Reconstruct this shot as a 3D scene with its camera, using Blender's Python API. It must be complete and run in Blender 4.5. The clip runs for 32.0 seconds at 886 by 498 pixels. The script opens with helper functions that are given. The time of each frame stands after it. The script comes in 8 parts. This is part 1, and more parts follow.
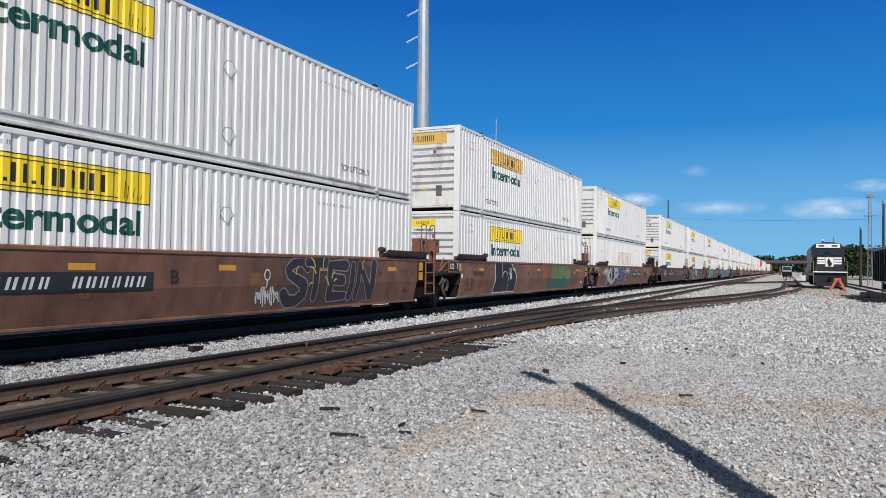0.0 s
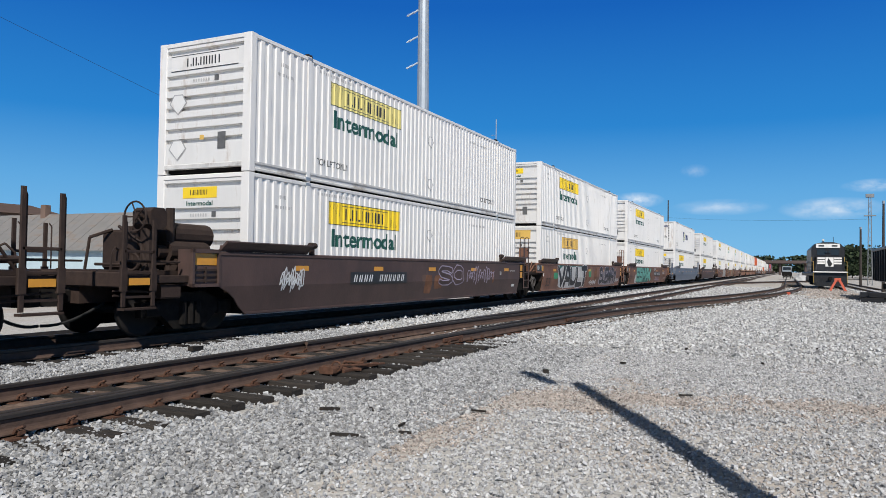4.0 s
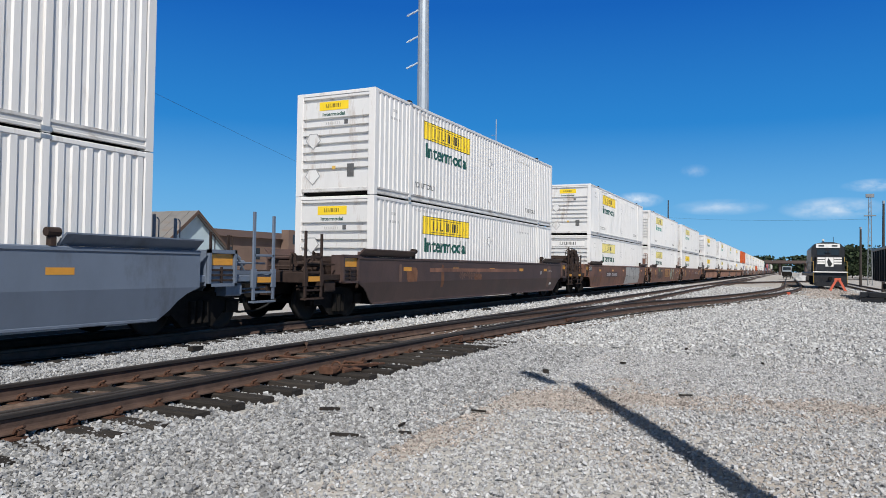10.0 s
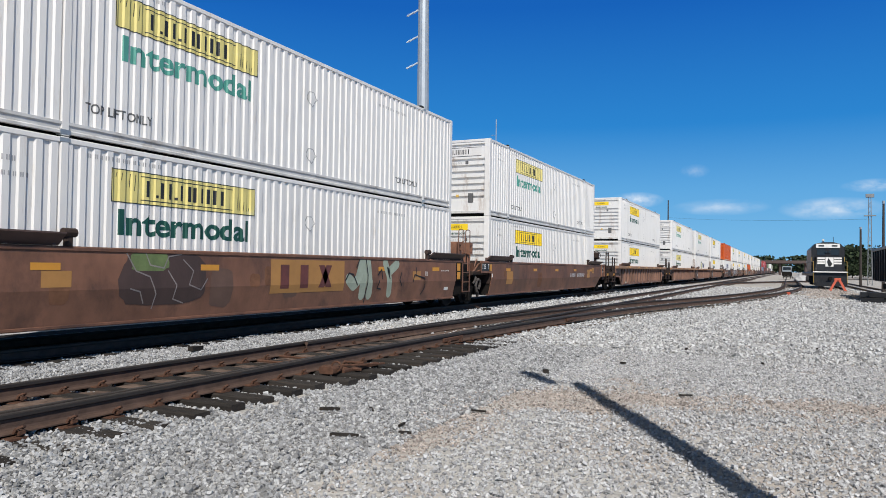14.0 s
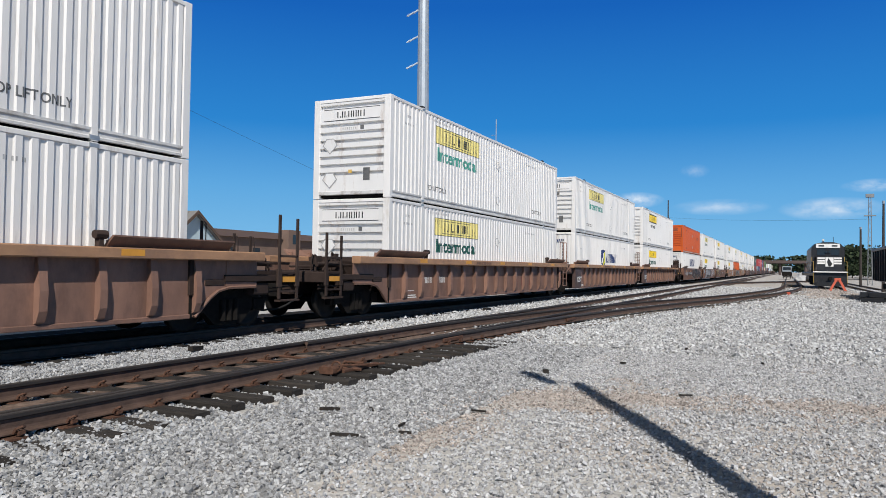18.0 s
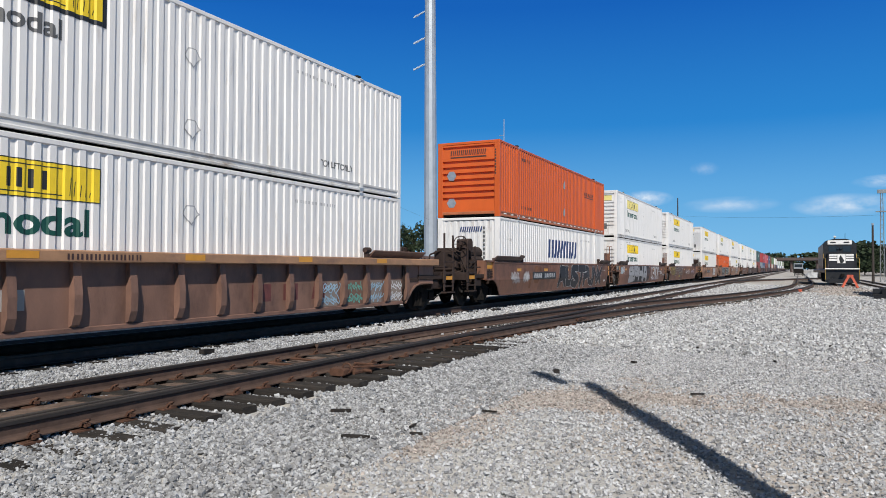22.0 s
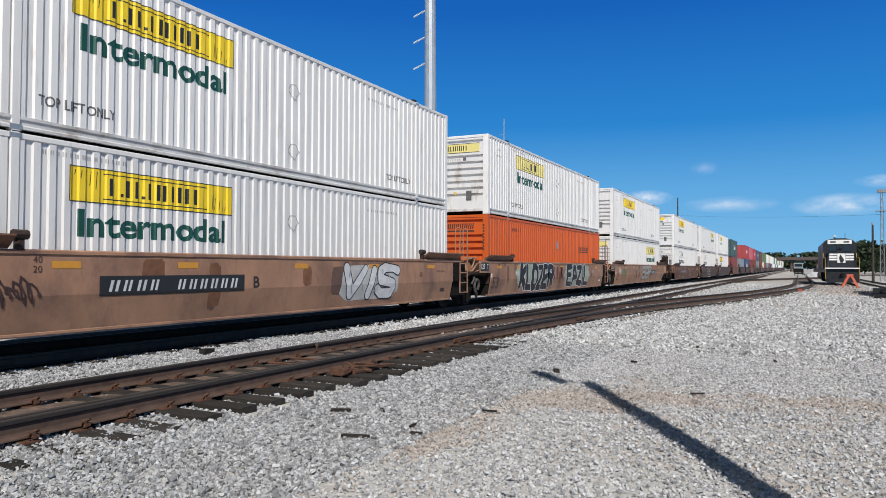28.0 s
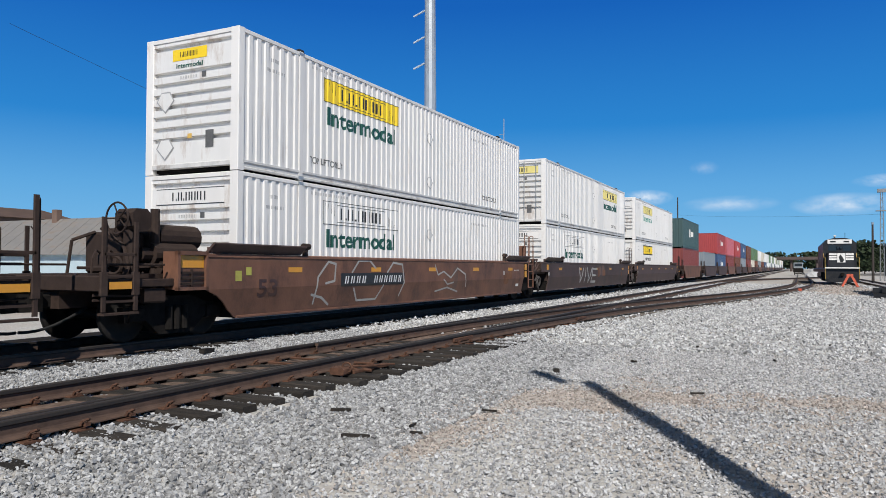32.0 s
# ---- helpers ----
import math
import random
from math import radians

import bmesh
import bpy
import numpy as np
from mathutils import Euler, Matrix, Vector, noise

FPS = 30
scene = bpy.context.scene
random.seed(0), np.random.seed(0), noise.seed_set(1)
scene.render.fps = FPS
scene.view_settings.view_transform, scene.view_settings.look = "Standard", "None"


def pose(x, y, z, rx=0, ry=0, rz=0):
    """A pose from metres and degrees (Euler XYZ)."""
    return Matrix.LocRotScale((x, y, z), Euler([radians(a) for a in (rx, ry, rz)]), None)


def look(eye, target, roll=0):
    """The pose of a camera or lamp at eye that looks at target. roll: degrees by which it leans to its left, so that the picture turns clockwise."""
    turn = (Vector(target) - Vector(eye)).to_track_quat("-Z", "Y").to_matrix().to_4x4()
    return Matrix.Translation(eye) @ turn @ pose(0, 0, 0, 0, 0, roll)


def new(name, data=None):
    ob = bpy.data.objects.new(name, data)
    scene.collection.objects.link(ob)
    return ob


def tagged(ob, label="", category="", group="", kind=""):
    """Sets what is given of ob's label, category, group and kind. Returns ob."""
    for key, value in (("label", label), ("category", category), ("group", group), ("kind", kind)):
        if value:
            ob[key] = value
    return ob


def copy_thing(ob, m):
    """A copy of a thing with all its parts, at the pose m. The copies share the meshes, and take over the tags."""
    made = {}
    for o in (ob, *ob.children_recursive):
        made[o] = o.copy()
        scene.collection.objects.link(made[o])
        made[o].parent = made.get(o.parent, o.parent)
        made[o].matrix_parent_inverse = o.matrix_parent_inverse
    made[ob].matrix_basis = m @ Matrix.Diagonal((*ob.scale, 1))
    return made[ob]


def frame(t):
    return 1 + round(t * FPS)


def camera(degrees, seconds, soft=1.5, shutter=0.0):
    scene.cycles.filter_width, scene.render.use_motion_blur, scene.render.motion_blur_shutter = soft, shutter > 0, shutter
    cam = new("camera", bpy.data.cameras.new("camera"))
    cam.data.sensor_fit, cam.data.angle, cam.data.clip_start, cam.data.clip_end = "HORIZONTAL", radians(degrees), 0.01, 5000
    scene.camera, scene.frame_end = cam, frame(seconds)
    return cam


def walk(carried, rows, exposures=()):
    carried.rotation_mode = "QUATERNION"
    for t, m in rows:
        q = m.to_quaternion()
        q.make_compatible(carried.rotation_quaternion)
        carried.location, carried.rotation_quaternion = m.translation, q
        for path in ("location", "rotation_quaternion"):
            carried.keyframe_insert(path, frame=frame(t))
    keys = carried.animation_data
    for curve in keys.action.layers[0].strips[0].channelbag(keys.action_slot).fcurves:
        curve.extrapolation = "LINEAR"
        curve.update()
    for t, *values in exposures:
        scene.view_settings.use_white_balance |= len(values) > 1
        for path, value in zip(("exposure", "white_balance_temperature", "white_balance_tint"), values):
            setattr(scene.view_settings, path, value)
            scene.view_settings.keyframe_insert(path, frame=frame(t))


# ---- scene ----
# ---- camera ----
cam = camera(63.14, 32.0, soft=0.75)


def aim(yaw, pitch, roll):
    """A pose at the standing point; yaw from the track's direction, in degrees."""
    a, b = radians(yaw), radians(pitch)
    eye = Vector((0.0, 0.0, 1.645))
    return look(eye, eye + Vector((math.cos(b) * math.cos(a), math.cos(b) * math.sin(a), math.sin(b))), roll)


walk(cam, [
    (0.0, aim(25.565, 1.41, 0.844)), (18.5, aim(25.565, 1.41, 0.844)), (19.0, aim(25.936, 1.451, 0.856)),
    (19.5, aim(25.87, 1.165, 0.56)), (20.0, aim(26.085, 1.064, 0.536)), (20.5, aim(25.888, 1.148, 0.213)),
    (21.0, aim(25.916, 1.091, -0.167)), (21.5, aim(26.302, 1.416, -0.035)), (22.0, aim(26.289, 1.468, 0.241)),
    (22.5, aim(26.289, 1.43, 0.244)), (25.5, aim(26.289, 1.435, 0.242)), (32.0, aim(26.283, 1.41, 0.231)),
])

# ---- world and sun ----
SUN_AZ = radians(210.0)      # the side the light comes from, from +x towards +y
SUN_EL = radians(42.0)
world = bpy.data.worlds.new("sky")
scene.world = world
world.use_nodes = True
wn = world.node_tree.nodes
wl = world.node_tree.links
wn.clear()
sky = wn.new("ShaderNodeTexSky")
sky.sky_type = "NISHITA"
sky.sun_disc = False
sky.sun_elevation = SUN_EL
sky.sun_rotation = radians(90.0) - SUN_AZ
sky.altitude = 1500.0
sky.air_density = 1.0
sky.dust_density = 0.0
sky.ozone_density = 3.0
w_high = wn.new("ShaderNodeBackground")
w_high.inputs["Strength"].default_value = 0.07
tint = wn.new("ShaderNodeMixRGB")
tint.blend_type = "MULTIPLY"
tint.inputs["Fac"].default_value = 1.0
tint.inputs["Color2"].default_value = (1.42, 0.95, 0.54, 1)
wl.new(sky.outputs["Color"], tint.inputs["Color1"])
wl.new(tint.outputs["Color"], w_high.inputs["Color"])
# the deep clear blue above the skyline, by height of the view ray
w_tc = wn.new("ShaderNodeTexCoord")
w_sep = wn.new("ShaderNodeSeparateXYZ")
wl.new(w_tc.outputs["Generated"], w_sep.inputs[0])
w_ramp = wn.new("ShaderNodeValToRGB")
for k, (pos, col) in enumerate(((0.0, (0.22, 0.51, 0.80)), (0.035, (0.185, 0.48, 0.79)), (0.105, (0.115, 0.39, 0.745)), (0.19, (0.026, 0.235, 0.631)), (0.34, (0.009, 0.122, 0.491)), (0.6, (0.006, 0.09, 0.4)))):
    e = w_ramp.color_ramp.elements[k] if k < 2 else w_ramp.color_ramp.elements.new(pos)
    e.position = pos
    e.color = (*col, 1)
wl.new(w_sep.outputs["Z"], w_ramp.inputs["Fac"])
w_low = wn.new("ShaderNodeBackground")
wl.new(w_ramp.outputs["Color"], w_low.inputs["Color"])
w_fac = wn.new("ShaderNodeMapRange")
w_fac.interpolation_type = "SMOOTHSTEP"
w_fac.inputs["From Min"].default_value, w_fac.inputs["From Max"].default_value = 0.37, 0.52
wl.new(w_sep.outputs["Z"], w_fac.inputs["Value"])
w_mix = wn.new("ShaderNodeMixShader")
wl.new(w_fac.outputs["Result"], w_mix.inputs["Fac"])
wl.new(w_low.outputs["Background"], w_mix.inputs[1])
wl.new(w_high.outputs["Background"], w_mix.inputs[2])
w_out = wn.new("ShaderNodeOutputWorld")
wl.new(w_mix.outputs["Shader"], w_out.inputs["Surface"])

sun = new("sun", bpy.data.lights.new("sun", "SUN"))
sun.data.energy = 4.7
sun.data.angle = radians(0.53)
sun.data.color = (1.0, 0.96, 0.90)
sun.matrix_world = look((0, 0, 0), (-math.cos(SUN_AZ) * math.cos(SUN_EL), -math.sin(SUN_AZ) * math.cos(SUN_EL), -math.sin(SUN_EL)))
scene.view_settings.exposure = 0.0
# ---- materials ----
def material(name, color, rough=0.6, metal=0.0, spread=0.12, scale=3.0, stretch=(1, 1, 1), grime=None, grime_at=0.55, grime_scale=1.0,
             bump=0.0, bump_scale=40.0, vary=0.0, island=False, emit=0.0, coat=0.0, gloss=None):
    """A painted, rusty or mineral surface: two scales of colour variation, patches of grime, fine relief."""
    m = bpy.data.materials.new(name)
    m.use_nodes = True
    nt = m.node_tree
    n, l = nt.nodes, nt.links
    bsdf = n["Principled BSDF"]
    bsdf.inputs["Roughness"].default_value = rough
    bsdf.inputs["Metallic"].default_value = metal
    bsdf.inputs["Specular IOR Level"].default_value = gloss if gloss is not None else 0.5 if rough < 0.7 else 0.25
    if coat:
        bsdf.inputs["Coat Weight"].default_value = coat
    tc = n.new("ShaderNodeTexCoord")
    mp = n.new("ShaderNodeMapping")
    mp.inputs["Scale"].default_value = stretch
    l.new(tc.outputs["Object"], mp.inputs["Vector"])
    info = n.new("ShaderNodeObjectInfo")
    shift = n.new("ShaderNodeVectorMath")
    shift.operation = "ADD"
    mul = n.new("ShaderNodeMath")
    mul.operation = "MULTIPLY"
    mul.inputs[1].default_value = 37.0
    l.new(info.outputs["Random"], mul.inputs[0])
    l.new(mp.outputs["Vector"], shift.inputs[0])
    l.new(mul.outputs[0], shift.inputs[1])
    big = n.new("ShaderNodeTexNoise")
    big.inputs["Scale"].default_value = scale
    big.inputs["Detail"].default_value = 6.0
    big.inputs["Roughness"].default_value = 0.65
    l.new(shift.outputs[0], big.inputs["Vector"])
    ramp = n.new("ShaderNodeValToRGB")
    ramp.color_ramp.elements[0].position, ramp.color_ramp.elements[1].position = 0.3, 0.7
    lo, hi = 1.0 - spread, 1.0 + spread
    ramp.color_ramp.elements[0].color = (*[min(1.0, c * lo) for c in color], 1)
    ramp.color_ramp.elements[1].color = (*[min(1.0, c * hi) for c in color], 1)
    l.new(big.outputs["Fac"], ramp.inputs["Fac"])
    out = ramp.outputs["Color"]
    if grime:
        g = n.new("ShaderNodeTexNoise")
        g.inputs["Scale"].default_value = grime_scale
        g.inputs["Detail"].default_value = 8.0
        g.inputs["Roughness"].default_value = 0.7
        l.new(shift.outputs[0], g.inputs["Vector"])
        gr = n.new("ShaderNodeValToRGB")
        gr.color_ramp.elements[0].position, gr.color_ramp.elements[1].position = grime_at, min(1.0, grime_at + 0.22)
        gr.color_ramp.elements[0].color, gr.color_ramp.elements[1].color = (0, 0, 0, 1), (1, 1, 1, 1)
        l.new(g.outputs["Fac"], gr.inputs["Fac"])
        mix = n.new("ShaderNodeMixRGB")
        mix.inputs["Color2"].default_value = (*grime, 1)
        l.new(gr.outputs["Color"], mix.inputs["Fac"])
        l.new(out, mix.inputs["Color1"])
        out = mix.outputs["Color"]
    if vary:
        hsv = n.new("ShaderNodeHueSaturation")
        mr = n.new("ShaderNodeMapRange")
        mr.inputs["To Min"].default_value, mr.inputs["To Max"].default_value = 1.0 - vary, 1.0 + vary
        if island:
            geo = n.new("ShaderNodeNewGeometry")
            l.new(geo.outputs["Random Per Island"], mr.inputs["Value"])
        else:
            l.new(info.outputs["Random"], mr.inputs["Value"])
        l.new(mr.outputs["Result"], hsv.inputs["Value"])
        l.new(out, hsv.inputs["Color"])
        out = hsv.outputs["Color"]
    l.new(out, bsdf.inputs["Base Color"])
    rr = n.new("ShaderNodeMapRange")
    rr.inputs["To Min"].default_value, rr.inputs["To Max"].default_value = max(0.02, rough - 0.1), min(1.0, rough + 0.12)
    l.new(big.outputs["Fac"], rr.inputs["Value"])
    l.new(rr.outputs["Result"], bsdf.inputs["Roughness"])
    if bump:
        fine = n.new("ShaderNodeTexNoise")
        fine.inputs["Scale"].default_value = bump_scale
        fine.inputs["Detail"].default_value = 4.0
        l.new(shift.outputs[0], fine.inputs["Vector"])
        b = n.new("ShaderNodeBump")
        b.inputs["Strength"].default_value = bump
        b.inputs["Distance"].default_value = 0.02
        l.new(fine.outputs["Fac"], b.inputs["Height"])
        l.new(b.outputs["Normal"], bsdf.inputs["Normal"])
    if emit:
        bsdf.inputs["Emission Color"].default_value = (*color, 1)
        bsdf.inputs["Emission Strength"].default_value = emit
    return m


M_WHITE = material("white container paint", (0.733, 0.715, 0.69), 0.42, spread=0.05, scale=1.2, stretch=(2.5, 1, 0.35), grime=(0.5, 0.45, 0.39), grime_at=0.57, grime_scale=2.2, vary=0.05)
M_WHITE_END = material("stained white paint", (0.71, 0.7, 0.68), 0.45, spread=0.06, scale=1.5, stretch=(1, 1.6, 0.4), grime=(0.34, 0.25, 0.185), grime_at=0.53, grime_scale=1.5, vary=0.05)
M_RAIL_GREY = material("grimy white rail paint", (0.6, 0.59, 0.57), 0.5, spread=0.15, scale=4.0, stretch=(0.5, 1, 1), grime=(0.2, 0.15, 0.11), grime_at=0.52, grime_scale=2.5)
M_ORANGE = material("orange container paint", (0.57, 0.098, 0.012), 0.45, spread=0.09, scale=1.2, stretch=(2.5, 1, 0.35), grime=(0.3, 0.1, 0.05), grime_at=0.62, grime_scale=1.4, vary=0.07)
M_ORANGE_RAIL = material("dark orange rail paint", (0.42, 0.13, 0.05), 0.5, spread=0.15, scale=3.0, grime=(0.15, 0.07, 0.04), grime_at=0.55, grime_scale=2.0)
M_YELLOW = material("yellow decal film", (0.86, 0.6, 0.02), 0.4, spread=0.06, scale=2.0, grime=(0.6, 0.45, 0.15), grime_at=0.66, grime_scale=2.0)
M_PALE_YELLOW = material("sun-faded yellow decal film", (0.72, 0.62, 0.22), 0.5, spread=0.08, scale=2.0, grime=(0.7, 0.66, 0.5), grime_at=0.6, grime_scale=2.0)
M_GREEN = material("dark green lettering", (0.008, 0.07, 0.05), 0.45, spread=0.2, scale=4.0)
M_FADED_GREEN = material("faded green lettering", (0.08, 0.3, 0.24), 0.5, spread=0.2, scale=4.0)
M_BLACK = material("black decal film", (0.02, 0.02, 0.02), 0.45, spread=0.2, scale=4.0)
M_GREY_INK = material("grey stencil paint", (0.11, 0.11, 0.11), 0.6, spread=0.3, scale=5.0)
M_NAVY = material("navy blue lettering", (0.015, 0.035, 0.12), 0.45, spread=0.15, scale=4.0)
M_LIME = material("lime yellow decal", (0.55, 0.56, 0.05), 0.45, spread=0.1)
M_BROWN_INK = material("dark brown lettering", (0.06, 0.03, 0.025), 0.5, spread=0.15)
M_PALE_INK = material("faded pale lettering", (0.62, 0.52, 0.42), 0.6, spread=0.3, scale=6.0)
M_SILVER = material("worn bare steel", (0.42, 0.43, 0.43), 0.4, 0.6, spread=0.2, scale=6.0)
M_DARK_GAP = material("black rubber and shadow steel", (0.02, 0.02, 0.02), 0.8, spread=0.3, scale=8.0)
M_TAN = material("rusty brown car paint", (0.185, 0.086, 0.052), 0.6, spread=0.35, scale=1.5, stretch=(0.8, 1, 0.5), grime=(0.07, 0.037, 0.027), grime_at=0.49, grime_scale=1.7, bump=0.15, bump_scale=30, vary=0.18)
M_YELLOW_TAN = material("weathered yellow-brown car paint", (0.35, 0.19, 0.115), 0.62, spread=0.25, scale=1.5, stretch=(0.8, 1, 0.5), grime=(0.17, 0.095, 0.07), grime_at=0.46, grime_scale=1.3, bump=0.15, bump_scale=30)
M_DARK_BROWN = material("sooty dark brown car paint", (0.078, 0.047, 0.04), 0.62, spread=0.3, scale=1.5, stretch=(0.8, 1, 0.5), grime=(0.045, 0.03, 0.025), grime_at=0.5, grime_scale=1.0, bump=0.15, bump_scale=30, vary=0.15)
M_SALMON = material("faded red-brown car paint", (0.2, 0.11, 0.078), 0.62, spread=0.25, scale=1.5, stretch=(1, 1, 0.5), grime=(0.09, 0.05, 0.038), grime_at=0.5, grime_scale=1.1, bump=0.15, bump_scale=30, vary=0.12)
M_CAR_GREY = material("blue-grey car paint", (0.135, 0.165, 0.215), 0.5, spread=0.1, scale=1.2, stretch=(1, 1, 0.5), grime=(0.08, 0.085, 0.1), grime_at=0.55, grime_scale=1.0)
M_RUST = material("rusted steel", (0.04, 0.026, 0.021), 0.75, spread=0.3, scale=6.0, bump=0.25, bump_scale=50, vary=0.2)
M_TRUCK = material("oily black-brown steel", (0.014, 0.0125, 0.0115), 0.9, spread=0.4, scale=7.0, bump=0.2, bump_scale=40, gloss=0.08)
# Paler than the truck steel: sun on the frame's edges, put into a colour.
M_LIT_EDGE = material("grey of sunlit frame edges", (0.07, 0.063, 0.06), 0.8, spread=0.35, scale=9.0, grime=(0.04, 0.036, 0.033), grime_at=0.5, grime_scale=5.0)
M_AMBER = material("amber reflector sheet", (0.62, 0.28, 0.03), 0.35, spread=0.08, scale=6.0)
M_STENCIL = material("white stencil paint", (0.74, 0.73, 0.69), 0.55, spread=0.12, scale=9.0)
M_WHEEL = material("worn wheel steel", (0.016, 0.014, 0.013), 0.7, 0.1, spread=0.3, scale=8.0)
M_RAIL = material("rail head steel", (0.034, 0.028, 0.025), 0.6, 0.1, spread=0.25, scale=3.0, grime=(0.045, 0.029, 0.023), grime_at=0.55, grime_scale=4.0)
M_RAIL_WEB = material("rusty rail web", (0.09, 0.058, 0.045), 0.8, spread=0.3, scale=5.0, bump=0.2, bump_scale=40)
M_TIE = material("creosoted timber", (0.03, 0.026, 0.023), 0.85, spread=0.35, scale=3.0, stretch=(6, 0.8, 6), grime=(0.06, 0.04, 0.03), grime_at=0.56, grime_scale=2.0, bump=0.5, bump_scale=25, vary=0.3)
M_STONE = material("crushed limestone", (0.332, 0.335, 0.34), 0.85, spread=0.3, scale=22.0, bump=0.4, bump_scale=90, vary=0.48, island=True)

M_AGED_YELLOW = material("browned yellow decal film", (0.66, 0.42, 0.1), 0.5, spread=0.1, scale=2.0, grime=(0.5, 0.32, 0.12), grime_at=0.55, grime_scale=2.5)
M_FAINT_INK = material("faint grey stencil paint", (0.36, 0.36, 0.36), 0.6, spread=0.3, scale=5.0)
M_STONE_DIRT = material("brown dirty gravel", (0.372, 0.328, 0.297), 0.9, spread=0.2, scale=20.0, bump=0.3, bump_scale=70, vary=0.45, island=True)
M_STONE_PALE = material("pale crushed limestone", (0.43, 0.433, 0.435), 0.88, spread=0.2, scale=12.0, vary=0.4, island=True)
M_TIE_GREY = material("dusty weathered timber", (0.13, 0.112, 0.098), 0.9, spread=0.35, scale=1.0, vary=0.3, island=True)
M_CHORD = material("sun-bleached orange-tan chord paint", (0.36, 0.2, 0.11), 0.6, spread=0.25, scale=2.0, stretch=(0.6, 1, 1), grime=(0.2, 0.12, 0.085), grime_at=0.5, grime_scale=1.5)
M_PRIMER_RUST = material("orange rust stain", (0.3, 0.13, 0.05), 0.7, spread=0.35, scale=4.0, grime=(0.12, 0.06, 0.035), grime_at=0.5, grime_scale=3.0)
M_TOWER = material("dull grey lattice steel", (0.2, 0.21, 0.22), 0.6, spread=0.15)
# ---- mesh tools ----
class Shape:
    """Collects corners and faces of one part."""

    def __init__(self):
        self.v, self.f = [], []

    def add(self, verts, faces):
        k = len(self.v)
        self.v.extend(verts)
        self.f.extend(tuple(i + k for i in f) for f in faces)
        return self

    def box(self, x0, x1, y0, y1, z0, z1, c=0.0):
        """A box; c: width of the chamfer on its long edges."""
        if c <= 0:
            return self.add([(x0, y0, z0), (x1, y0, z0), (x1, y1, z0), (x0, y1, z0), (x0, y0, z1), (x1, y0, z1), (x1, y1, z1), (x0, y1, z1)],
                            [(0, 3, 2, 1), (4, 5, 6, 7), (0, 1, 5, 4), (1, 2, 6, 5), (2, 3, 7, 6), (3, 0, 4, 7)])
        d = (x1 - x0, y1 - y0, z1 - z0)
        k = d.index(max(d))
        lo, hi = (x0, y0, z0), (x1, y1, z1)
        a, b = [(1, 2), (2, 0), (0, 1)][k]
        ring = [(lo[a] + c, lo[b]), (hi[a] - c, lo[b]), (hi[a], lo[b] + c), (hi[a], hi[b] - c), (hi[a] - c, hi[b]), (lo[a] + c, hi[b]), (lo[a], hi[b] - c), (lo[a], lo[b] + c)]
        return self.prism(ring, "xyz"[k], lo[k], hi[k])

    def prism(self, ring, axis, a0, a1):
        """A closed outline swept along an axis. The outline's two numbers are the other axes in order (y,z), (z,x), (x,y)."""
        n = len(ring)

        def at(p, a):
            return {"x": (a, p[0], p[1]), "y": (p[1], a, p[0]), "z": (p[0], p[1], a)}[axis]
        verts = [at(p, a0) for p in ring] + [at(p, a1) for p in ring]
        faces = [tuple(range(n))[::-1], tuple(range(n, 2 * n))] + [(i, (i + 1) % n, n + (i + 1) % n, n + i) for i in range(n)]
        return self.add(verts, faces)

    def tube(self, p0, p1, r, n=8, r1=None):
        p0, p1 = Vector(p0), Vector(p1)
        w = (p1 - p0).normalized()
        u = w.orthogonal().normalized()
        s = w.cross(u)
        r1 = r if r1 is None else r1
        ring = [(math.cos(2 * math.pi * i / n), math.sin(2 * math.pi * i / n)) for i in range(n)]
        verts = [tuple(p0 + r * (a * u + b * s)) for a, b in ring] + [tuple(p1 + r1 * (a * u + b * s)) for a, b in ring]
        return self.add(verts, [tuple(range(n))[::-1], tuple(range(n, 2 * n))] + [(i, (i + 1) % n, n + (i + 1) % n, n + i) for i in range(n)])

    def pipe(self, pts, r, n=6):
        for a, b in zip(pts, pts[1:]):
            self.tube(a, b, r, n)
        return self

    def ring(self, centre, axis, r, t, n=20, m=6):
        """A hoop of radius r and wire radius t."""
        w = Vector(axis).normalized()
        u = w.orthogonal().normalized()
        s = w.cross(u)
        c = Vector(centre)
        verts, faces = [], []
        for i in range(n):
            a = 2 * math.pi * i / n
            d = math.cos(a) * u + math.sin(a) * s
            for j in range(m):
                b = 2 * math.pi * j / m
                verts.append(tuple(c + d * (r + t * math.cos(b)) + w * t * math.sin(b)))
        for i in range(n):
            for j in range(m):
                faces.append((i * m + j, ((i + 1) % n) * m + j, ((i + 1) % n) * m + (j + 1) % m, i * m + (j + 1) % m))
        return self.add(verts, faces)

    def lathe(self, prof, origin, axis="y", n=20):
        """A turned body: prof is a list of (distance along the axis, radius)."""
        o = Vector(origin)
        verts, faces = [], []
        for a, r in prof:
            for i in range(n):
                t = 2 * math.pi * i / n
                c, s = r * math.cos(t), r * math.sin(t)
                p = {"y": (c, a, s), "x": (a, c, s), "z": (c, s, a)}[axis]
                verts.append(tuple(o + Vector(p)))
        for k in range(len(prof) - 1):
            for i in range(n):
                faces.append((k * n + i, k * n + (i + 1) % n, (k + 1) * n + (i + 1) % n, (k + 1) * n + i))
        faces.append(tuple(range(n)))
        faces.append(tuple(range((len(prof) - 1) * n, len(prof) * n)))
        return self.add(verts, faces)

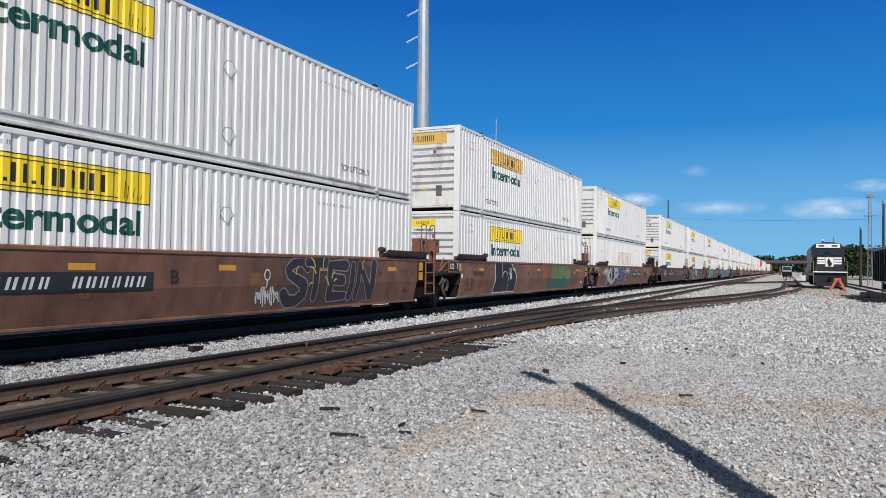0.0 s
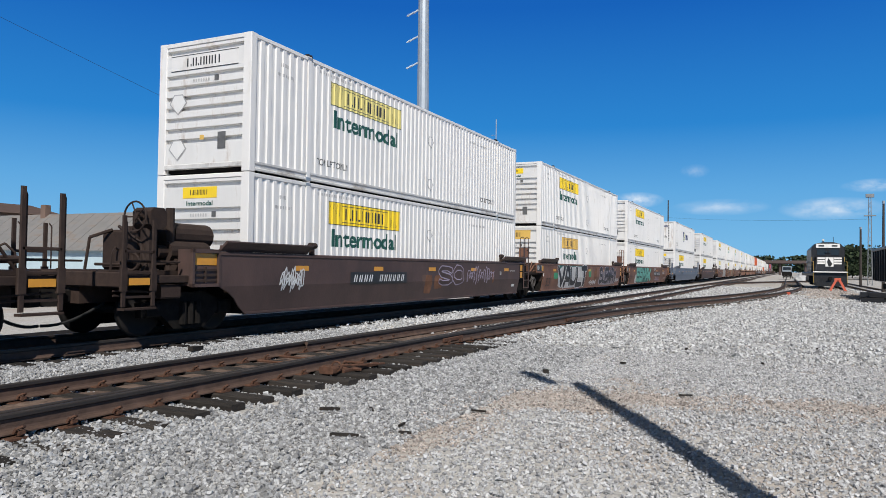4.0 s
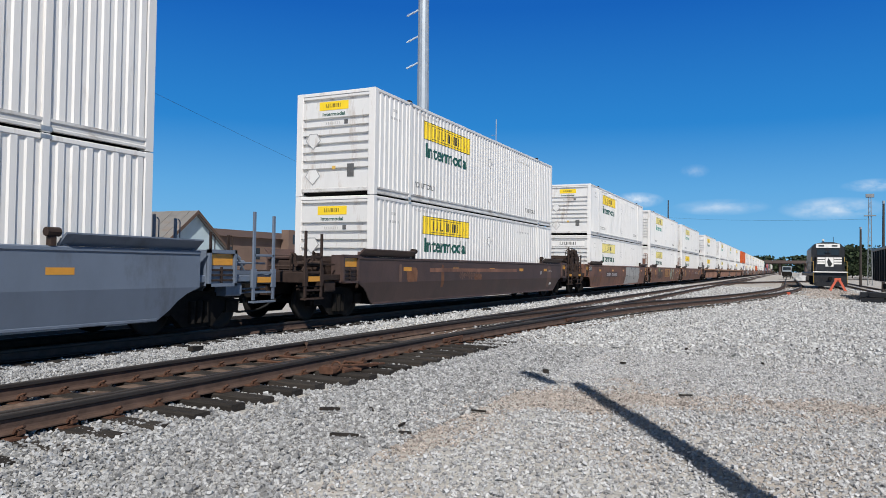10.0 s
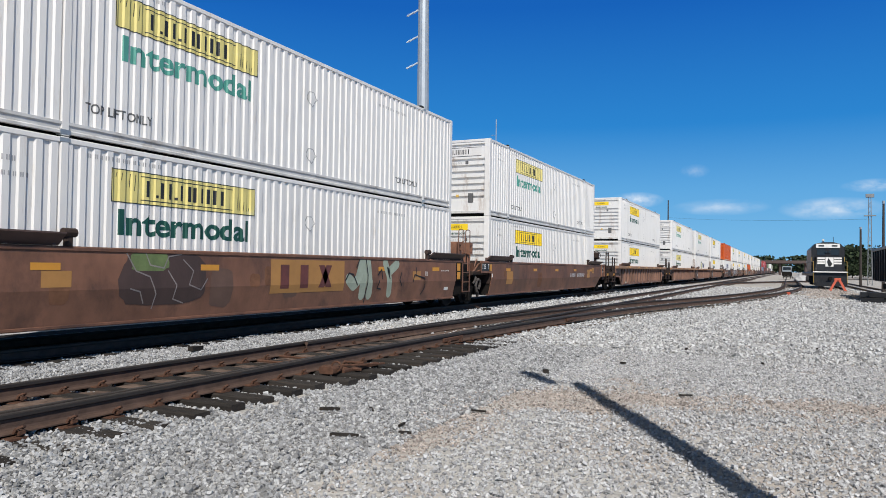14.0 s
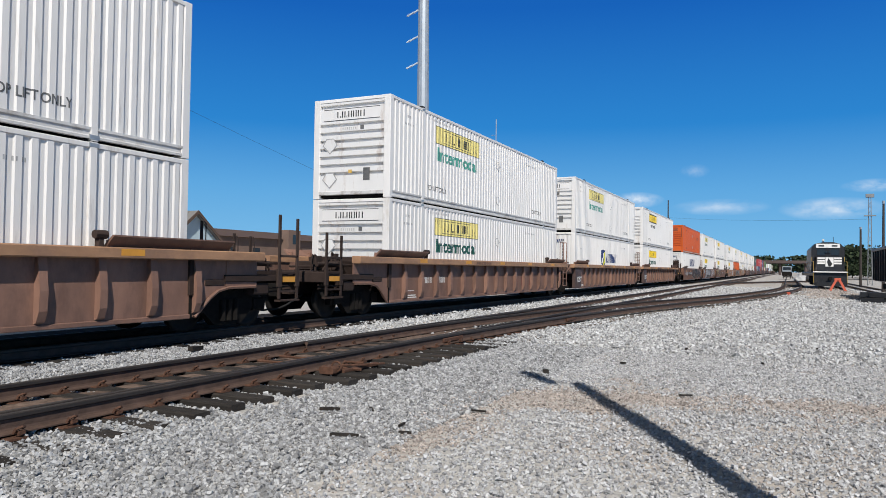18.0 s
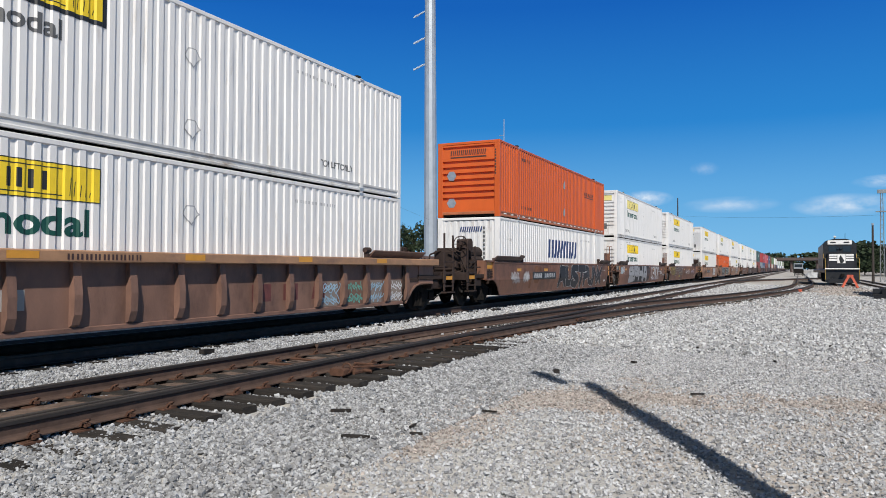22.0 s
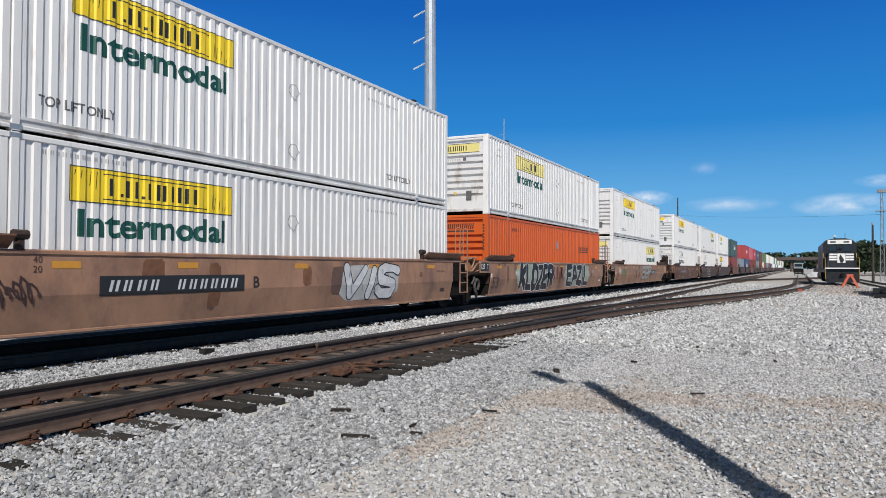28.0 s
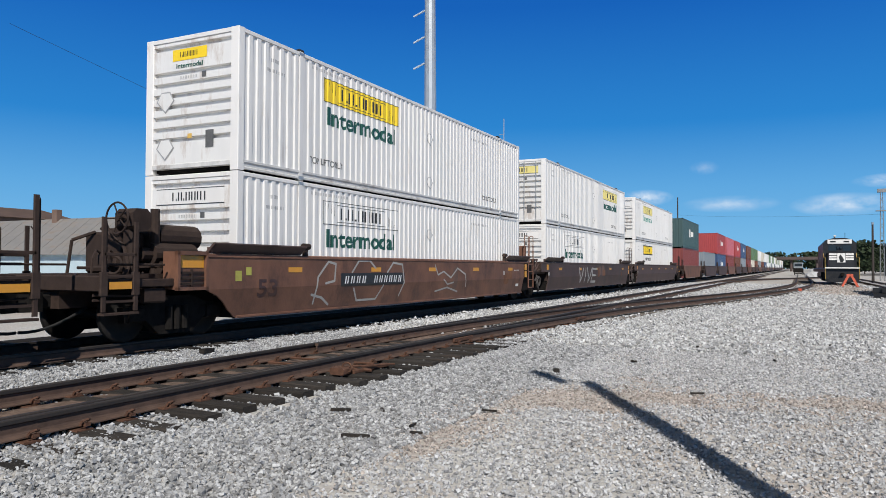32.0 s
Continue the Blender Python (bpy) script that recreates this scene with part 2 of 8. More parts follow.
    def mesh(self, name, mat, smooth=False):
        me = bpy.data.meshes.new(name)
        me.from_pydata(self.v, [], self.f)
        bm = bmesh.new()
        bm.from_mesh(me)
        bmesh.ops.recalc_face_normals(bm, faces=bm.faces)
        bm.to_mesh(me)
        bm.free()
        if mat:
            me.materials.append(mat)
        if name in ("rail", "guard_rail", "switch_point"):
            me.materials.append(M_RAIL_WEB)
            base = min(v[2] for v in self.v)
            for f in me.polygons:
                f.material_index = 1 if f.center.z < base + 0.1 else 0
        if smooth:
            me.shade_smooth()
        me.update()
        return me


def part(name, shape, mat, parent, label="", at=None, smooth=False):
    """Links a shape (or a ready mesh) as one mesh object under a thing or a part."""
    me = shape if isinstance(shape, bpy.types.Mesh) else shape.mesh(name, mat, smooth)
    ob = new(name, me)
    ob.parent = parent
    if at is not None:
        ob.matrix_basis = at if isinstance(at, Matrix) else Matrix.Translation(at)
    if label:
        tagged(ob, label)
    return ob


def thing(name, label, category, group="", kind="", at=None):
    ob = new(name)
    ob.empty_display_size = 0.3
    tagged(ob, label, category, group, kind)
    if at is not None:
        ob.matrix_basis = at if isinstance(at, Matrix) else Matrix.Translation(at)
    return ob


def solid(name, shape, mat, label, category, group="", kind="", at=None, smooth=False):
    """A thing of one mesh."""
    ob = new(name, shape if isinstance(shape, bpy.types.Mesh) else shape.mesh(name, mat, smooth))
    tagged(ob, label, category, group, kind)
    if at is not None:
        ob.matrix_basis = at if isinstance(at, Matrix) else Matrix.Translation(at)
    return ob


LETTERS = {}


def words(text, width, height, slant=0.0, bold=0.0):
    """Built-in letters as flat faces in the x-z plane, scaled to width and height, from the origin; list of corners and faces."""
    slant, bold = round(slant, 2), round(bold, 3)
    if (text, slant, bold) not in LETTERS:
        cu = bpy.data.curves.new("letters", "FONT")
        cu.body = text
        cu.resolution_u = 3
        cu.shear = slant
        cu.offset = bold
        ob = bpy.data.objects.new("letters", cu)
        me = ob.to_mesh()
        LETTERS[text, slant, bold] = [tuple(v.co) for v in me.vertices], [tuple(p.vertices) for p in me.polygons]
        ob.to_mesh_clear()
        bpy.data.objects.remove(ob)
        bpy.data.curves.remove(cu)
    co, fs = LETTERS[text, slant, bold]
    x0, x1 = min(c[0] for c in co), max(c[0] for c in co)
    y0, y1 = min(c[1] for c in co), max(c[1] for c in co)
    return [((c[0] - x0) / (x1 - x0) * width, 0.0, (c[1] - y0) / (y1 - y0) * height) for c in co], fs
# ---- ground ----
YARD_Y = 7.02          # centre line of the near track
GROUND = material("dusty gravel ground", (0.45, 0.435, 0.415), 0.92, spread=0.35, scale=14.0, grime=(0.4, 0.338, 0.288), grime_at=0.47, grime_scale=0.35, bump=0.7, bump_scale=16)


def bed(x, y):
    """Height of the ground: flat yard, low ballast beds under the tracks."""
    h = 0.0
    for c, w, top in ((YARD_Y, 1.65, 0.06), (TRACK_Y, 1.9, 0.10)):
        d = abs(y - c)
        h = max(h, top * min(1.0, max(0.0, (w + 0.7 - d) / 0.7)))
    if 7.0 < y < 11.0:
        h = max(h, 0.06)
    if abs(x) < 90 and abs(y) < 60:
        h += 0.02 * noise.noise((x * 0.7, y * 0.7, 0.3)) + 0.03 * noise.noise((x * 0.17, y * 0.17, 4.0))
    return h


def spread_axis(a, b, step, far):
    v = list(np.arange(a, b + 1e-6, step))
    d, lo, hi = step, a, b
    while hi < far:
        d *= 1.45
        hi += d
        v.append(hi)
    d = step
    while lo > -far:
        d *= 1.45
        lo -= d
        v.insert(0, lo)
    return v


def ground_mesh():
    xs, ys = spread_axis(-4.0, 60.0, 0.4, 3000.0), spread_axis(-8.0, 16.0, 0.2, 3000.0)
    verts = [(x, y, bed(x, y) - 0.03) for x in xs for y in ys]
    n = len(ys)
    faces = [(i * n + j, (i + 1) * n + j, (i + 1) * n + j + 1, i * n + j + 1) for i in range(len(xs) - 1) for j in range(n - 1)]
    me = bpy.data.meshes.new("ground")
    me.from_pydata(verts, [], faces)
    me.materials.append(GROUND)
    me.shade_smooth()
    return me


TRACK_Y, RAIL_Z = 11.325, 0.30
tagged(new("ground", ground_mesh()), "grey crushed-stone yard ground with brown dirt patches", "ground", kind="structure")


def stones(name, n, x_rng, y_rng, size, seed, label, keep=None, mat=None, chip=False):
    """Loose crushed stone as one joined mesh of small flat angular lumps."""
    rg = np.random.RandomState(seed)
    if chip:
        base = np.array([(math.cos(q), math.sin(q), z) for z in (-0.8, 0.8) for q in (0.0, 2.1, 4.2)])
        tri = np.array([(0, 2, 1), (3, 4, 5), (0, 1, 4), (0, 4, 3), (1, 2, 5), (1, 5, 4), (2, 0, 3), (2, 3, 5)])
    else:
        base = np.array([(x, y, z) for z in (-1, 1) for x, y in ((-1, -1), (1, -1), (1, 1), (-1, 1))]) * 0.72
        tri = np.array([(0, 2, 1), (0, 3, 2), (4, 5, 6), (4, 6, 7), (0, 1, 5), (0, 5, 4), (1, 2, 6), (1, 6, 5), (2, 3, 7), (2, 7, 6), (3, 0, 4), (3, 4, 7)])
    c = len(base)
    x = rg.uniform(*x_rng, n)
    y = rg.uniform(*y_rng, n)
    if keep is not None:
        k = np.array([keep(p, q, u) for p, q, u in zip(x, y, rg.uniform(0, 1, n))])
        x, y = x[k], y[k]
    n = len(x)
    z = np.array([bed(p, q) for p, q in zip(x, y)]) - 0.03
    r = size * np.clip(rg.lognormal(0.0, 0.3, n), 0.5, 1.9) * 0.5
    v = base[None] * (1 + rg.uniform(-0.36, 0.22, (n, c, 3)))
    v = v * np.stack([rg.uniform(0.9, 1.5, n), rg.uniform(0.6, 1.0, n), rg.uniform(0.45, 0.85, n)], 1)[:, None]
    spin, tip, way = rg.uniform(0, 6.28, n), rg.normal(0, 0.5, n), rg.normal(0, 0.5, n)
    cs, sn = np.cos(spin)[:, None], np.sin(spin)[:, None]
    ct, st = np.cos(tip)[:, None], np.sin(tip)[:, None]
    cw, sw = np.cos(way)[:, None], np.sin(way)[:, None]
    v = np.stack([v[..., 0], v[..., 1] * ct - v[..., 2] * st, v[..., 1] * st + v[..., 2] * ct], 2)
    v = np.stack([v[..., 0] * cw + v[..., 2] * sw, v[..., 1], v[..., 2] * cw - v[..., 0] * sw], 2)
    v = np.stack([v[..., 0] * cs - v[..., 1] * sn, v[..., 0] * sn + v[..., 1] * cs, v[..., 2]], 2)
    v = v * r[:, None, None] + np.stack([x, y, z + r * rg.uniform(-0.1, 1.3, n)], 1)[:, None]
    f = (tri[None] + c * np.arange(n)[:, None, None]).reshape(-1, 3)
    me = bpy.data.meshes.new(name)
    me.vertices.add(c * n)
    me.vertices.foreach_set("co", v.reshape(-1).astype(np.float32))
    me.loops.add(f.size)
    me.loops.foreach_set("vertex_index", f.reshape(-1).astype(np.int32))
    me.polygons.add(len(f))
    me.polygons.foreach_set("loop_start", np.arange(0, f.size, 3, dtype=np.int32))
    me.update(calc_edges=True)
    me.shade_flat()
    me.materials.append(mat or M_STONE)
    return tagged(new(name, me), label, "gravel", kind="stuff")


def to_line(x, y, a, b):
    ex, ey = b[0] - a[0], b[1] - a[1]
    u = max(0.0, min(1.0, ((x - a[0]) * ex + (y - a[1]) * ey) / (ex * ex + ey * ey)))
    return math.hypot(x - a[0] - u * ex, y - a[1] - u * ey)


def dirt(x, y):
    """Where a worn vehicle track shows brown soil between the stones."""
    d = min(to_line(x, y, (6.2, 3.2), (8.6, 3.3)), to_line(x, y, (8.6, 3.3), (10.3, -1.2)))
    e = math.hypot(x - 6.3, y - 0.2)
    return 0.75 * math.exp(-(d / 0.75) ** 2) + 0.3 * math.exp(-(e / 1.0) ** 2) + 0.45 * noise.noise((x * 0.5 + 7.3, y * 0.6, 1.7)) + 0.35 * noise.noise((x * 1.6, y * 1.7, 5.0))


def on_yard(x, y, u):
    return -0.16 * x - 0.6 < y < 3.6 + 0.3 * math.sin(x)


def clean_yard(x, y, u):
    return on_yard(x, y, u) and dirt(x, y) < 0.46 + 0.4 * (u - 0.5)


def dirty_yard(x, y, u):
    return on_yard(x, y, u) and dirt(x, y) > 0.46 + 0.3 * (u - 0.5)


def in_bed(x, y, u):
    if 6.3 < y < 7.74 and u > 0.16:
        return False
    if 5.3 < y < 8.7 and (6.0 < x < 13.0 and abs((x - 2.6 + 0.26) % 0.52 - 0.26) < 0.13 or u > (0.55 if x < 13.0 else 0.92)):
        return False
    return y < 3.0 + 2.2 * x


def far_bed(x, y, u):
    for c in (YARD_Y, YARD_Y - turn_off(x)):
        if abs(abs(y - c) - 0.755) < 0.13 or abs(y - c) < 0.7 and u > 0.7:
            return False
    return y > -0.13 * x - 0.5


M_STONE_FINE = material("fine crushed limestone", (0.404, 0.406, 0.413), 0.88, spread=0.2, scale=25.0, bump=0.25, bump_scale=80, vary=0.43, island=True)


def turn_off(x):
    """How far the branch has left the near track at x."""
    if x < 9.0:
        return 0.0
    if x < 34.0:
        return (x - 9.0) ** 2 / 237.0
    u = min(1.0, (x - 34.0) / 52.0)
    return 2.637 + 0.211 * 52.0 * (1 - (1 - u) ** 2.25) / 2.25


stones("ballast_stones", 160000, (2.4, 15.0), (3.3, 10.4), 0.031, 11, "loose angular light grey ballast stones", in_bed)
stones("yard_gravel", 74000, (3.6, 15.0), (-2.9, 3.9), 0.025, 12, "fine grey gravel scattered over dirt", clean_yard, M_STONE_FINE)
stones("dirty_gravel", 66000, (3.6, 15.0), (-2.9, 3.9), 0.023, 14, "brown dusty gravel in worn vehicle tracks", dirty_yard, M_STONE_DIRT, True)
def far_dirt(x, y, u):
    """Bare brown soil along the stub track and round its bumper."""
    d = to_line(x, y, (52.0, -3.6), (84.0, -2.2))
    return far_bed(x, y, u) and d < 2.3 + 1.2 * noise.noise((x * 0.2, y * 0.4, 2.0)) + 1.2 * (u - 0.5)


def far_clean(x, y, u):
    return far_bed(x, y, u) and not far_dirt(x, y, 1.0 - u)


stones("far_gravel", 66000, (15.0, 34.0), (-5.0, 10.4), 0.055, 13, "grey gravel spread over the yard", far_bed, M_STONE_PALE, True)
stones("distant_gravel", 36000, (34.0, 80.0), (-11.0, 10.4), 0.085, 15, "grey gravel spread over the distant yard", far_clean, M_STONE_PALE, True)
stones("distant_dirt", 7000, (48.0, 86.0), (-8.0, 1.0), 0.07, 16, "brown soil and gravel along the stub track", far_dirt, M_STONE_DIRT, True)


# ---- tracks ----
PROFILE = [(-0.075, 0.0), (0.075, 0.0), (0.075, 0.012), (0.02, 0.03), (0.011, 0.05), (0.011, 0.125), (0.035, 0.14), (0.036, 0.172), (0.028, 0.18), (-0.028, 0.18), (-0.036, 0.172), (-0.035, 0.14), (-0.011, 0.125), (-0.011, 0.05), (-0.02, 0.03), (-0.075, 0.012)]


def sweep(path, prof=PROFILE, z=0.1):
    """A rail section along a level path of (x, y)."""
    sh = Shape()
    n = len(prof)
    verts = []
    for i, p in enumerate(path):
        a, b = path[max(0, i - 1)], path[min(len(path) - 1, i + 1)]
        t = Vector((b[0] - a[0], b[1] - a[1], 0)).normalized()
        nx, ny = -t.y, t.x
        verts += [(p[0] + nx * u, p[1] + ny * u, z + w) for u, w in prof]
    faces = [tuple(range(n))[::-1], tuple(range((len(path) - 1) * n, len(path) * n))]
    for i in range(len(path) - 1):
        for j in range(n):
            faces.append((i * n + j, i * n + (j + 1) % n, (i + 1) * n + (j + 1) % n, (i + 1) * n + j))
    return sh.add(verts, faces)


G = 0.7525
near_track = thing("railway_track", "rusty yard track with a turnout on dark timber ties", "railway track", kind="structure")
main_track = thing("railway_track", "main line track under the train, in its shadow", "railway track", kind="structure")
straight = [(-40.0, 0), (0.0, 0), (30.0, 0), (120.0, 0), (400.0, 0), (900.0, 0)]
for y in (YARD_Y - G, YARD_Y + G):
    part("rail", sweep([(x, y) for x, _ in (straight if y > YARD_Y else [(-40.0, 0), (0.0, 0), (8.2, 0)])]), M_RAIL, near_track)
for y in (TRACK_Y - G, TRACK_Y + G):
    part("rail", sweep([(x, y) for x, _ in straight], z=0.12), M_RAIL, main_track)
bend = [8.2, 9.0] + [9.0 + 1.5 * k for k in range(1, 60)] + [120, 160, 220, 320]
part("rail", sweep([(x, YARD_Y - G - turn_off(x)) for x in bend]), M_RAIL, near_track, "outer curved rail of the branch")
part("rail", sweep([(x, YARD_Y + G - turn_off(x) - 0.11 * max(0, 1 - (x - 9) / 8)) for x in bend if x > 9.5]), M_RAIL, near_track, "curved closure rail")
part("rail", sweep([(x, YARD_Y - G + 0.11 * max(0.0, 1 - (x - 9.0) / 5)) for x in (9.3, 11, 14, 18, 24, 40, 120, 400, 900)]), M_RAIL, near_track, "straight closure rail")
part("guard_rail", sweep([(17.6, YARD_Y + G - 0.14), (18.2, YARD_Y + G - 0.085), (22.0, YARD_Y + G - 0.085), (22.6, YARD_Y + G - 0.14)]), M_RAIL, near_track)
part("guard_rail", sweep([(x, YARD_Y - G - turn_off(x) + d) for x, d in ((17.6, 0.14), (18.2, 0.085), (22.0, 0.085), (22.6, 0.14))]), M_RAIL, near_track)
cross = thing("railway_track", "distant crossover track", "railway track", kind="structure")
for d in (-G, G):
    part("rail", sweep([(84.0, YARD_Y + d), (92.0, YARD_Y - 0.5 + d), (128.0, -3.4 + d), (150.0, -4.0 + d)]), M_RAIL, cross)
stub = thing("railway_track", "stub track under the standing locomotive", "railway track", kind="structure")
for d in (-G, G):
    part("rail", sweep([(78.0, -4.0 + d), (300.0, -4.0 + d)], z=0.02), M_RAIL, stub)
    part("rail", sweep([(46.5, -6.95 + d), (200.0, -6.95 + d)], z=0.02), M_RAIL, stub)

# ties, plates, clips
r_t = random.Random(5)


def tie_mesh(y0, y1):
    return Shape().box(-0.115, 0.115, y0, y1, -0.12, 0.0, 0.015).mesh("tie", M_TIE)


def clip_mesh():
    sh = Shape()
    pts = [(-0.06, -0.03, 0.01), (-0.05, -0.05, 0.05), (0.0, -0.06, 0.065), (0.05, -0.03, 0.055), (0.07, 0.03, 0.03)]
    return sh.pipe(pts, 0.013, 5).box(-0.03, 0.03, -0.07, -0.02, 0.0, 0.03).mesh("clip", M_RAIL_RUST)


M_RAIL_RUST = material("bright rust", (0.1, 0.05, 0.032), 0.8, spread=0.35, scale=9.0, bump=0.3, bump_scale=60)
tie_a, tie_long = tie_mesh(-1.56, 1.4), tie_mesh(-1.74, 1.75)
tie_b = tie_mesh(-1.3, 1.3)
tie_dusty = Shape().box(-0.115, 0.115, -1.74, 1.75, -0.12, 0.0, 0.015).mesh("tie", M_TIE_GREY)
plate = Shape().box(-0.09, 0.09, -0.17, 0.17, 0.0, 0.02, 0.005).mesh("tie_plate", M_RAIL_RUST)
clip = clip_mesh()
bar = Shape().box(-0.45, 0.45, -0.055, -0.013, 0.04, 0.12, 0.012).box(-0.45, 0.45, 0.013, 0.055, 0.04, 0.12, 0.012).mesh("joint_bar", M_RAIL_RUST)
x = 2.6
k = 0
while x < 46.0:
    switch = 7.9 < x < 26.0
    off = turn_off(x)
    part("tie", tie_dusty if x > 15 else tie_long if switch else tie_a, None, near_track, at=pose(x, YARD_Y - off * 0.5, (0.1 if 5.6 < x < 13.0 else 0.065 if x < 15 else 0.045) + r_t.uniform(-0.008, 0.008), 0, 0, r_t.uniform(-1.2, 1.2)))
    if x < 20.0:
        for y in (YARD_Y - G - (off if x > 9 else 0), YARD_Y + G):
            part("tie_plate", plate, None, near_track, at=(x, y, 0.096 if 5.6 < x < 13.0 else 0.064))
            if x < 15.0:
                for sy in (-1, 1):
                    part("clip", clip, None, near_track, at=pose(x + 0.03, y + sy * 0.1, 0.11, 0, 0, 0 if sy < 0 else 180))
    x += 0.52
    k += 1
x = -6.0
while x < 60.0:
    part("tie", tie_b, None, main_track, at=pose(x, TRACK_Y, 0.118 + r_t.uniform(-0.008, 0.008), 0, 0, r_t.uniform(-1.0, 1.0)))
    x += 0.5
sh = Shape()
x = 27.0
while x < 130.0:
    o = turn_off(x)
    sh.box(x - 0.11, x + 0.11, YARD_Y - o - 1.2, YARD_Y - o + 1.2, -0.05, 0.015)
    x += 0.55
tagged(part("branch_ties", sh, M_TIE_GREY, near_track), kind="stuff")
sh = Shape()
x = 46.3
while x < 160.0:
    sh.box(x - 0.11, x + 0.11, YARD_Y - 1.3, YARD_Y + 1.3, 0.0, 0.045).box(x - 0.11 + 13.7, x + 0.11 + 13.7, TRACK_Y - 1.3, TRACK_Y + 1.3, 0.0, 0.118)
    x += 0.6
tagged(part("far_ties", sh, M_TIE_GREY, near_track), kind="stuff")
for bx, by in ((16.2, YARD_Y + G), (13.4, YARD_Y - G - turn_off(13.4)), (20.6, YARD_Y - G - turn_off(20.6))):
    part("joint_bar", bar, None, near_track, at=(bx, by, 0.1))
# switch rods and their rusty heel
sw = Shape()
sw.tube((9.0, 5.6, 0.13), (9.0, 7.5, 0.13), 0.022, 6).tube((9.55, 5.9, 0.14), (9.55, 7.5, 0.14), 0.02, 6)
sw.box(8.75, 9.7, 5.72, 5.82, 0.1, 0.15, 0.01).box(8.55, 8.8, 5.78, 6.02, 0.1, 0.2, 0.02)
sw.ring((8.66, 5.8, 0.2), (1, 0.2, 0), 0.07, 0.015, 12, 5)
sw.pipe([(8.8, 5.8, 0.2), (9.2, 5.7, 0.17), (9.7, 5.62, 0.14)], 0.018)
part("switch_rod", sw, M_RAIL_RUST, near_track, "bright rusty switch rods and lug")


def litter():
    """Sticks, tie butts and dark scraps lying about."""
    for x, y, l, w, a in ((5.95, 3.88, 0.28, 0.045, -62), (7.15, 4.3, 0.22, 0.04, 35), (10.95, 3.42, 0.2, 0.09, 20), (6.6, 3.6, 0.2, 0.03, 10), (9.64, 9.42, 0.36, 0.13, 12), (15.8, 1.9, 0.2, 0.05, 0), (12.8, 2.6, 0.13, 0.05, 50), (7.7, 3.2, 0.18, 0.03, -70), (6.3, 3.4, 0.13, 0.035, -65), (24.0, 9.7, 0.7, 0.16, 5), (6.9, 4.7, 0.24, 0.05, -50), (9.9, 1.2, 0.22, 0.03, -50), (14.2, 0.4, 0.3, 0.04, 5), (17.5, -0.6, 0.35, 0.05, -10)):
        z = bed(x, y)
        solid("wood_scrap", Shape().prism([(-l / 2, -w / 2), (l * 0.45, -w * 0.4), (l / 2, w * 0.1), (l * 0.4, w / 2), (-l * 0.42, w * 0.45)], "z", 0, w * 0.6), M_TIE, "dark splintered scrap of wood on the gravel", "wood scrap", "scraps on the gravel", at=pose(x, y, z - 0.005, 0, 3, a))


litter()
# Dark sheet paints the train's shadow on the ballast under and behind it.
M_TRAIN_SHADE = material("ballast with train shade painted in", (0.022, 0.019, 0.017), 0.95, spread=0.4, scale=9.0, bump=0.6, bump_scale=20, gloss=0.05)
darkened = bpy.data.meshes.new("shade_bed")
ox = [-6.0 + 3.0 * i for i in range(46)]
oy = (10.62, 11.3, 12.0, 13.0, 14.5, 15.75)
darkened.from_pydata([(x, y, bed(x, y) - 0.015) for x in ox for y in oy], [], [(6 * i + j, 6 * i + 6 + j, 6 * i + 7 + j, 6 * i + 1 + j) for i in range(45) for j in range(5)])
darkened.materials.append(M_TRAIN_SHADE)
tagged(new("track_bed", darkened), "dark sheet painting the train shadow on the ballast", "track bed", kind="structure")
M_FOULED = material("fouled brown ballast", (0.15, 0.105, 0.082), 0.95, spread=0.5, scale=9.0, grime=(0.06, 0.042, 0.035), grime_at=0.5, grime_scale=1.6, bump=0.9, bump_scale=22)
foul = bpy.data.meshes.new("fouled_bed")
fx = [1.5 + 0.22 * i for i in range(72)]
fy = (6.3, 6.5, 6.75, 7.02, 7.3, 7.55, 7.74)
foul.from_pydata([(x, y - 0.35 * turn_off(min(x, 26.0)), 0.088 + 0.014 * noise.noise((x * 2.1, y * 2.3, 0.0)) - 0.03 * (j in (0, 6))) for x in fx for j, y in enumerate(fy)], [], [(7 * i + j, 7 * i + 7 + j, 7 * i + 8 + j, 7 * i + 1 + j) for i in range(71) for j in range(6)])
foul.materials.append(M_FOULED)
tagged(new("track_bed", foul), "brown fouled ballast between the rails of the near track", "track bed", kind="structure")
part("switch_point", sweep([(1.0, YARD_Y - G + 0.15), (5.0, YARD_Y - G + 0.14), (9.2, YARD_Y - G + 0.1)], z=0.096), M_RAIL, near_track, "second rail laid against the near rail")
# ---- pole behind the viewer, whose shadow lies on the gravel ----
M_POLE = material("weathered pole timber", (0.16, 0.12, 0.09), 0.85, spread=0.3, scale=2.0, stretch=(8, 8, 0.6), bump=0.4, bump_scale=30)
M_GALV = material("galvanised steel", (0.36, 0.4, 0.44), 0.45, 0.35, spread=0.12, scale=1.5)
M_DARK_POLE = material("dark creosoted pole", (0.05, 0.042, 0.038), 0.85, spread=0.25)
M_LEAF = material("dull green foliage", (0.022, 0.034, 0.015), 0.75, spread=0.35, scale=3.0, vary=0.45, island=True)
M_BARK = material("bark", (0.09, 0.07, 0.055), 0.9, spread=0.3)

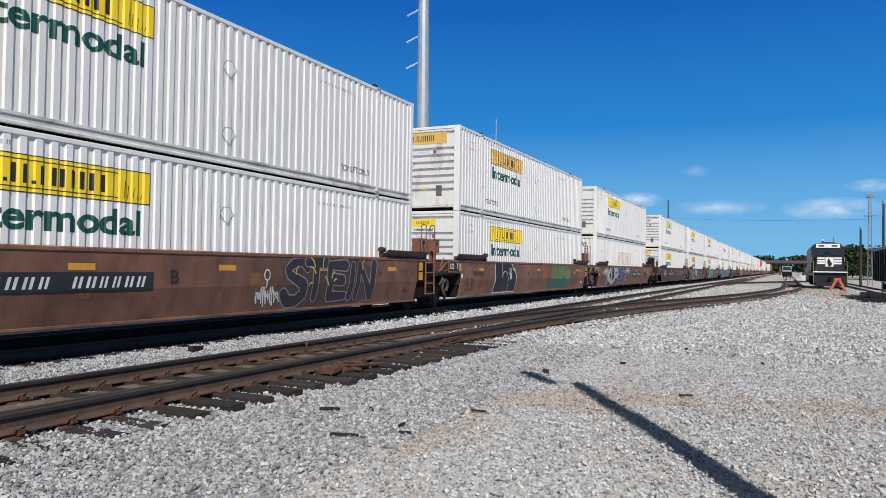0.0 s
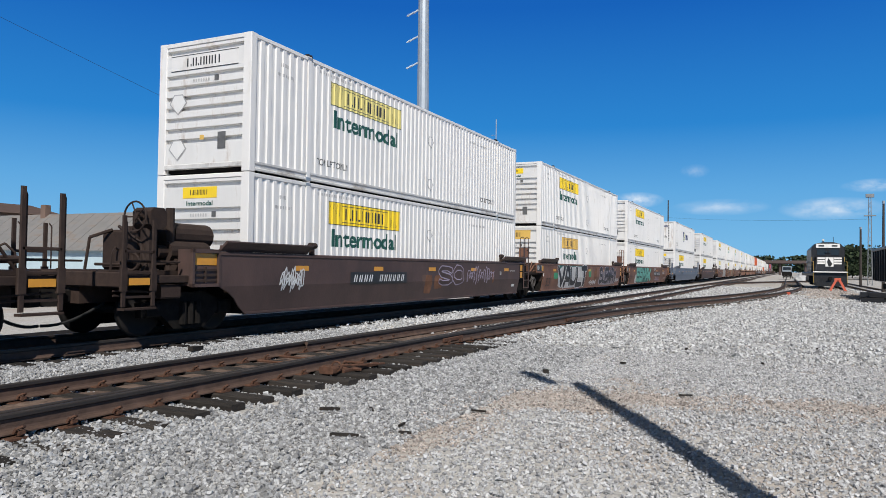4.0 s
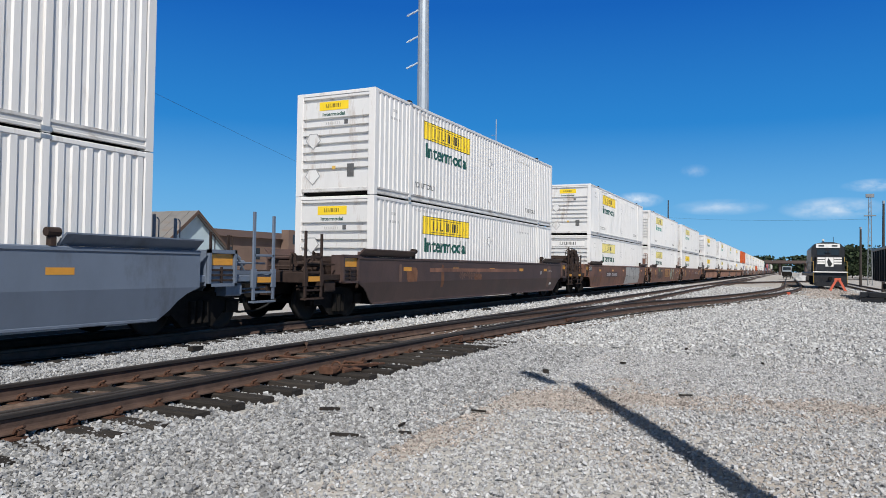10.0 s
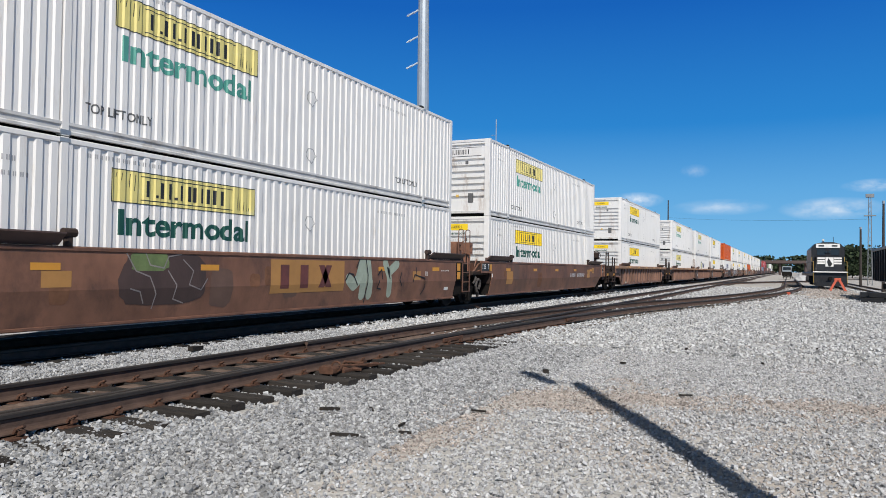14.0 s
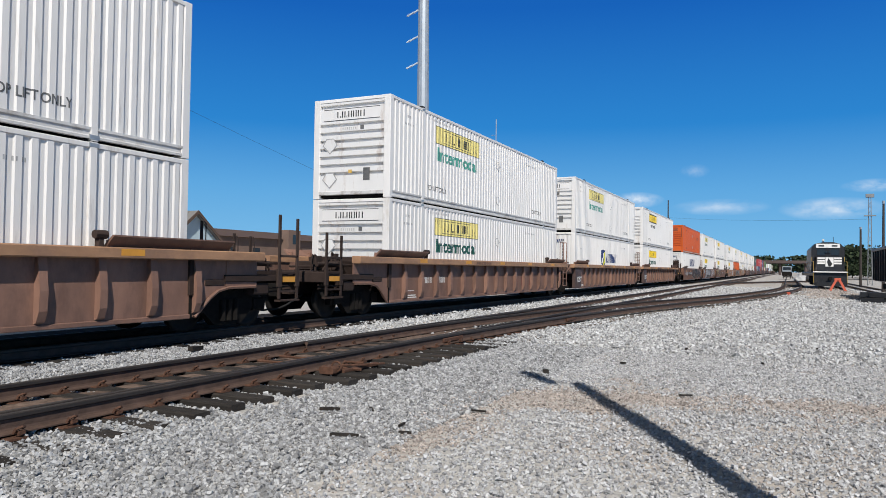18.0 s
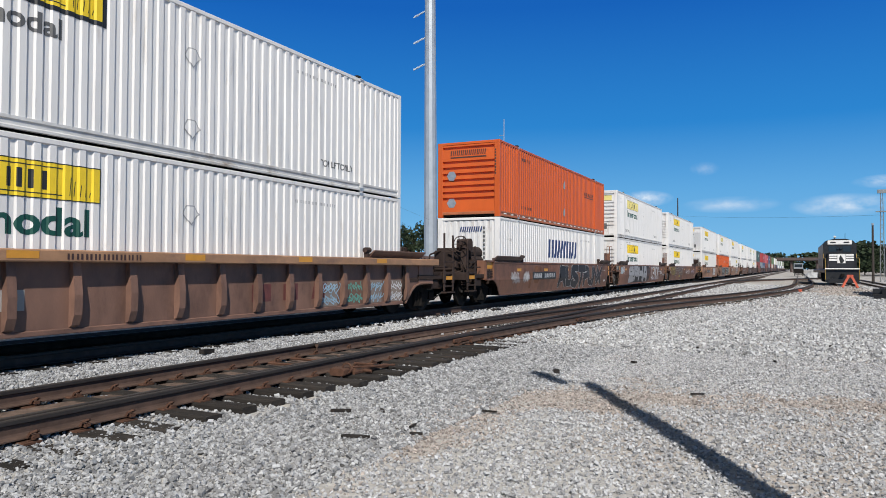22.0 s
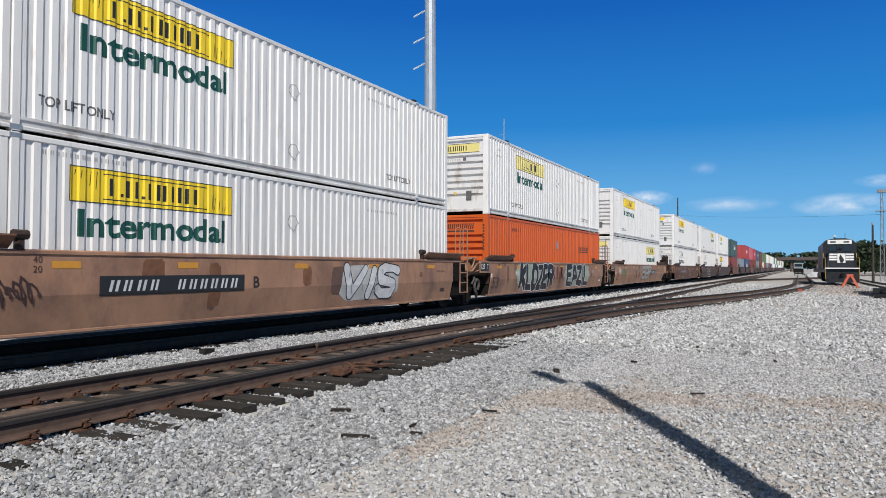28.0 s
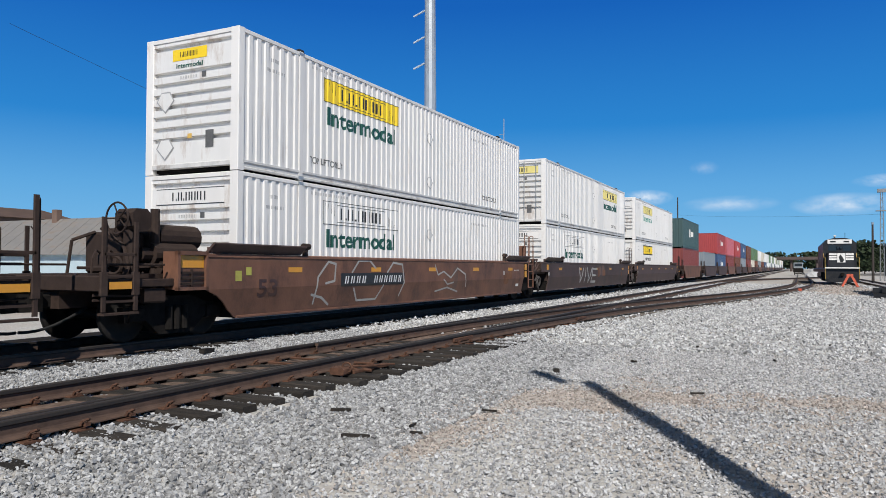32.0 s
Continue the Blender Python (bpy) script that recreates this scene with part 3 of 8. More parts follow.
PX, PY = 10.2 - 8.4 * math.cos(radians(30)) / math.tan(SUN_EL), 2.70 - 8.4 * math.sin(radians(30)) / math.tan(SUN_EL)
lamp = thing("street_lamp", "wooden pole with a street lamp on a short arm", "street lamp", at=(PX, PY, 0))
part("pole", Shape().tube((0, 0, -0.05), (0, 0, 8.4), 0.17, 14, 0.115), M_POLE, lamp)
part("arm", Shape().pipe([(0, 0, 8.2), (-0.12, 0.1, 8.5), (0.0, 0.48, 8.6), (0.08, 0.6, 8.6)], 0.022, 8), M_GALV, lamp)
part("lamp_head", Shape().lathe([(0, 0.04), (0.12, 0.09), (0.5, 0.13), (1.0, 0.12), (1.2, 0.07), (1.26, 0.03)], (0, 0, 0), "x", 12), M_GALV, lamp, at=pose(-0.39, 0.17, 8.6, 0, 0, 42))

# ---- transmission pole ----
tower = thing("transmission_pole", "tall galvanised steel transmission pole with side insulators", "utility pole", at=(50.0, 25.75, 0))
part("shaft", Shape().tube((0, 0, -0.2), (0, 0.25, 34.0), 0.56, 12, 0.36), M_GALV, tower)
M_GLAZE = material("pale glazed insulator", (0.55, 0.62, 0.68), 0.3, spread=0.1)
for k in range(6):
    z = 17.75 + 2.1 * k
    sh = Shape()
    a, b = Vector((0.0, 0.42, z)), Vector((0.0, 1.66, z - 0.42))
    sh.tube(a, b, 0.035, 6)
    for j in range(9):
        p = a.lerp(b, 0.18 + 0.09 * j)
        q = a.lerp(b, 0.21 + 0.09 * j)
        sh.tube(p, q, 0.085, 10)
    part("insulator", sh, M_GLAZE, tower)
M_WIRE = material("black cable", (0.015, 0.015, 0.016), 0.6, spread=0.2)


def cable(p0, p1, sag, r, label):
    p0, p1 = Vector(p0), Vector(p1)
    pts = [tuple(p0.lerp(p1, k / 14) - Vector((0, 0, sag * 4 * (k / 14) * (1 - k / 14)))) for k in range(15)]
    return solid("cable", Shape().pipe(pts, r, 5), M_WIRE, label, "cable", "overhead lines")


cable((50.0, 25.72, 5.3), (11.0, 17.29, 7.56), 0.12, 0.005, "black service cable hung from the steel pole")
cable((170.0, 24.6, 13.6), (112.0, -9.95, 8.9), 0.4, 0.012, "thin overhead line between poles")


for x, y, z0, z1, r, lab in ((120.0, 47.2, 0, 28.2, 0.13, "slim pale radio mast"), (170.0, 24.6, 0, 17.6, 0.2, "dark wooden pole beyond the train")):
    m = thing("mast", lab, "mast", at=(x, y, 0))
    part("shaft", Shape().tube((0, 0, 0), (0, 0, z1), r, 8, r * 0.6), M_GALV if z1 > 20 else M_DARK_POLE, m)
    if z1 > 20:
        for k in (0.82, 0.9):
            part("bracket", Shape().tube((0, 0, z1 * k), (0, 0.9, z1 * k), 0.04, 6), M_GALV, m)

# ---- sheds behind the train ----
M_TINROOF = material("weathered corrugated iron", (0.22, 0.21, 0.2), 0.6, 0.1, spread=0.15, scale=0.8, stretch=(2, 0.3, 1), grime=(0.2, 0.14, 0.1), grime_at=0.52, grime_scale=0.8)
M_BLUEWALL = material("pale blue siding", (0.42, 0.52, 0.56), 0.7, spread=0.06, scale=1.0)
M_BROWNROOF = material("brown roofing", (0.105, 0.07, 0.055), 0.85, spread=0.2, scale=0.7)
M_BROWNWALL = material("dull brown cladding", (0.17, 0.115, 0.09), 0.85, spread=0.15, scale=0.5)
M_GLASS_DARK = material("dark window glass", (0.02, 0.025, 0.03), 0.08, spread=0.1)


def gable_shed(x0, x1, y0, y1, eave, ridge, wall, roof, label):
    h = thing("shed", label, "building")
    xm = (x0 + x1) / 2
    w = 0.2
    part("gable_wall", Shape().add([(x0, y0, 0), (x1, y0, 0), (x1, y0, eave), (xm, y0, ridge), (x0, y0, eave), (x0, y0 + w, 0), (x1, y0 + w, 0), (x1, y0 + w, eave), (xm, y0 + w, ridge), (x0, y0 + w, eave)], [(0, 1, 2, 3, 4), (9, 8, 7, 6, 5), (0, 5, 6, 1), (1, 6, 7, 2), (2, 7, 8, 3), (3, 8, 9, 4), (4, 9, 5, 0)]), wall, h)
    part("side_wall", Shape().box(x0, x0 + w, y0 + w, y1, 0, eave), wall, h)
    part("side_wall", Shape().box(x1 - w, x1, y0 + w, y1, 0, eave), wall, h)
    part("back_wall", Shape().box(x0, x1, y1, y1 + w, 0, eave), wall, h)
    o, dz = 0.45, (ridge - eave) / (xm - x0)
    for sgn in (-1, 1):
        n = 36
        for i in range(n):
            a, b = y0 - 0.5 + (y1 - y0 + 1.0) * i / n, y0 - 0.5 + (y1 - y0 + 1.0) * (i + 0.96) / n
            lift = 0.012 * (i % 2)
            xe = xm + sgn * (xm - x0 + o)
            zr, ze = ridge + 0.14 + lift, eave - o * dz + 0.14 + lift
            part("roof_sheet", Shape().add([(xm, a, zr), (xm, b, zr), (xe, b, ze), (xe, a, ze), (xm, a, zr - 0.06), (xm, b, zr - 0.06), (xe, b, ze - 0.06), (xe, a, ze - 0.06)], [(0, 1, 2, 3), (7, 6, 5, 4), (0, 4, 5, 1), (1, 5, 6, 2), (2, 6, 7, 3), (3, 7, 4, 0)]), roof, h)
        part("barge_board", Shape().add([(xm, y0 - 0.52, ridge + 0.16), (xm, y0 - 0.52, ridge - 0.12), (xm + sgn * (xm - x0 + o), y0 - 0.52, eave - o * dz - 0.12), (xm + sgn * (xm - x0 + o), y0 - 0.52, eave - o * dz + 0.16), (xm, y0 - 0.45, ridge + 0.16), (xm, y0 - 0.45, ridge - 0.12), (xm + sgn * (xm - x0 + o), y0 - 0.45, eave - o * dz - 0.12), (xm + sgn * (xm - x0 + o), y0 - 0.45, eave - o * dz + 0.16)], [(0, 1, 2, 3), (7, 6, 5, 4), (0, 4, 5, 1), (1, 5, 6, 2), (2, 6, 7, 3), (3, 7, 4, 0)]), M_BROWNROOF, h)
    return h


shed = gable_shed(38.3, 45.2, 41.3, 72.0, 2.75, 5.55, M_BLUEWALL, M_TINROOF, "pale blue gabled shed with a weathered iron roof")
part("chimney", Shape().box(41.3, 41.9, 58.0, 58.6, 5.2, 6.5, 0.05), M_BROWNWALL, shed)
part("window", Shape().box(42.9, 43.8, 41.26, 41.3, 1.2, 2.3), M_GLASS_DARK, shed)
part("door", Shape().box(39.4, 40.4, 41.25, 41.3, 0.0, 2.1), M_BROWNWALL, shed)


def low_hall(x0, x1, y0, y1, h0, wall, label, over=0.6, rise=1.4):
    b = thing("warehouse", label, "building")
    part("wall", Shape().box(x0, x1, y0, y0 + 0.3, 0, h0), wall, b)
    part("wall", Shape().box(x0, x0 + 0.3, y0 + 0.3, y1, 0, h0), wall, b)
    part("wall", Shape().box(x1 - 0.3, x1, y0 + 0.3, y1, 0, h0), wall, b)
    part("wall", Shape().box(x0, x1, y1, y1 + 0.3, 0, h0), wall, b)
    part("roof", Shape().add([(x0 - over, y0 - over, h0), (x1 + over, y0 - over, h0), (x1 + over, (y0 + y1) / 2, h0 + rise), (x0 - over, (y0 + y1) / 2, h0 + rise), (x0 - over, y1 + over, h0), (x1 + over, y1 + over, h0)], [(0, 1, 2, 3), (3, 2, 5, 4), (0, 3, 4), (1, 5, 2), (0, 4, 5, 1)]), M_BROWNROOF, b)
    n = int((x1 - x0) / 5)
    for i in range(n):
        xx = x0 + (i + 0.5) * (x1 - x0) / n
        part("window", Shape().box(xx - 0.7, xx + 0.7, y0 - 0.02, y0 + 0.005, h0 * 0.45, h0 * 0.75), M_GLASS_DARK, b)
    return b


low_hall(66.0, 112.0, 62.0, 78.0, 5.0, M_BROWNWALL, "long low brown warehouse with a shallow roof")
low_hall(36.0, 58.0, 78.0, 92.0, 6.9, M_BROWNWALL, "dark brown hall behind the shed", rise=1.6)
hut = thing("roof_hut", "brown stair hut on a flat roof", "building", at=(78.5, 60.6, 0))
part("wall", Shape().box(0, 2.6, 0, 1.2, 0, 6.3), M_BROWNWALL, hut)
part("window", Shape().box(0.9, 1.7, -0.02, 0.01, 4.4, 5.7), M_GLASS_DARK, hut)


# ---- trees ----
def tree_parts(seed, h):
    r = random.Random(seed)
    trunk, crown = Shape(), Shape()
    trunk.tube((0, 0, -0.3), (0.1, 0.05, h * 0.55), h * 0.022, 8, h * 0.012)
    tips = []
    for k in range(9):
        a, z = r.uniform(0, 6.28), h * r.uniform(0.28, 0.6)
        l = h * r.uniform(0.18, 0.36)
        tip = (l * math.cos(a), l * math.sin(a), z + l * r.uniform(0.3, 0.9))
        trunk.tube((0.05, 0.03, z), tip, h * 0.008, 5, h * 0.003)
        tips.append(tip)
    tips += [(r.uniform(-0.1, 0.1) * h, r.uniform(-0.1, 0.1) * h, h * r.uniform(0.7, 0.92)) for _ in range(5)]
    for t in tips:
        for k in range(52):
            d = Vector((r.gauss(0, 1), r.gauss(0, 1), r.gauss(0, 0.75)))
            c = Vector(t) + d * h * 0.075
            u = Vector((r.gauss(0, 1), r.gauss(0, 1), r.gauss(0, 1))).normalized()
            w = u.orthogonal().normalized()
            s = h * r.uniform(0.018, 0.042)
            crown.add([tuple(c - u * s), tuple(c + w * s * 0.7), tuple(c + u * s), tuple(c - w * s * 0.7 + u.cross(w) * s * 0.3)], [(0, 1, 2, 3)])
    return trunk, crown


PROTO = []
for k, h in enumerate((9.0, 11.0, 12.5, 8.0)):
    t, c = tree_parts(40 + k, h)
    ob = thing("tree", "broad-leaved tree with a dense dull green crown", "tree", "trees beyond the yard", at=(110.0 + 9 * k, 63.0 - 2 * k, 0))
    part("trunk", t, M_BARK, ob)
    part("crown", c, M_LEAF, ob)
    PROTO.append(ob)
r_w = random.Random(77)
for k in range(26):
    a = r_w.uniform(-1, 1)
    copy_thing(PROTO[k % 4], pose(118.0 + 4.0 * k + r_w.uniform(-3, 3), 58.0 + r_w.uniform(-4, 14) - 0.1 * k, 0, 0, 0, r_w.uniform(0, 360)))
for k in range(30):
    copy_thing(PROTO[(0, 3)[k % 2]], pose(245.0 + r_w.uniform(-8, 40), -13.5 - 2.0 * k + r_w.uniform(-2, 2), 0, 0, 0, r_w.uniform(0, 360)))


def woods(name, x_rng, y_rng, n, h, seed, leaves=70, leaf=0.08):
    r = random.Random(seed)
    sh = Shape()
    for i in range(n):
        x, y, hh = r.uniform(*x_rng), r.uniform(*y_rng), h * r.uniform(0.6, 1.15)
        for k in range(leaves):
            c = Vector((x + r.gauss(0, 1) * hh * 0.2, y + r.gauss(0, 1) * hh * 0.2, hh * r.uniform(0.15, 1.0)))
            u = Vector((r.gauss(0, 1), r.gauss(0, 1), r.gauss(0, 1))).normalized()
            w = u.orthogonal().normalized()
            s = hh * leaf * r.uniform(0.6, 1.4)
            sh.add([tuple(c - u * s), tuple(c + w * s), tuple(c + u * s), tuple(c - w * s)], [(0, 1, 2, 3)])
    return solid(name, sh, M_LEAF, "far woods closing the view behind the overpass", "woods", kind="stuff")


woods("far_woods", (560.0, 640.0), (-60.0, 130.0), 120, 12.5, 5, 110, 0.08)
woods("yard_woods", (196.0, 235.0), (-48.0, -9.5), 110, 7.6, 8, 170, 0.05)
woods("side_woods", (270.0, 320.0), (-120.0, -14.0), 90, 9.0, 6, 150, 0.045)

# ---- overpass ----
M_CONC = material("rusty weathered girder steel", (0.1, 0.075, 0.068), 0.85, spread=0.12, scale=0.4)
bridge = thing("overpass", "dark rust-brown road overpass on columns", "bridge", kind="structure")
part("deck", Shape().box(398, 408, -30, 120, 5.6, 6.4), M_CONC, bridge)
part("parapet", Shape().box(397.6, 398, -30, 120, 5.9, 7.3), M_CONC, bridge)
for y in (-22, -8, 3.5, 18, 34):
    part("column", Shape().tube((400, y, 0), (400, y, 5.6), 0.6, 10), M_CONC, bridge)
    part("column", Shape().tube((406, y, 0), (406, y, 5.6), 0.6, 10), M_CONC, bridge)


# ---- thin clouds far off ----
def cloud_stuff(strength):
    m = bpy.data.materials.new("thin cloud")
    m.use_nodes = True
    n, l = m.node_tree.nodes, m.node_tree.links
    n.clear()
    tc = n.new("ShaderNodeTexCoord")
    d = n.new("ShaderNodeVectorMath")
    d.operation = "LENGTH"
    l.new(tc.outputs["UV"], d.inputs[0])
    tex = n.new("ShaderNodeTexNoise")
    tex.inputs["Scale"].default_value = 1.3
    tex.inputs["Detail"].default_value = 4.0
    tex.inputs["Roughness"].default_value = 0.6
    mp = n.new("ShaderNodeMapping")
    mp.inputs["Scale"].default_value = (1.3, 0.55, 1.0)
    l.new(tc.outputs["UV"], mp.inputs["Vector"])
    info = n.new("ShaderNodeObjectInfo")
    l.new(info.outputs["Location"], mp.inputs["Location"])
    l.new(mp.outputs["Vector"], tex.inputs["Vector"])
    fall = n.new("ShaderNodeMapRange")
    fall.inputs["From Min"].default_value, fall.inputs["From Max"].default_value = 1.0, 0.1
    l.new(d.outputs["Value"], fall.inputs["Value"])
    puff = n.new("ShaderNodeMapRange")
    puff.inputs["From Min"].default_value, puff.inputs["From Max"].default_value = 0.3, 0.7
    l.new(tex.outputs["Fac"], puff.inputs["Value"])
    a = n.new("ShaderNodeMath")
    a.operation = "MULTIPLY"
    l.new(fall.outputs["Result"], a.inputs[0])
    l.new(puff.outputs["Result"], a.inputs[1])
    s = n.new("ShaderNodeMath")
    s.operation = "MULTIPLY"
    s.inputs[1].default_value = strength
    l.new(a.outputs[0], s.inputs[0])
    em = n.new("ShaderNodeEmission")
    em.inputs["Color"].default_value = (0.86, 0.92, 0.98, 1)
    tr = n.new("ShaderNodeBsdfTransparent")
    mix = n.new("ShaderNodeMixShader")
    l.new(s.outputs[0], mix.inputs["Fac"])
    l.new(tr.outputs[0], mix.inputs[1])
    l.new(em.outputs[0], mix.inputs[2])
    out = n.new("ShaderNodeOutputMaterial")
    l.new(mix.outputs[0], out.inputs["Surface"])
    return m


def cloud(az, el, wide, high, strength):
    """A thin cloud at a bearing and height in degrees, 2300 m off."""
    d = 2300.0
    a, e = radians(az), radians(el)
    w, h = d * math.tan(radians(wide)), d * math.tan(radians(high))
    me = bpy.data.meshes.new("cloud")
    n = 8
    me.from_pydata([(0, w * (i / n * 2 - 1) * 0.5, h * j * 0.5) for j in (-1, 1) for i in range(n + 1)], [], [(i, i + 1, n + 2 + i, n + 1 + i) for i in range(n)])
    uv = me.uv_layers.new(name="uv")
    for lp in me.loops:
        c = me.vertices[lp.vertex_index].co
        uv.data[lp.index].uv = (c.y / w * 2, c.z / h * 2)
    me.materials.append(cloud_stuff(strength))
    ob = tagged(new("cloud", me), "thin white fair-weather cloud low over the skyline", "cloud", "low clouds", kind="structure")
    ob.matrix_basis = pose(d * math.cos(e) * math.cos(a), d * math.cos(e) * math.sin(a), d * math.sin(e), 0, 0, az)


for c_az, c_el, c_w, c_h, c_s in ((10.56, 5.37, 4.2, 1.3, 0.9), (4.52, 4.76, 7.0, 1.3, 0.5), (-2.8, 4.5, 7.0, 1.7, 0.85), (-5.43, 6.02, 4.4, 1.0, 0.6), (6.32, 7.48, 2.2, 1.1, 0.25)):
    cloud(c_az, c_el, c_w, c_h, c_s)

r_h = random.Random(17)
heap = Shape()
rings, around = 5, 18
hv = [(0, 0, 1.7)]
for i in range(1, rings + 1):
    for j in range(around):
        q, f = 2 * math.pi * j / around, i / rings
        hv.append((4.2 * f * math.cos(q) * r_h.uniform(0.9, 1.1), 2.2 * f * math.sin(q) * r_h.uniform(0.9, 1.1), 1.7 * (1 - f) ** 1.1 + r_h.uniform(-0.1, 0.1) - 0.1 * (i == rings)))
hf = [(0, 1 + j, 1 + (j + 1) % around) for j in range(around)]
for i in range(rings - 1):
    hf += [(1 + i * around + j, 1 + (i + 1) * around + j, 1 + (i + 1) * around + (j + 1) % around, 1 + i * around + (j + 1) % around) for j in range(around)]
solid("ballast_heap", heap.add(hv, hf), M_STONE_PALE, "pale heap of dumped ballast far down the yard", "gravel heap", at=(160.0, -2.6, 0.0))
# ---- things standing in the yard ----
M_LOCO = material("black locomotive paint", (0.013, 0.013, 0.014), 0.4, spread=0.25, scale=1.5, grime=(0.05, 0.045, 0.04), grime_at=0.6, grime_scale=1.2)
M_LOCO_WHITE = material("white locomotive trim", (0.72, 0.71, 0.68), 0.5, spread=0.1, scale=4.0, grime=(0.3, 0.28, 0.25), grime_at=0.6, grime_scale=3.0)
M_GRAB_YELLOW = material("yellow handrail paint", (0.36, 0.24, 0.05), 0.5, spread=0.2)
M_RED = material("red-orange safety paint", (0.55, 0.11, 0.06), 0.5, spread=0.12)


def locomotive():
    """Nose towards -x, local origin on the rail under the front end's middle."""
    lo = thing("locomotive", "black diesel locomotive with white nose stripes", "locomotive", at=pose(80.5, -3.8, 0.2, 0, 0, 2.5))
    part("frame", Shape().box(0.4, 17.6, -1.5, 1.5, 1.05, 1.45, 0.05), M_LOCO, lo)
    part("nose", Shape().add([(0.9, -1.15, 1.45), (0.9, 1.15, 1.45), (2.6, 1.3, 1.45), (2.6, -1.3, 1.45), (1.0, -1.05, 2.9), (1.0, 1.05, 2.9), (2.6, 1.15, 3.05), (2.6, -1.15, 3.05)], [(0, 3, 2, 1), (4, 5, 6, 7), (0, 1, 5, 4), (1, 2, 6, 5), (2, 3, 7, 6), (3, 0, 4, 7)]), M_LOCO, lo)
    part("cab", Shape().prism([(-1.5, 1.45), (1.5, 1.45), (1.5, 3.95), (1.15, 4.35), (0.5, 4.52), (-0.5, 4.52), (-1.15, 4.35), (-1.5, 3.95)], "x", 2.6, 5.0), M_LOCO, lo)
    part("long_hood", Shape().prism([(-1.0, 1.45), (1.0, 1.45), (1.0, 4.0), (0.7, 4.3), (-0.7, 4.3), (-1.0, 4.0)], "x", 5.0, 17.0), M_LOCO, lo)
    part("number_board", Shape().box(2.52, 2.6, -1.08, 1.08, 3.93, 4.36, 0.02), M_LOCO_WHITE, lo, "white number boards")
    part("number_bar", Shape().box(2.5, 2.518, 0.35, 0.85, 4.08, 4.22), M_BLACK, lo)
    part("number_bar", Shape().box(2.5, 2.518, -0.85, -0.35, 4.08, 4.22), M_BLACK, lo)
    part("headlight", Shape().lathe([(-0.05, 0.12), (0.05, 0.14), (0.1, 0.14)], (2.5, -0.12, 3.55), "x", 12), M_GLASS_DARK, lo)
    part("headlight", Shape().lathe([(-0.05, 0.12), (0.05, 0.14), (0.1, 0.14)], (2.5, 0.15, 3.55), "x", 12), M_GLASS_DARK, lo)
    for y in (-1.0, 0.28):
        part("windscreen", Shape().box(2.57, 2.598, y, y + 0.72, 3.2, 3.8), M_GLASS_DARK, lo)
    for k in range(4):
        z = 2.02 + 0.25 * k
        for y0, y1 in ((-1.08, -0.4), (0.4, 1.08)):
            part("nose_stripe", Shape().add([(0.955 - 0.01, y0, z), (0.955 - 0.01, y1, z), (0.96 - 0.005, y1, z + 0.17), (0.96 - 0.005, y0, z + 0.17), (1.0, y0, z), (1.0, y1, z), (1.0, y1, z + 0.17), (1.0, y0, z + 0.17)], [(0, 1, 2, 3), (7, 6, 5, 4), (0, 4, 5, 1), (1, 5, 6, 2), (2, 6, 7, 3), (3, 7, 4, 0)]), M_LOCO_WHITE, lo)
    part("nose_emblem", Shape().prism([(-0.36, 1.98), (0.36, 1.98), (0.36, 2.95), (-0.36, 2.95)], "x", 0.94, 0.96), M_LOCO_WHITE, lo, "white emblem panel")
    part("emblem_bar", Shape().prism([(-0.1, 2.05), (0.08, 2.05), (0.22, 2.5), (0.1, 2.85), (-0.08, 2.6), (-0.25, 2.3)], "x", 0.928, 0.938), M_BLACK, lo)
    part("pilot", Shape().prism([(-1.45, 0.15), (1.45, 0.15), (1.5, 1.05), (-1.5, 1.05)], "x", 0.15, 0.5), M_LOCO, lo)
    part("step_edge", Shape().box(0.1, 0.4, -1.5, 1.5, 1.42, 1.54, 0.02), M_LOCO_WHITE, lo, "white step edge")
    for y in (-1.47, 1.47):
        part("handrail", Shape().pipe([(0.3, y, 1.45), (0.3, y, 2.5), (0.7, y, 2.55), (2.4, y, 2.55), (2.5, y, 3.0)], 0.03, 6), M_GRAB_YELLOW, lo)
        part("handrail", Shape().pipe([(0.15, y, 0.4), (0.15, y, 1.5)], 0.03, 6), M_GRAB_YELLOW, lo)
        for z in (0.35, 0.65, 0.95):
            part("step", Shape().box(0.2, 0.5, *sorted((y, y * 0.78)), z, z + 0.04), M_LOCO, lo)
        part("walkway_rail", Shape().pipe([(5.2, y, 2.5), (17.2, y, 2.5)], 0.025, 6), M_LOCO, lo)
    for x0 in (3.2, 13.2):
        for i in range(3):
            ax = part("wheelset", Shape().lathe([(-0.8, 0.0), (-0.8, 0.5), (-0.66, 0.53), (-0.66, 0.1), (0.66, 0.1), (0.66, 0.53), (0.8, 0.5), (0.8, 0.0)], (0, 0, 0), "y", 18), M_TRUCK, lo, at=(x0 - 1.7 + 1.7 * i, 0, 0.52))
        part("truck_frame", Shape().box(x0 - 2.3, x0 + 2.3, -1.2, -0.95, 0.45, 0.95, 0.06), M_TRUCK, lo)
        part("truck_frame", Shape().box(x0 - 2.3, x0 + 2.3, 0.95, 1.2, 0.45, 0.95, 0.06), M_TRUCK, lo)
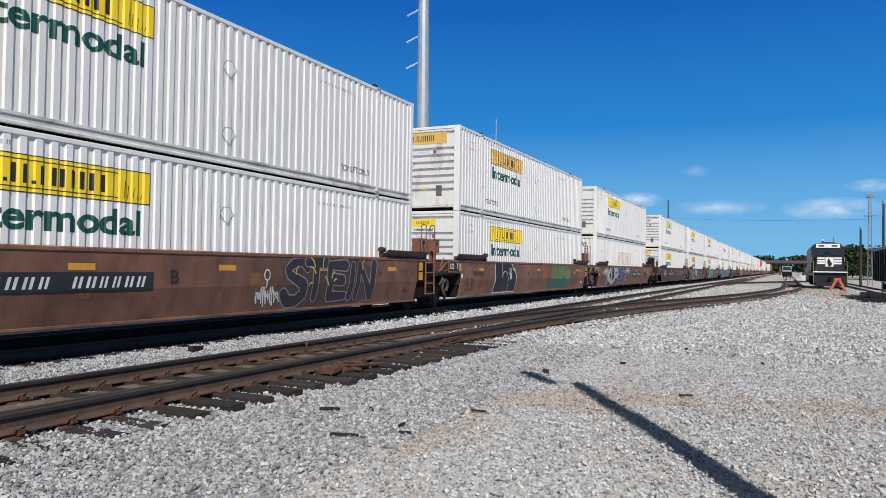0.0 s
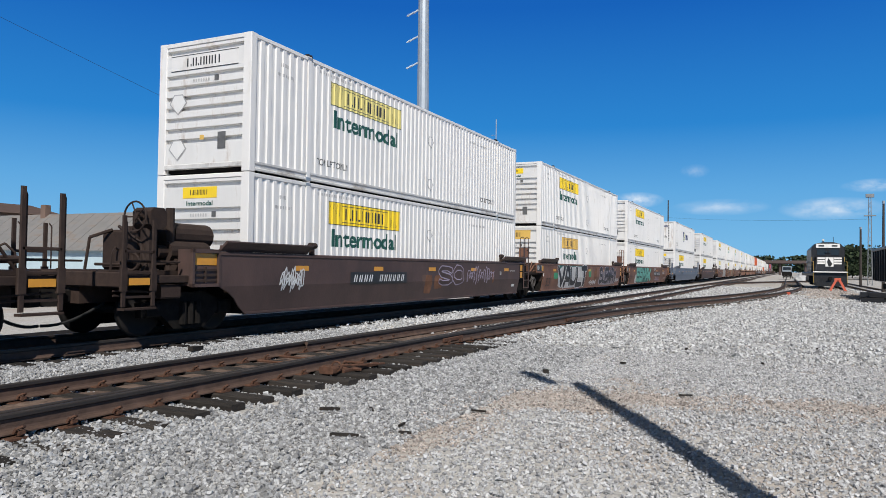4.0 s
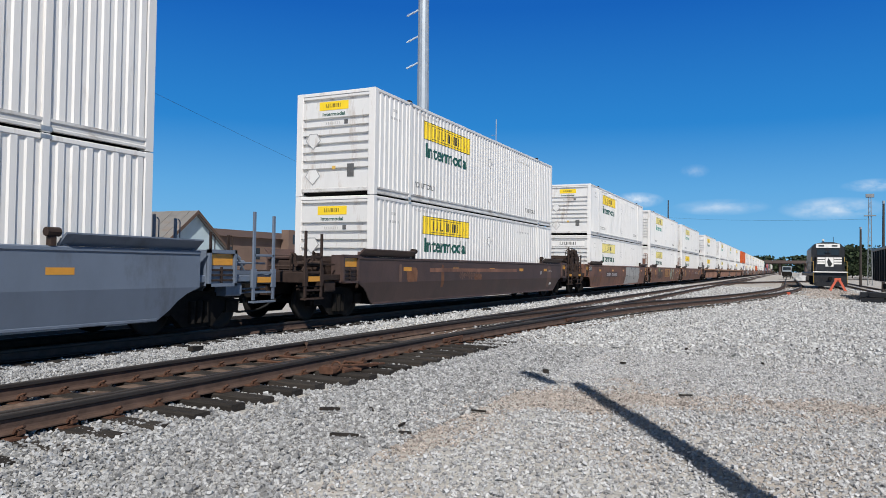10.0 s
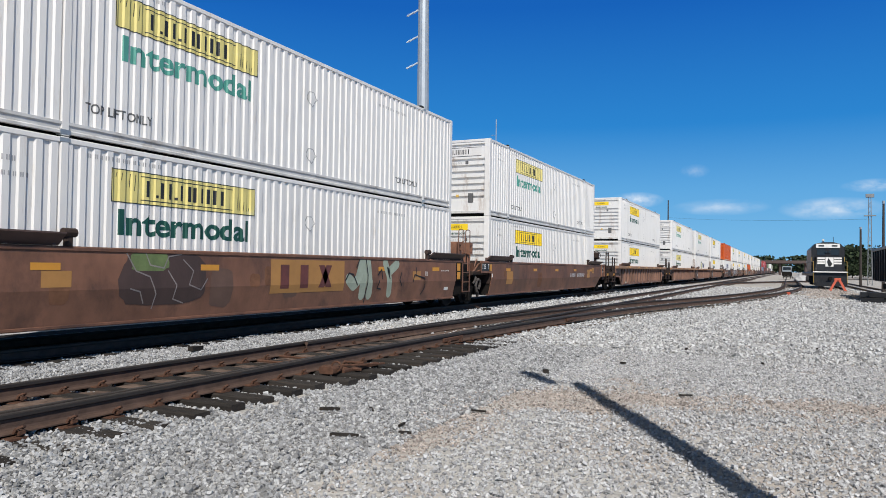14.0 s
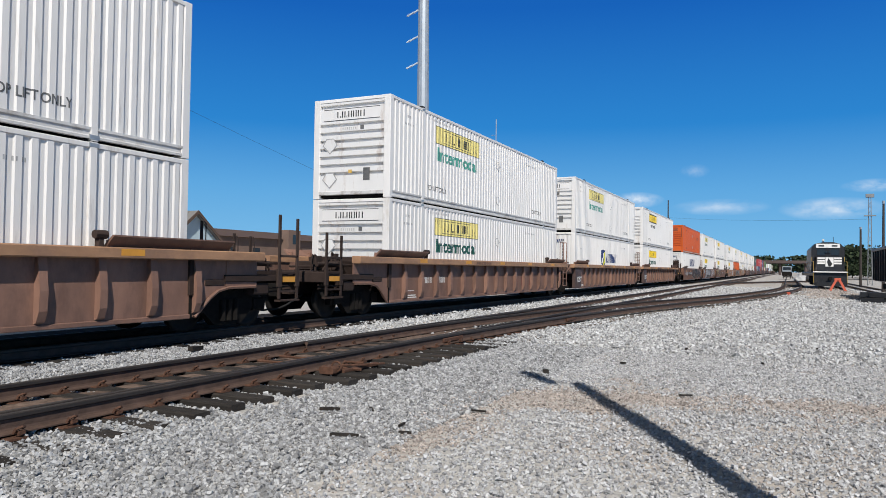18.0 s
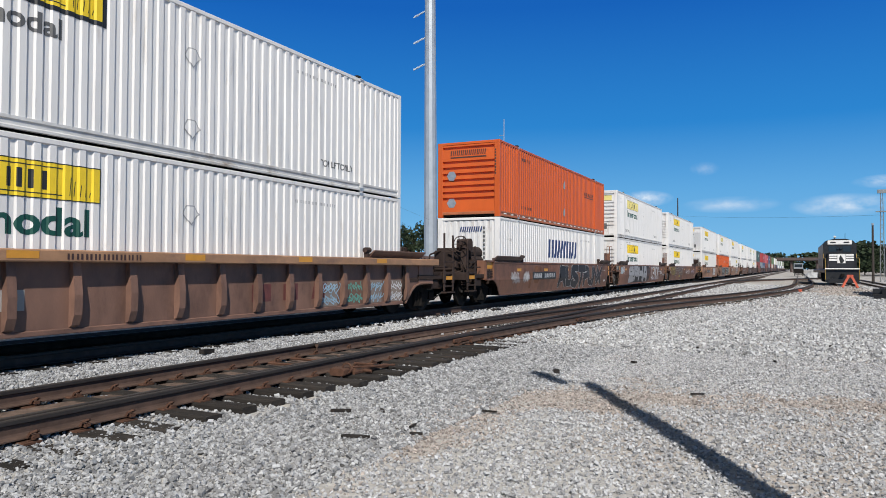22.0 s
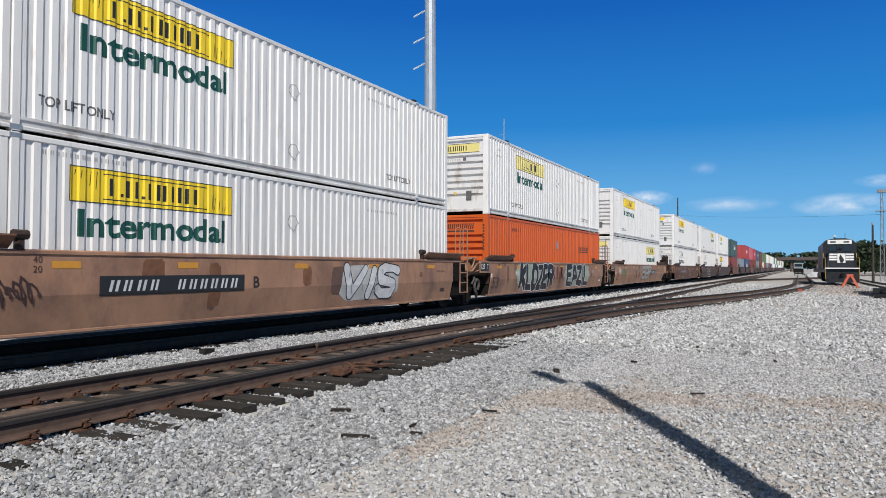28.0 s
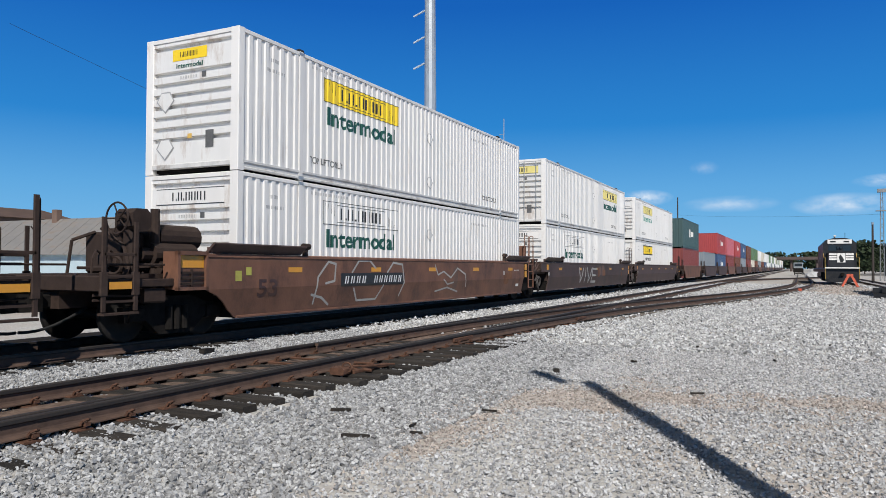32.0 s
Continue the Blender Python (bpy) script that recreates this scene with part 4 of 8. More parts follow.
    part("fuel_tank", Shape().prism([(-1.3, 0.3), (1.3, 0.3), (1.45, 0.6), (1.45, 1.05), (-1.45, 1.05), (-1.45, 0.6)], "x", 6.4, 10.4), M_LOCO, lo)
    part("exhaust", Shape().box(9.0, 9.8, -0.3, 0.3, 4.3, 4.5, 0.03), M_LOCO, lo)
    part("horn", Shape().tube((3.2, 0.4, 4.55), (2.9, 0.4, 4.75), 0.05, 8, 0.12), M_SILVER, lo)
    part("aerial", Shape().tube((3.8, -0.6, 4.5), (3.8, -0.6, 5.1), 0.025, 6), M_TRUCK, lo)
    part("coupler", Shape().box(-0.35, 0.2, -0.14, 0.14, 0.7, 1.0, 0.03), M_TRUCK, lo)
    part("snow_plow", Shape().prism([(-1.35, 0.08), (1.35, 0.08), (1.2, 0.5), (-1.2, 0.5)], "x", -0.15, 0.14), M_LOCO, lo, "scuffed black pilot plow")
    return lo


locomotive()

stop = thing("wheel_stop", "red-orange steel A-frame bumping post across the rails", "bumper", at=(72.5, -4.0, 0.0))
for sgn in (-1, 1):
    part("leg", Shape().add([(-0.1, sgn * 0.62 - 0.1, 0), (0.1, sgn * 0.62 - 0.1, 0), (0.1, sgn * 0.62 + 0.1, 0), (-0.1, sgn * 0.62 + 0.1, 0), (-0.1, sgn * 0.06 - 0.1, 1.12), (0.1, sgn * 0.06 - 0.1, 1.12), (0.1, sgn * 0.06 + 0.1, 1.12), (-0.1, sgn * 0.06 + 0.1, 1.12)], [(0, 3, 2, 1), (4, 5, 6, 7), (0, 1, 5, 4), (1, 2, 6, 5), (2, 3, 7, 6), (3, 0, 4, 7)]), M_RED, stop)
    part("brace", Shape().tube((0.1, sgn * 0.3, 0.75), (1.3, sgn * 0.6, 0.02), 0.07, 6), M_RED, stop)
part("buffer", Shape().box(0.05, 0.35, -0.25, 0.25, 0.85, 1.15, 0.04), M_RED, stop)

marker = thing("switch_marker", "low red switch marker", "marker", at=(57.0, -0.05, 0))
part("base", Shape().prism([(-0.25, -0.14), (0.25, -0.14), (0.2, 0.14), (-0.2, 0.14)], "z", -0.02, 0.1), M_RED, marker)
part("flag", Shape().box(-0.03, 0.03, -0.12, 0.12, 0.1, 0.2, 0.01), M_RED, marker)

hop = thing("hopper_car", "dark grimy freight car standing at the yard's edge", "rail car", at=(46.0, -6.95, 0.2))
part("body", Shape().add([(0.3, -1.5, 0.9), (12, -1.5, 0.9), (12, 1.5, 0.9), (0.3, 1.5, 0.9), (0.0, -1.6, 3.0), (12, -1.6, 3.0), (12, 1.6, 3.0), (0.0, 1.6, 3.0)], [(0, 3, 2, 1), (4, 5, 6, 7), (0, 1, 5, 4), (1, 2, 6, 5), (2, 3, 7, 6), (3, 0, 4, 7)]), M_LOCO, hop)
for i in range(9):
    part("rib", Shape().box(0.6 + 1.35 * i, 0.72 + 1.35 * i, 1.5, 1.68, 0.95, 3.0), M_LOCO, hop)
part("top_chord", Shape().box(-0.05, 12.05, 1.5, 1.72, 2.9, 3.08, 0.03), M_LOCO, hop)
part("placard", Shape().box(-0.06, -0.02, 0.75, 1.2, 1.6, 2.3), M_GRAB_YELLOW, hop, "yellow placard")
part("end_sill", Shape().box(-0.6, 0.3, -1.5, 1.7, 0.75, 1.05, 0.04), M_TRUCK, hop)
part("coupler", Shape().box(-1.3, -0.5, -0.15, 0.15, 0.65, 0.95, 0.04), M_TRUCK, hop)
for x0 in (1.6, 10.2):
    for dx in (-0.9, 0.9):
        part("wheelset", Shape().lathe([(-0.8, 0.0), (-0.8, 0.44), (-0.66, 0.47), (-0.66, 0.1), (0.66, 0.1), (0.66, 0.47), (0.8, 0.44), (0.8, 0.0)], (0, 0, 0), "y", 16), M_TRUCK, hop, at=(x0 + dx, 0, 0.46))
    part("truck_frame", Shape().box(x0 - 1.2, x0 + 1.2, 0.9, 1.08, 0.35, 0.75, 0.05), M_TRUCK, hop)
r_b = random.Random(9)
for i in range(6):
    solid("timber_block", Shape().box(-0.55, 0.55, -0.15, 0.15, 0, 0.3, 0.03), M_LOCO, "black creosoted timber block stacked by the track", "timber", "stacked timbers", at=pose(46.0 + 0.35 * (i % 2), -4.2 - 0.42 * (i % 3), 0.3 * (i // 3) - 0.02, 0, 0, 84 + r_b.uniform(-8, 8)))

for x, y, h, r, lab in ((98.0, -7.76, 6.9, 0.16, "dark wooden utility pole"), (72.0, -7.38, 7.7, 0.13, "slim wooden utility pole, leaning slightly")):
    p = thing("utility_pole", lab, "utility pole", at=pose(x, y, -0.1, 0, -2 if h > 7 else 0, 0))
    part("shaft", Shape().tube((0, 0, 0), (0, 0, h), r, 8, r * 0.65), M_DARK_POLE, p)
    part("cap", Shape().tube((0, 0, h), (0, 0, h + 0.25), r * 0.8, 8), M_GALV, p)

lat = thing("lattice_tower", "slender galvanised lattice light tower", "tower", at=(112.0, -9.95, -0.1))
for a in ((-0.28, -0.28), (0.28, -0.28), (0.28, 0.28), (-0.28, 0.28)):
    part("leg", Shape().tube((a[0], a[1], 0), (a[0] * 0.45, a[1] * 0.45, 12.0), 0.035, 6), M_TOWER, lat)
for k in range(10):
    z0, z1 = 1.15 * k, 1.15 * (k + 1)
    f0, f1 = 0.28 * (1 - 0.55 * z0 / 12), 0.28 * (1 - 0.55 * z1 / 12)
    for a, b in (((-1, -1), (1, -1)), ((1, -1), (1, 1)), ((1, 1), (-1, 1)), ((-1, 1), (-1, -1))):
        part("lacing", Shape().tube((a[0] * f0, a[1] * f0, z0), (b[0] * f1, b[1] * f1, z1), 0.02, 4), M_TOWER, lat)
part("platform", Shape().box(-0.4, 0.4, -0.7, 0.7, 9.4, 9.5), M_TOWER, lat)
part("light_bar", Shape().box(-0.15, 0.15, -0.5, 0.5, 11.9, 12.4, 0.04), M_TOWER, lat)

mach = thing("track_machine", "small grey track machine far down the yard", "rail vehicle", at=(172.0, 0.15, 0.15))
part("body", Shape().box(0, 6, -1.0, 1.0, 0.6, 1.5, 0.08), M_TRUCK, mach)
part("cab", Shape().box(0.5, 2.6, -0.9, 0.9, 1.5, 2.7, 0.1), M_SILVER, mach)
part("windscreen", Shape().box(0.46, 0.5, -0.75, 0.75, 1.9, 2.5), M_GLASS_DARK, mach)
for x0 in (1.0, 5.0):
    part("wheelset", Shape().lathe([(-0.8, 0.0), (-0.8, 0.38), (-0.66, 0.4), (-0.66, 0.1), (0.66, 0.1), (0.66, 0.4), (0.8, 0.38), (0.8, 0.0)], (0, 0, 0), "y", 14), M_TRUCK, mach, at=(x0, 0, 0.4))
# ---- train: where each stack stands ----
SPEED, GAIN = 13.679, 0.01038
DRIFT_AT = (0, 4, 5.5, 6, 6.5, 7, 8, 12, 16, 20, 24, 28, 32)
DRIFT = (-0.146, -0.09, -0.25, -0.23, 0.03, 0.24, 0.204, 0.119, 0.035, 0.002, -0.127, -0.07, 0.051)
JOINT, COUPLED = 19.491, 23.601
TRACK_Y, RAIL_Z = 11.325, 0.30
BOX_L, BOX_W, BOX_H = 16.154, 2.591, 2.896
HALF = BOX_L / 2


def gone(t):
    """How far the train has come by t seconds."""
    return SPEED * t + GAIN * (t - 16.0) ** 2 + float(np.interp(t, DRIFT_AT, DRIFT))


TRAIN = []          # every thing that rides, with its place along the train and its height


def ride(ob, s, z):
    TRAIN.append((ob, s, z))
    ob.matrix_basis = pose(s - gone(0.0), TRACK_Y, z)
    return ob


# ---- containers ----
PITCH, DEEP = 0.25, 0.027


def wave(x):
    """Depth of the corrugation at x."""
    u = (x % PITCH) / PITCH
    if u < 0.42:
        return 0.0
    if u < 0.53:
        return DEEP * (u - 0.42) / 0.11
    if u < 0.89:
        return DEEP
    return DEEP * (1.0 - (u - 0.89) / 0.11)


def breaks(x0, x1):
    """The folds of the corrugation between x0 and x1, with both ends."""
    k0, k1 = math.floor(x0 / PITCH) - 1, math.ceil(x1 / PITCH) + 1
    xs = [(k + u) * PITCH for k in range(k0, k1) for u in (0.0, 0.42, 0.53, 0.89)]
    return [x0] + [x for x in xs if x0 + 1e-4 < x < x1 - 1e-4] + [x1]


def corrugated(x0, x1, z0, z1, y=-1.285, sign=1):
    sh = Shape()
    xs = breaks(x0, x1)
    verts = [(x, sign * (y + wave(x)), z) for x in xs for z in (z0, z1)]
    return sh.add(verts, [(2 * i, 2 * i + 2, 2 * i + 3, 2 * i + 1) for i in range(len(xs) - 1)])


def draped(verts, faces, dx, dz, mat, name, lift=0.004, y=-1.285):
    """A flat drawing laid over the corrugated side, following its folds."""
    me = bpy.data.meshes.new(name)
    me.from_pydata([(a + dx, 0.0, c + dz) for a, b, c in verts], [], faces)
    bm = bmesh.new()
    bm.from_mesh(me)
    xs = [v.co.x for v in bm.verts]
    for x in breaks(min(xs), max(xs))[1:-1]:
        bmesh.ops.bisect_plane(bm, geom=bm.verts[:] + bm.edges[:] + bm.faces[:], plane_co=(x, 0, 0), plane_no=(1, 0, 0), dist=1e-5)
    for v in bm.verts:
        v.co.y = y + wave(v.co.x + 1e-6) - lift
    bmesh.ops.recalc_face_normals(bm, faces=bm.faces)
    bm.to_mesh(me)
    bm.free()
    me.materials.append(mat)
    me.update()
    return me


def rects(items):
    """Flat upright rectangles (x0, x1, z0, z1) or slanted ones (x0, x1, z0, z1, lean)."""
    verts, faces = [], []
    for it in items:
        x0, x1, z0, z1 = it[:4]
        d = it[4] if len(it) > 4 else 0.0
        k = len(verts)
        verts += [(x0, 0, z0), (x1, 0, z0), (x1 + d, 0, z1), (x0 + d, 0, z1)]
        faces.append((k, k + 1, k + 2, k + 3))
    return verts, faces


def marks(x0, x1, z0, z1, n, seed, lean=0.0, gap=0.28):
    """Plain bars in place of n characters."""
    r = random.Random(seed)
    w = (x1 - x0) / n
    out = []
    for i in range(n):
        a, c = x0 + i * w, w * (1 - gap) * r.uniform(0.85, 1.0)
        t = c * 0.34
        out += [(a, a + t, z0, z1, lean), (a + c - t, a + c, z0, z1, lean)]
    return out


def name_blocks(x0, x1, z0, z1):
    """Plain upright bars for the hauler's name, one or two to a letter, two dots between."""
    w, out, u = x1 - x0, [], 0.0
    for k, (f, bars) in enumerate(((0.09, 1), (0.11, 2), (0.115, 2), (0.115, 2), (0.115, 2), (0.1, 1))):
        t = 0.034
        for b in ((f - t) / 2,) if bars == 1 else (0.0, f - t):
            out.append((x0 + (u + b) * w, x0 + (u + b + t) * w, z0, z1))
        u += f + 0.033
        if k < 2:
            out.append((x0 + u * w, x0 + (u + 0.025) * w, z0, z0 + 0.05))
            u += 0.055
    return out


def polygon(pts):
    return [(a, 0, b) for a, b in pts], [tuple(range(len(pts)))]


def end_panel(kind):
    """The near end: ribbed across, corrugated upright, or doors."""
    sh = Shape()
    if kind == "upright":
        for y0, y1 in ((-1.1, 1.1),):
            ys = breaks(y0, y1)
            sh.add([(-HALF + 0.03 + wave(y), y, z) for y in ys for z in (0.22, 2.78)], [(2 * i, 2 * i + 1, 2 * i + 3, 2 * i + 2) for i in range(len(ys) - 1)])
        return sh
    prof = [(0.2, 0.0)]
    for z in (0.70, 0.935, 1.17, 1.405, 1.64, 1.875, 2.11, 2.66):
        prof += [(z - 0.03, 0.0), (z - 0.02, 0.085), (z + 0.055, 0.085), (z + 0.065, 0.0)]
    prof += [(2.80, 0.0)]
    sh.add([(-HALF + 0.02 + d, y, z) for z, d in prof for y in (-1.1, 1.1)], [(2 * i, 2 * i + 2, 2 * i + 3, 2 * i + 1) for i in range(len(prof) - 1)])
    return sh


BODY = {
    "white": (M_WHITE, M_WHITE_END, M_RAIL_GREY, M_WHITE),
    "orange": (M_ORANGE, M_ORANGE, M_ORANGE_RAIL, M_ORANGE),
}
MESHES = {}


def shared(key, make):
    if key not in MESHES:
        MESHES[key] = make()
    return MESHES[key]


def container_body(c, paint, end):
    side, face, rail, post = BODY[paint]
    key = lambda s: (paint, s)
    for sign, nm in ((1, "near"), (-1, "far")):
        for i, (x0, x1) in enumerate(((-HALF + 0.14, -6.1), (-5.98, 5.98), (6.1, HALF - 0.14))):
            part("side_panel", shared(key(f"side{nm}{i}"), lambda: corrugated(x0, x1, 0.2, 2.82, -1.285, sign).mesh("side_panel", side)), None, c)
        part("top_rail", shared(key(f"toprail{nm}"), lambda: Shape().box(-HALF + 0.1, HALF - 0.1, *sorted((sign * -1.295, sign * -1.235)), 2.8, 2.89, 0.012).mesh("top_rail", post)), None, c)
        part("bottom_rail", shared(key(f"bottomrail{nm}"), lambda: Shape().prism([(sign * -1.295, 0.03), (sign * -1.295, 0.07), (sign * -1.275, 0.09), (sign * -1.275, 0.15), (sign * -1.297, 0.17), (sign * -1.297, 0.215), (sign * -1.2, 0.24), (sign * -1.2, 0.03)], "x", -HALF + 0.16, HALF - 0.16).mesh("bottom_rail", rail)), None, c)
        for x in (-6.04, 6.04):
            part("lift_post", shared(key(f"lift{nm}"), lambda: Shape().box(-0.07, 0.07, *sorted((sign * -1.3, sign * -1.22)), 0.0, 2.9, 0.012).mesh("lift_post", side)), None, c, at=(x, 0, 0))
            for z0, z1 in ((0.0, 0.11), (2.8, 2.898)):
                part("lift_casting", shared(("casting", nm, z0), lambda: Shape().box(-0.09, 0.09, *sorted((sign * -1.304, sign * -1.2)), z0, z1, 0.02).mesh("lift_casting", M_SILVER)), None, c, at=(x, 0, 0))
        for e in (-1, 1):
            part("corner_post", shared(key(f"post{nm}{e}"), lambda: Shape().box(*sorted((e * (HALF - 0.002), e * (HALF - 0.19))), *sorted((sign * -1.296, sign * -1.08)), 0.0, 2.896, 0.015).mesh("corner_post", post)), None, c)
    part("end_panel", shared(key("end" + end), lambda: end_panel(end).mesh("end_panel", face)), None, c)
    part("roof", shared(key("roof"), lambda: Shape().box(-HALF + 0.05, HALF - 0.05, -1.25, 1.25, 2.84, 2.88).mesh("roof", side)), None, c)
    part("floor_pan", shared(("floor", paint), lambda: Shape().box(-HALF + 0.12, HALF - 0.12, -1.2, 1.2, 0.04, 0.19).mesh("floor_pan", M_TRUCK)), None, c)
    part("header", shared(key("header"), lambda: Shape().box(-HALF + 0.001, -HALF + 0.1, -1.09, 1.09, 2.79, 2.894, 0.015).mesh("header", post)), None, c)
    part("end_sill", shared(key("sill"), lambda: Shape().box(-HALF + 0.004, -HALF + 0.1, -1.09, 1.09, 0.1, 0.21, 0.012).mesh("end_sill", rail)), None, c)
    part("door", shared(key("door"), lambda: Shape().box(HALF - 0.08, HALF - 0.02, -1.09, -0.01, 0.05, 2.8).mesh("door", side)), None, c)
    part("door", shared(key("door2"), lambda: Shape().box(HALF - 0.08, HALF - 0.02, 0.01, 1.09, 0.05, 2.8).mesh("door", side)), None, c)
    for x in (-5.98, 5.98):
        part("lifting_lug", shared(("lug",), lambda: Shape().prism([(-0.07, 0.0), (0.07, 0.0), (0.045, 0.09), (-0.045, 0.09)], "x", -0.08, 0.08).mesh("lifting_lug", M_DARK_GAP)), None, c, at=(x, -1.2, 2.885))
    if end == "doors":
        for y in (-0.85, -0.3, 0.3, 0.85):
            part("lock_rod", shared(("rod",), lambda: Shape().tube((0, 0, 0.12), (0, 0, 2.8), 0.02).mesh("lock_rod", M_SILVER)), None, c, at=(-HALF - 0.015, y, 0))
        part("door_seam", shared(("seam",), lambda: Shape().box(-HALF - 0.004, -HALF + 0.01, -0.012, 0.012, 0.12, 2.8).mesh("door_seam", M_DARK_GAP)), None, c)


def end_plate(items, name, mat, key):
    """Flat drawing on the near end; items in (y from the middle, z), seen from outside."""
    def make():
        v, f = items if isinstance(items, tuple) else rects(items)
        me = bpy.data.meshes.new(name)
        me.from_pydata([(0.0, -a, b) for a, _, b in v], [], f)
        me.materials.append(mat)
        return me
    return shared(key, make)


def hauler_marks(c, look_of, end, flip=False, narrow=False, tinted=False):
    """Yellow name panel with bars for the name, the green word below, small stencils."""
    yellow, green, ink = {"fresh": (M_YELLOW, M_GREEN, M_BLACK), "faded": (M_PALE_YELLOW, M_FADED_GREEN, M_BLACK), "pale": (M_PALE_YELLOW, M_GREEN, M_BLACK),
                          "bordered": (M_YELLOW, M_GREY_INK, M_BLACK), "outline": (M_WHITE, M_GREEN, M_BLACK), "aged": (M_AGED_YELLOW, M_GREEN, M_BROWN_INK)}[look_of]
    x = 2.38 if flip else -HALF + (3.5 if narrow else 2.9)
    wide = 2.9 if narrow else 3.57
    key = lambda s: (look_of, flip, narrow, s)

    def panel():
        return draped(*rects([(0, wide, 0, 0.56)]), x, 1.98, yellow, "name_panel")
    part("name_panel", shared(key("panel"), panel), None, c, {"outline": "white outlined name panel"}.get(look_of, "yellow name panel" if look_of in ("fresh", "bordered") else "faded yellow name panel"))

    def ink_bars():
        it = name_blocks(0.66, 2.9, 0.14, 0.42) + [(0.0, 3.57, 0.0, 0.015), (0.0, 3.57, 0.545, 0.56), (0.0, 0.015, 0.0, 0.56), (3.555, 3.57, 0.0, 0.56)]
        it += [(0.62, 2.9, 0.07, 0.085), (0.62, 2.9, 0.475, 0.49)]
        it += [(0.1 + 0.09 * k, 0.112 + 0.09 * k, 0.42 - 0.05 * k, 0.5, 0.02) for k in range(5)] + [(3.0 + 0.09 * k, 3.012 + 0.09 * k, 0.08, 0.36 - 0.05 * k, 0.02) for k in range(5)]
        if look_of == "bordered":
            it += [(-0.06, 3.63, -0.06, 0.0), (-0.06, 3.63, 0.56, 0.62), (-0.06, 0.0, 0.0, 0.56), (3.57, 3.63, 0.0, 0.56)]
        it = [(q[0] * wide / 3.57, q[1] * wide / 3.57, *q[2:]) for q in it]
        return draped(*rects(it), x, 1.98, ink, "name_mark", lift=0.007)
    part("name_mark", shared(key("bars"), ink_bars), None, c)
    small = look_of == "bordered"
    part("word", shared(key("word"), lambda: draped(*words("Intermodal", 2.3 if small else wide * 0.9, 0.32 if small else 0.44, bold=0.028), x + (0.55 if small else 0.16), 1.5 if small else 1.43, green, "word")), None, c, "green lettering")
    part("stencil", shared(key("lift"), lambda: draped(*words("TOP LIFT ONLY", 1.35, 0.16, bold=0.02), -5.7, 0.44, M_GREY_INK, "stencil")), None, c)
    part("stencil", shared(key("lift2"), lambda: draped(*words("TOP LIFT ONLY", 1.35, 0.16, bold=0.02), 4.3, 0.44, M_GREY_INK, "stencil")), None, c)
    for i, (m0, m1, n0, n1, cnt) in enumerate(((-7.2, -6.55, 2.2, 2.27, 7), (-7.05, -6.75, 2.42, 2.5, 3), (-5.6, -4.1, 2.64, 2.71, 14), (3.4, 5.0, 2.42, 2.49, 11))):
        part("stencil", shared(("codes", i), lambda: draped(*rects(marks(m0, m1, n0, n1, cnt, 5 + i, gap=0.45)), 0, 0, M_FAINT_INK, "stencil")), None, c)
    dia = [(0.0, -0.26), (0.26, 0.0), (0.13, 0.2), (-0.13, 0.2), (-0.26, 0.0)]
    for z in (0.62, 1.95):
        part("placard_holder", shared(("placard", z), lambda: draped(*polygon([(p * 0.8, q * 0.8) for p, q in dia]), 0.3, z, M_FAINT_INK, "placard_holder", lift=0.009)), None, c)
        part("placard_face", shared(("placardface", z), lambda: draped(*polygon([(p * 0.68, q * 0.68) for p, q in dia]), 0.3, z, M_WHITE, "placard_face", lift=0.012)), None, c)
    # the near end
    if end == "bars":
        part("end_plate", end_plate([(-0.48, 0.48, 2.38, 2.62)], "end_plate", M_YELLOW if look_of != "faded" else M_PALE_YELLOW, ("endy", look_of)), None, c, "small yellow name plate", at=(-HALF + 0.014, 0.05, 0))
        part("end_mark", end_plate(name_blocks(-0.28, 0.28, 2.45, 2.56), "end_mark", M_BLACK, ("endb",)), None, c, at=(-HALF + 0.010, 0.05, 0))
        part("end_word", end_plate(words("Intermodal", 0.74, 0.1, bold=0.02), "end_word", M_GREEN, ("endiw",)), None, c, at=(-HALF + 0.012, 0.42, 2.22))
    elif end == "wide":
        part("end_plate", end_plate([(-0.9, 0.86, 2.3, 2.7)], "end_plate", yellow, ("endwide", look_of)), None, c, "wide yellow name plate", at=(-HALF + 0.014, 0.05, 0))
        part("end_mark", end_plate(name_blocks(-0.48, 0.48, 2.4, 2.6), "end_mark", M_BLACK, ("endwb",)), None, c, at=(-HALF + 0.010, 0.05, 0))
    elif end == "plate":
        part("end_plate", end_plate([(-0.95, 0.95, 2.26, 2.6)], "end_plate", M_PALE_YELLOW if tinted else M_WHITE, ("endw", look_of, tinted)), None, c, "outlined name plate", at=(-HALF + 0.014, 0, 0))
        part("end_mark", end_plate(name_blocks(-0.52, 0.56, 2.34, 2.52) + [(-0.95, 0.95, 2.26, 2.275), (-0.95, 0.95, 2.585, 2.6)], "end_mark", M_BLACK, ("endb2",)), None, c, at=(-HALF + 0.010, 0, 0))
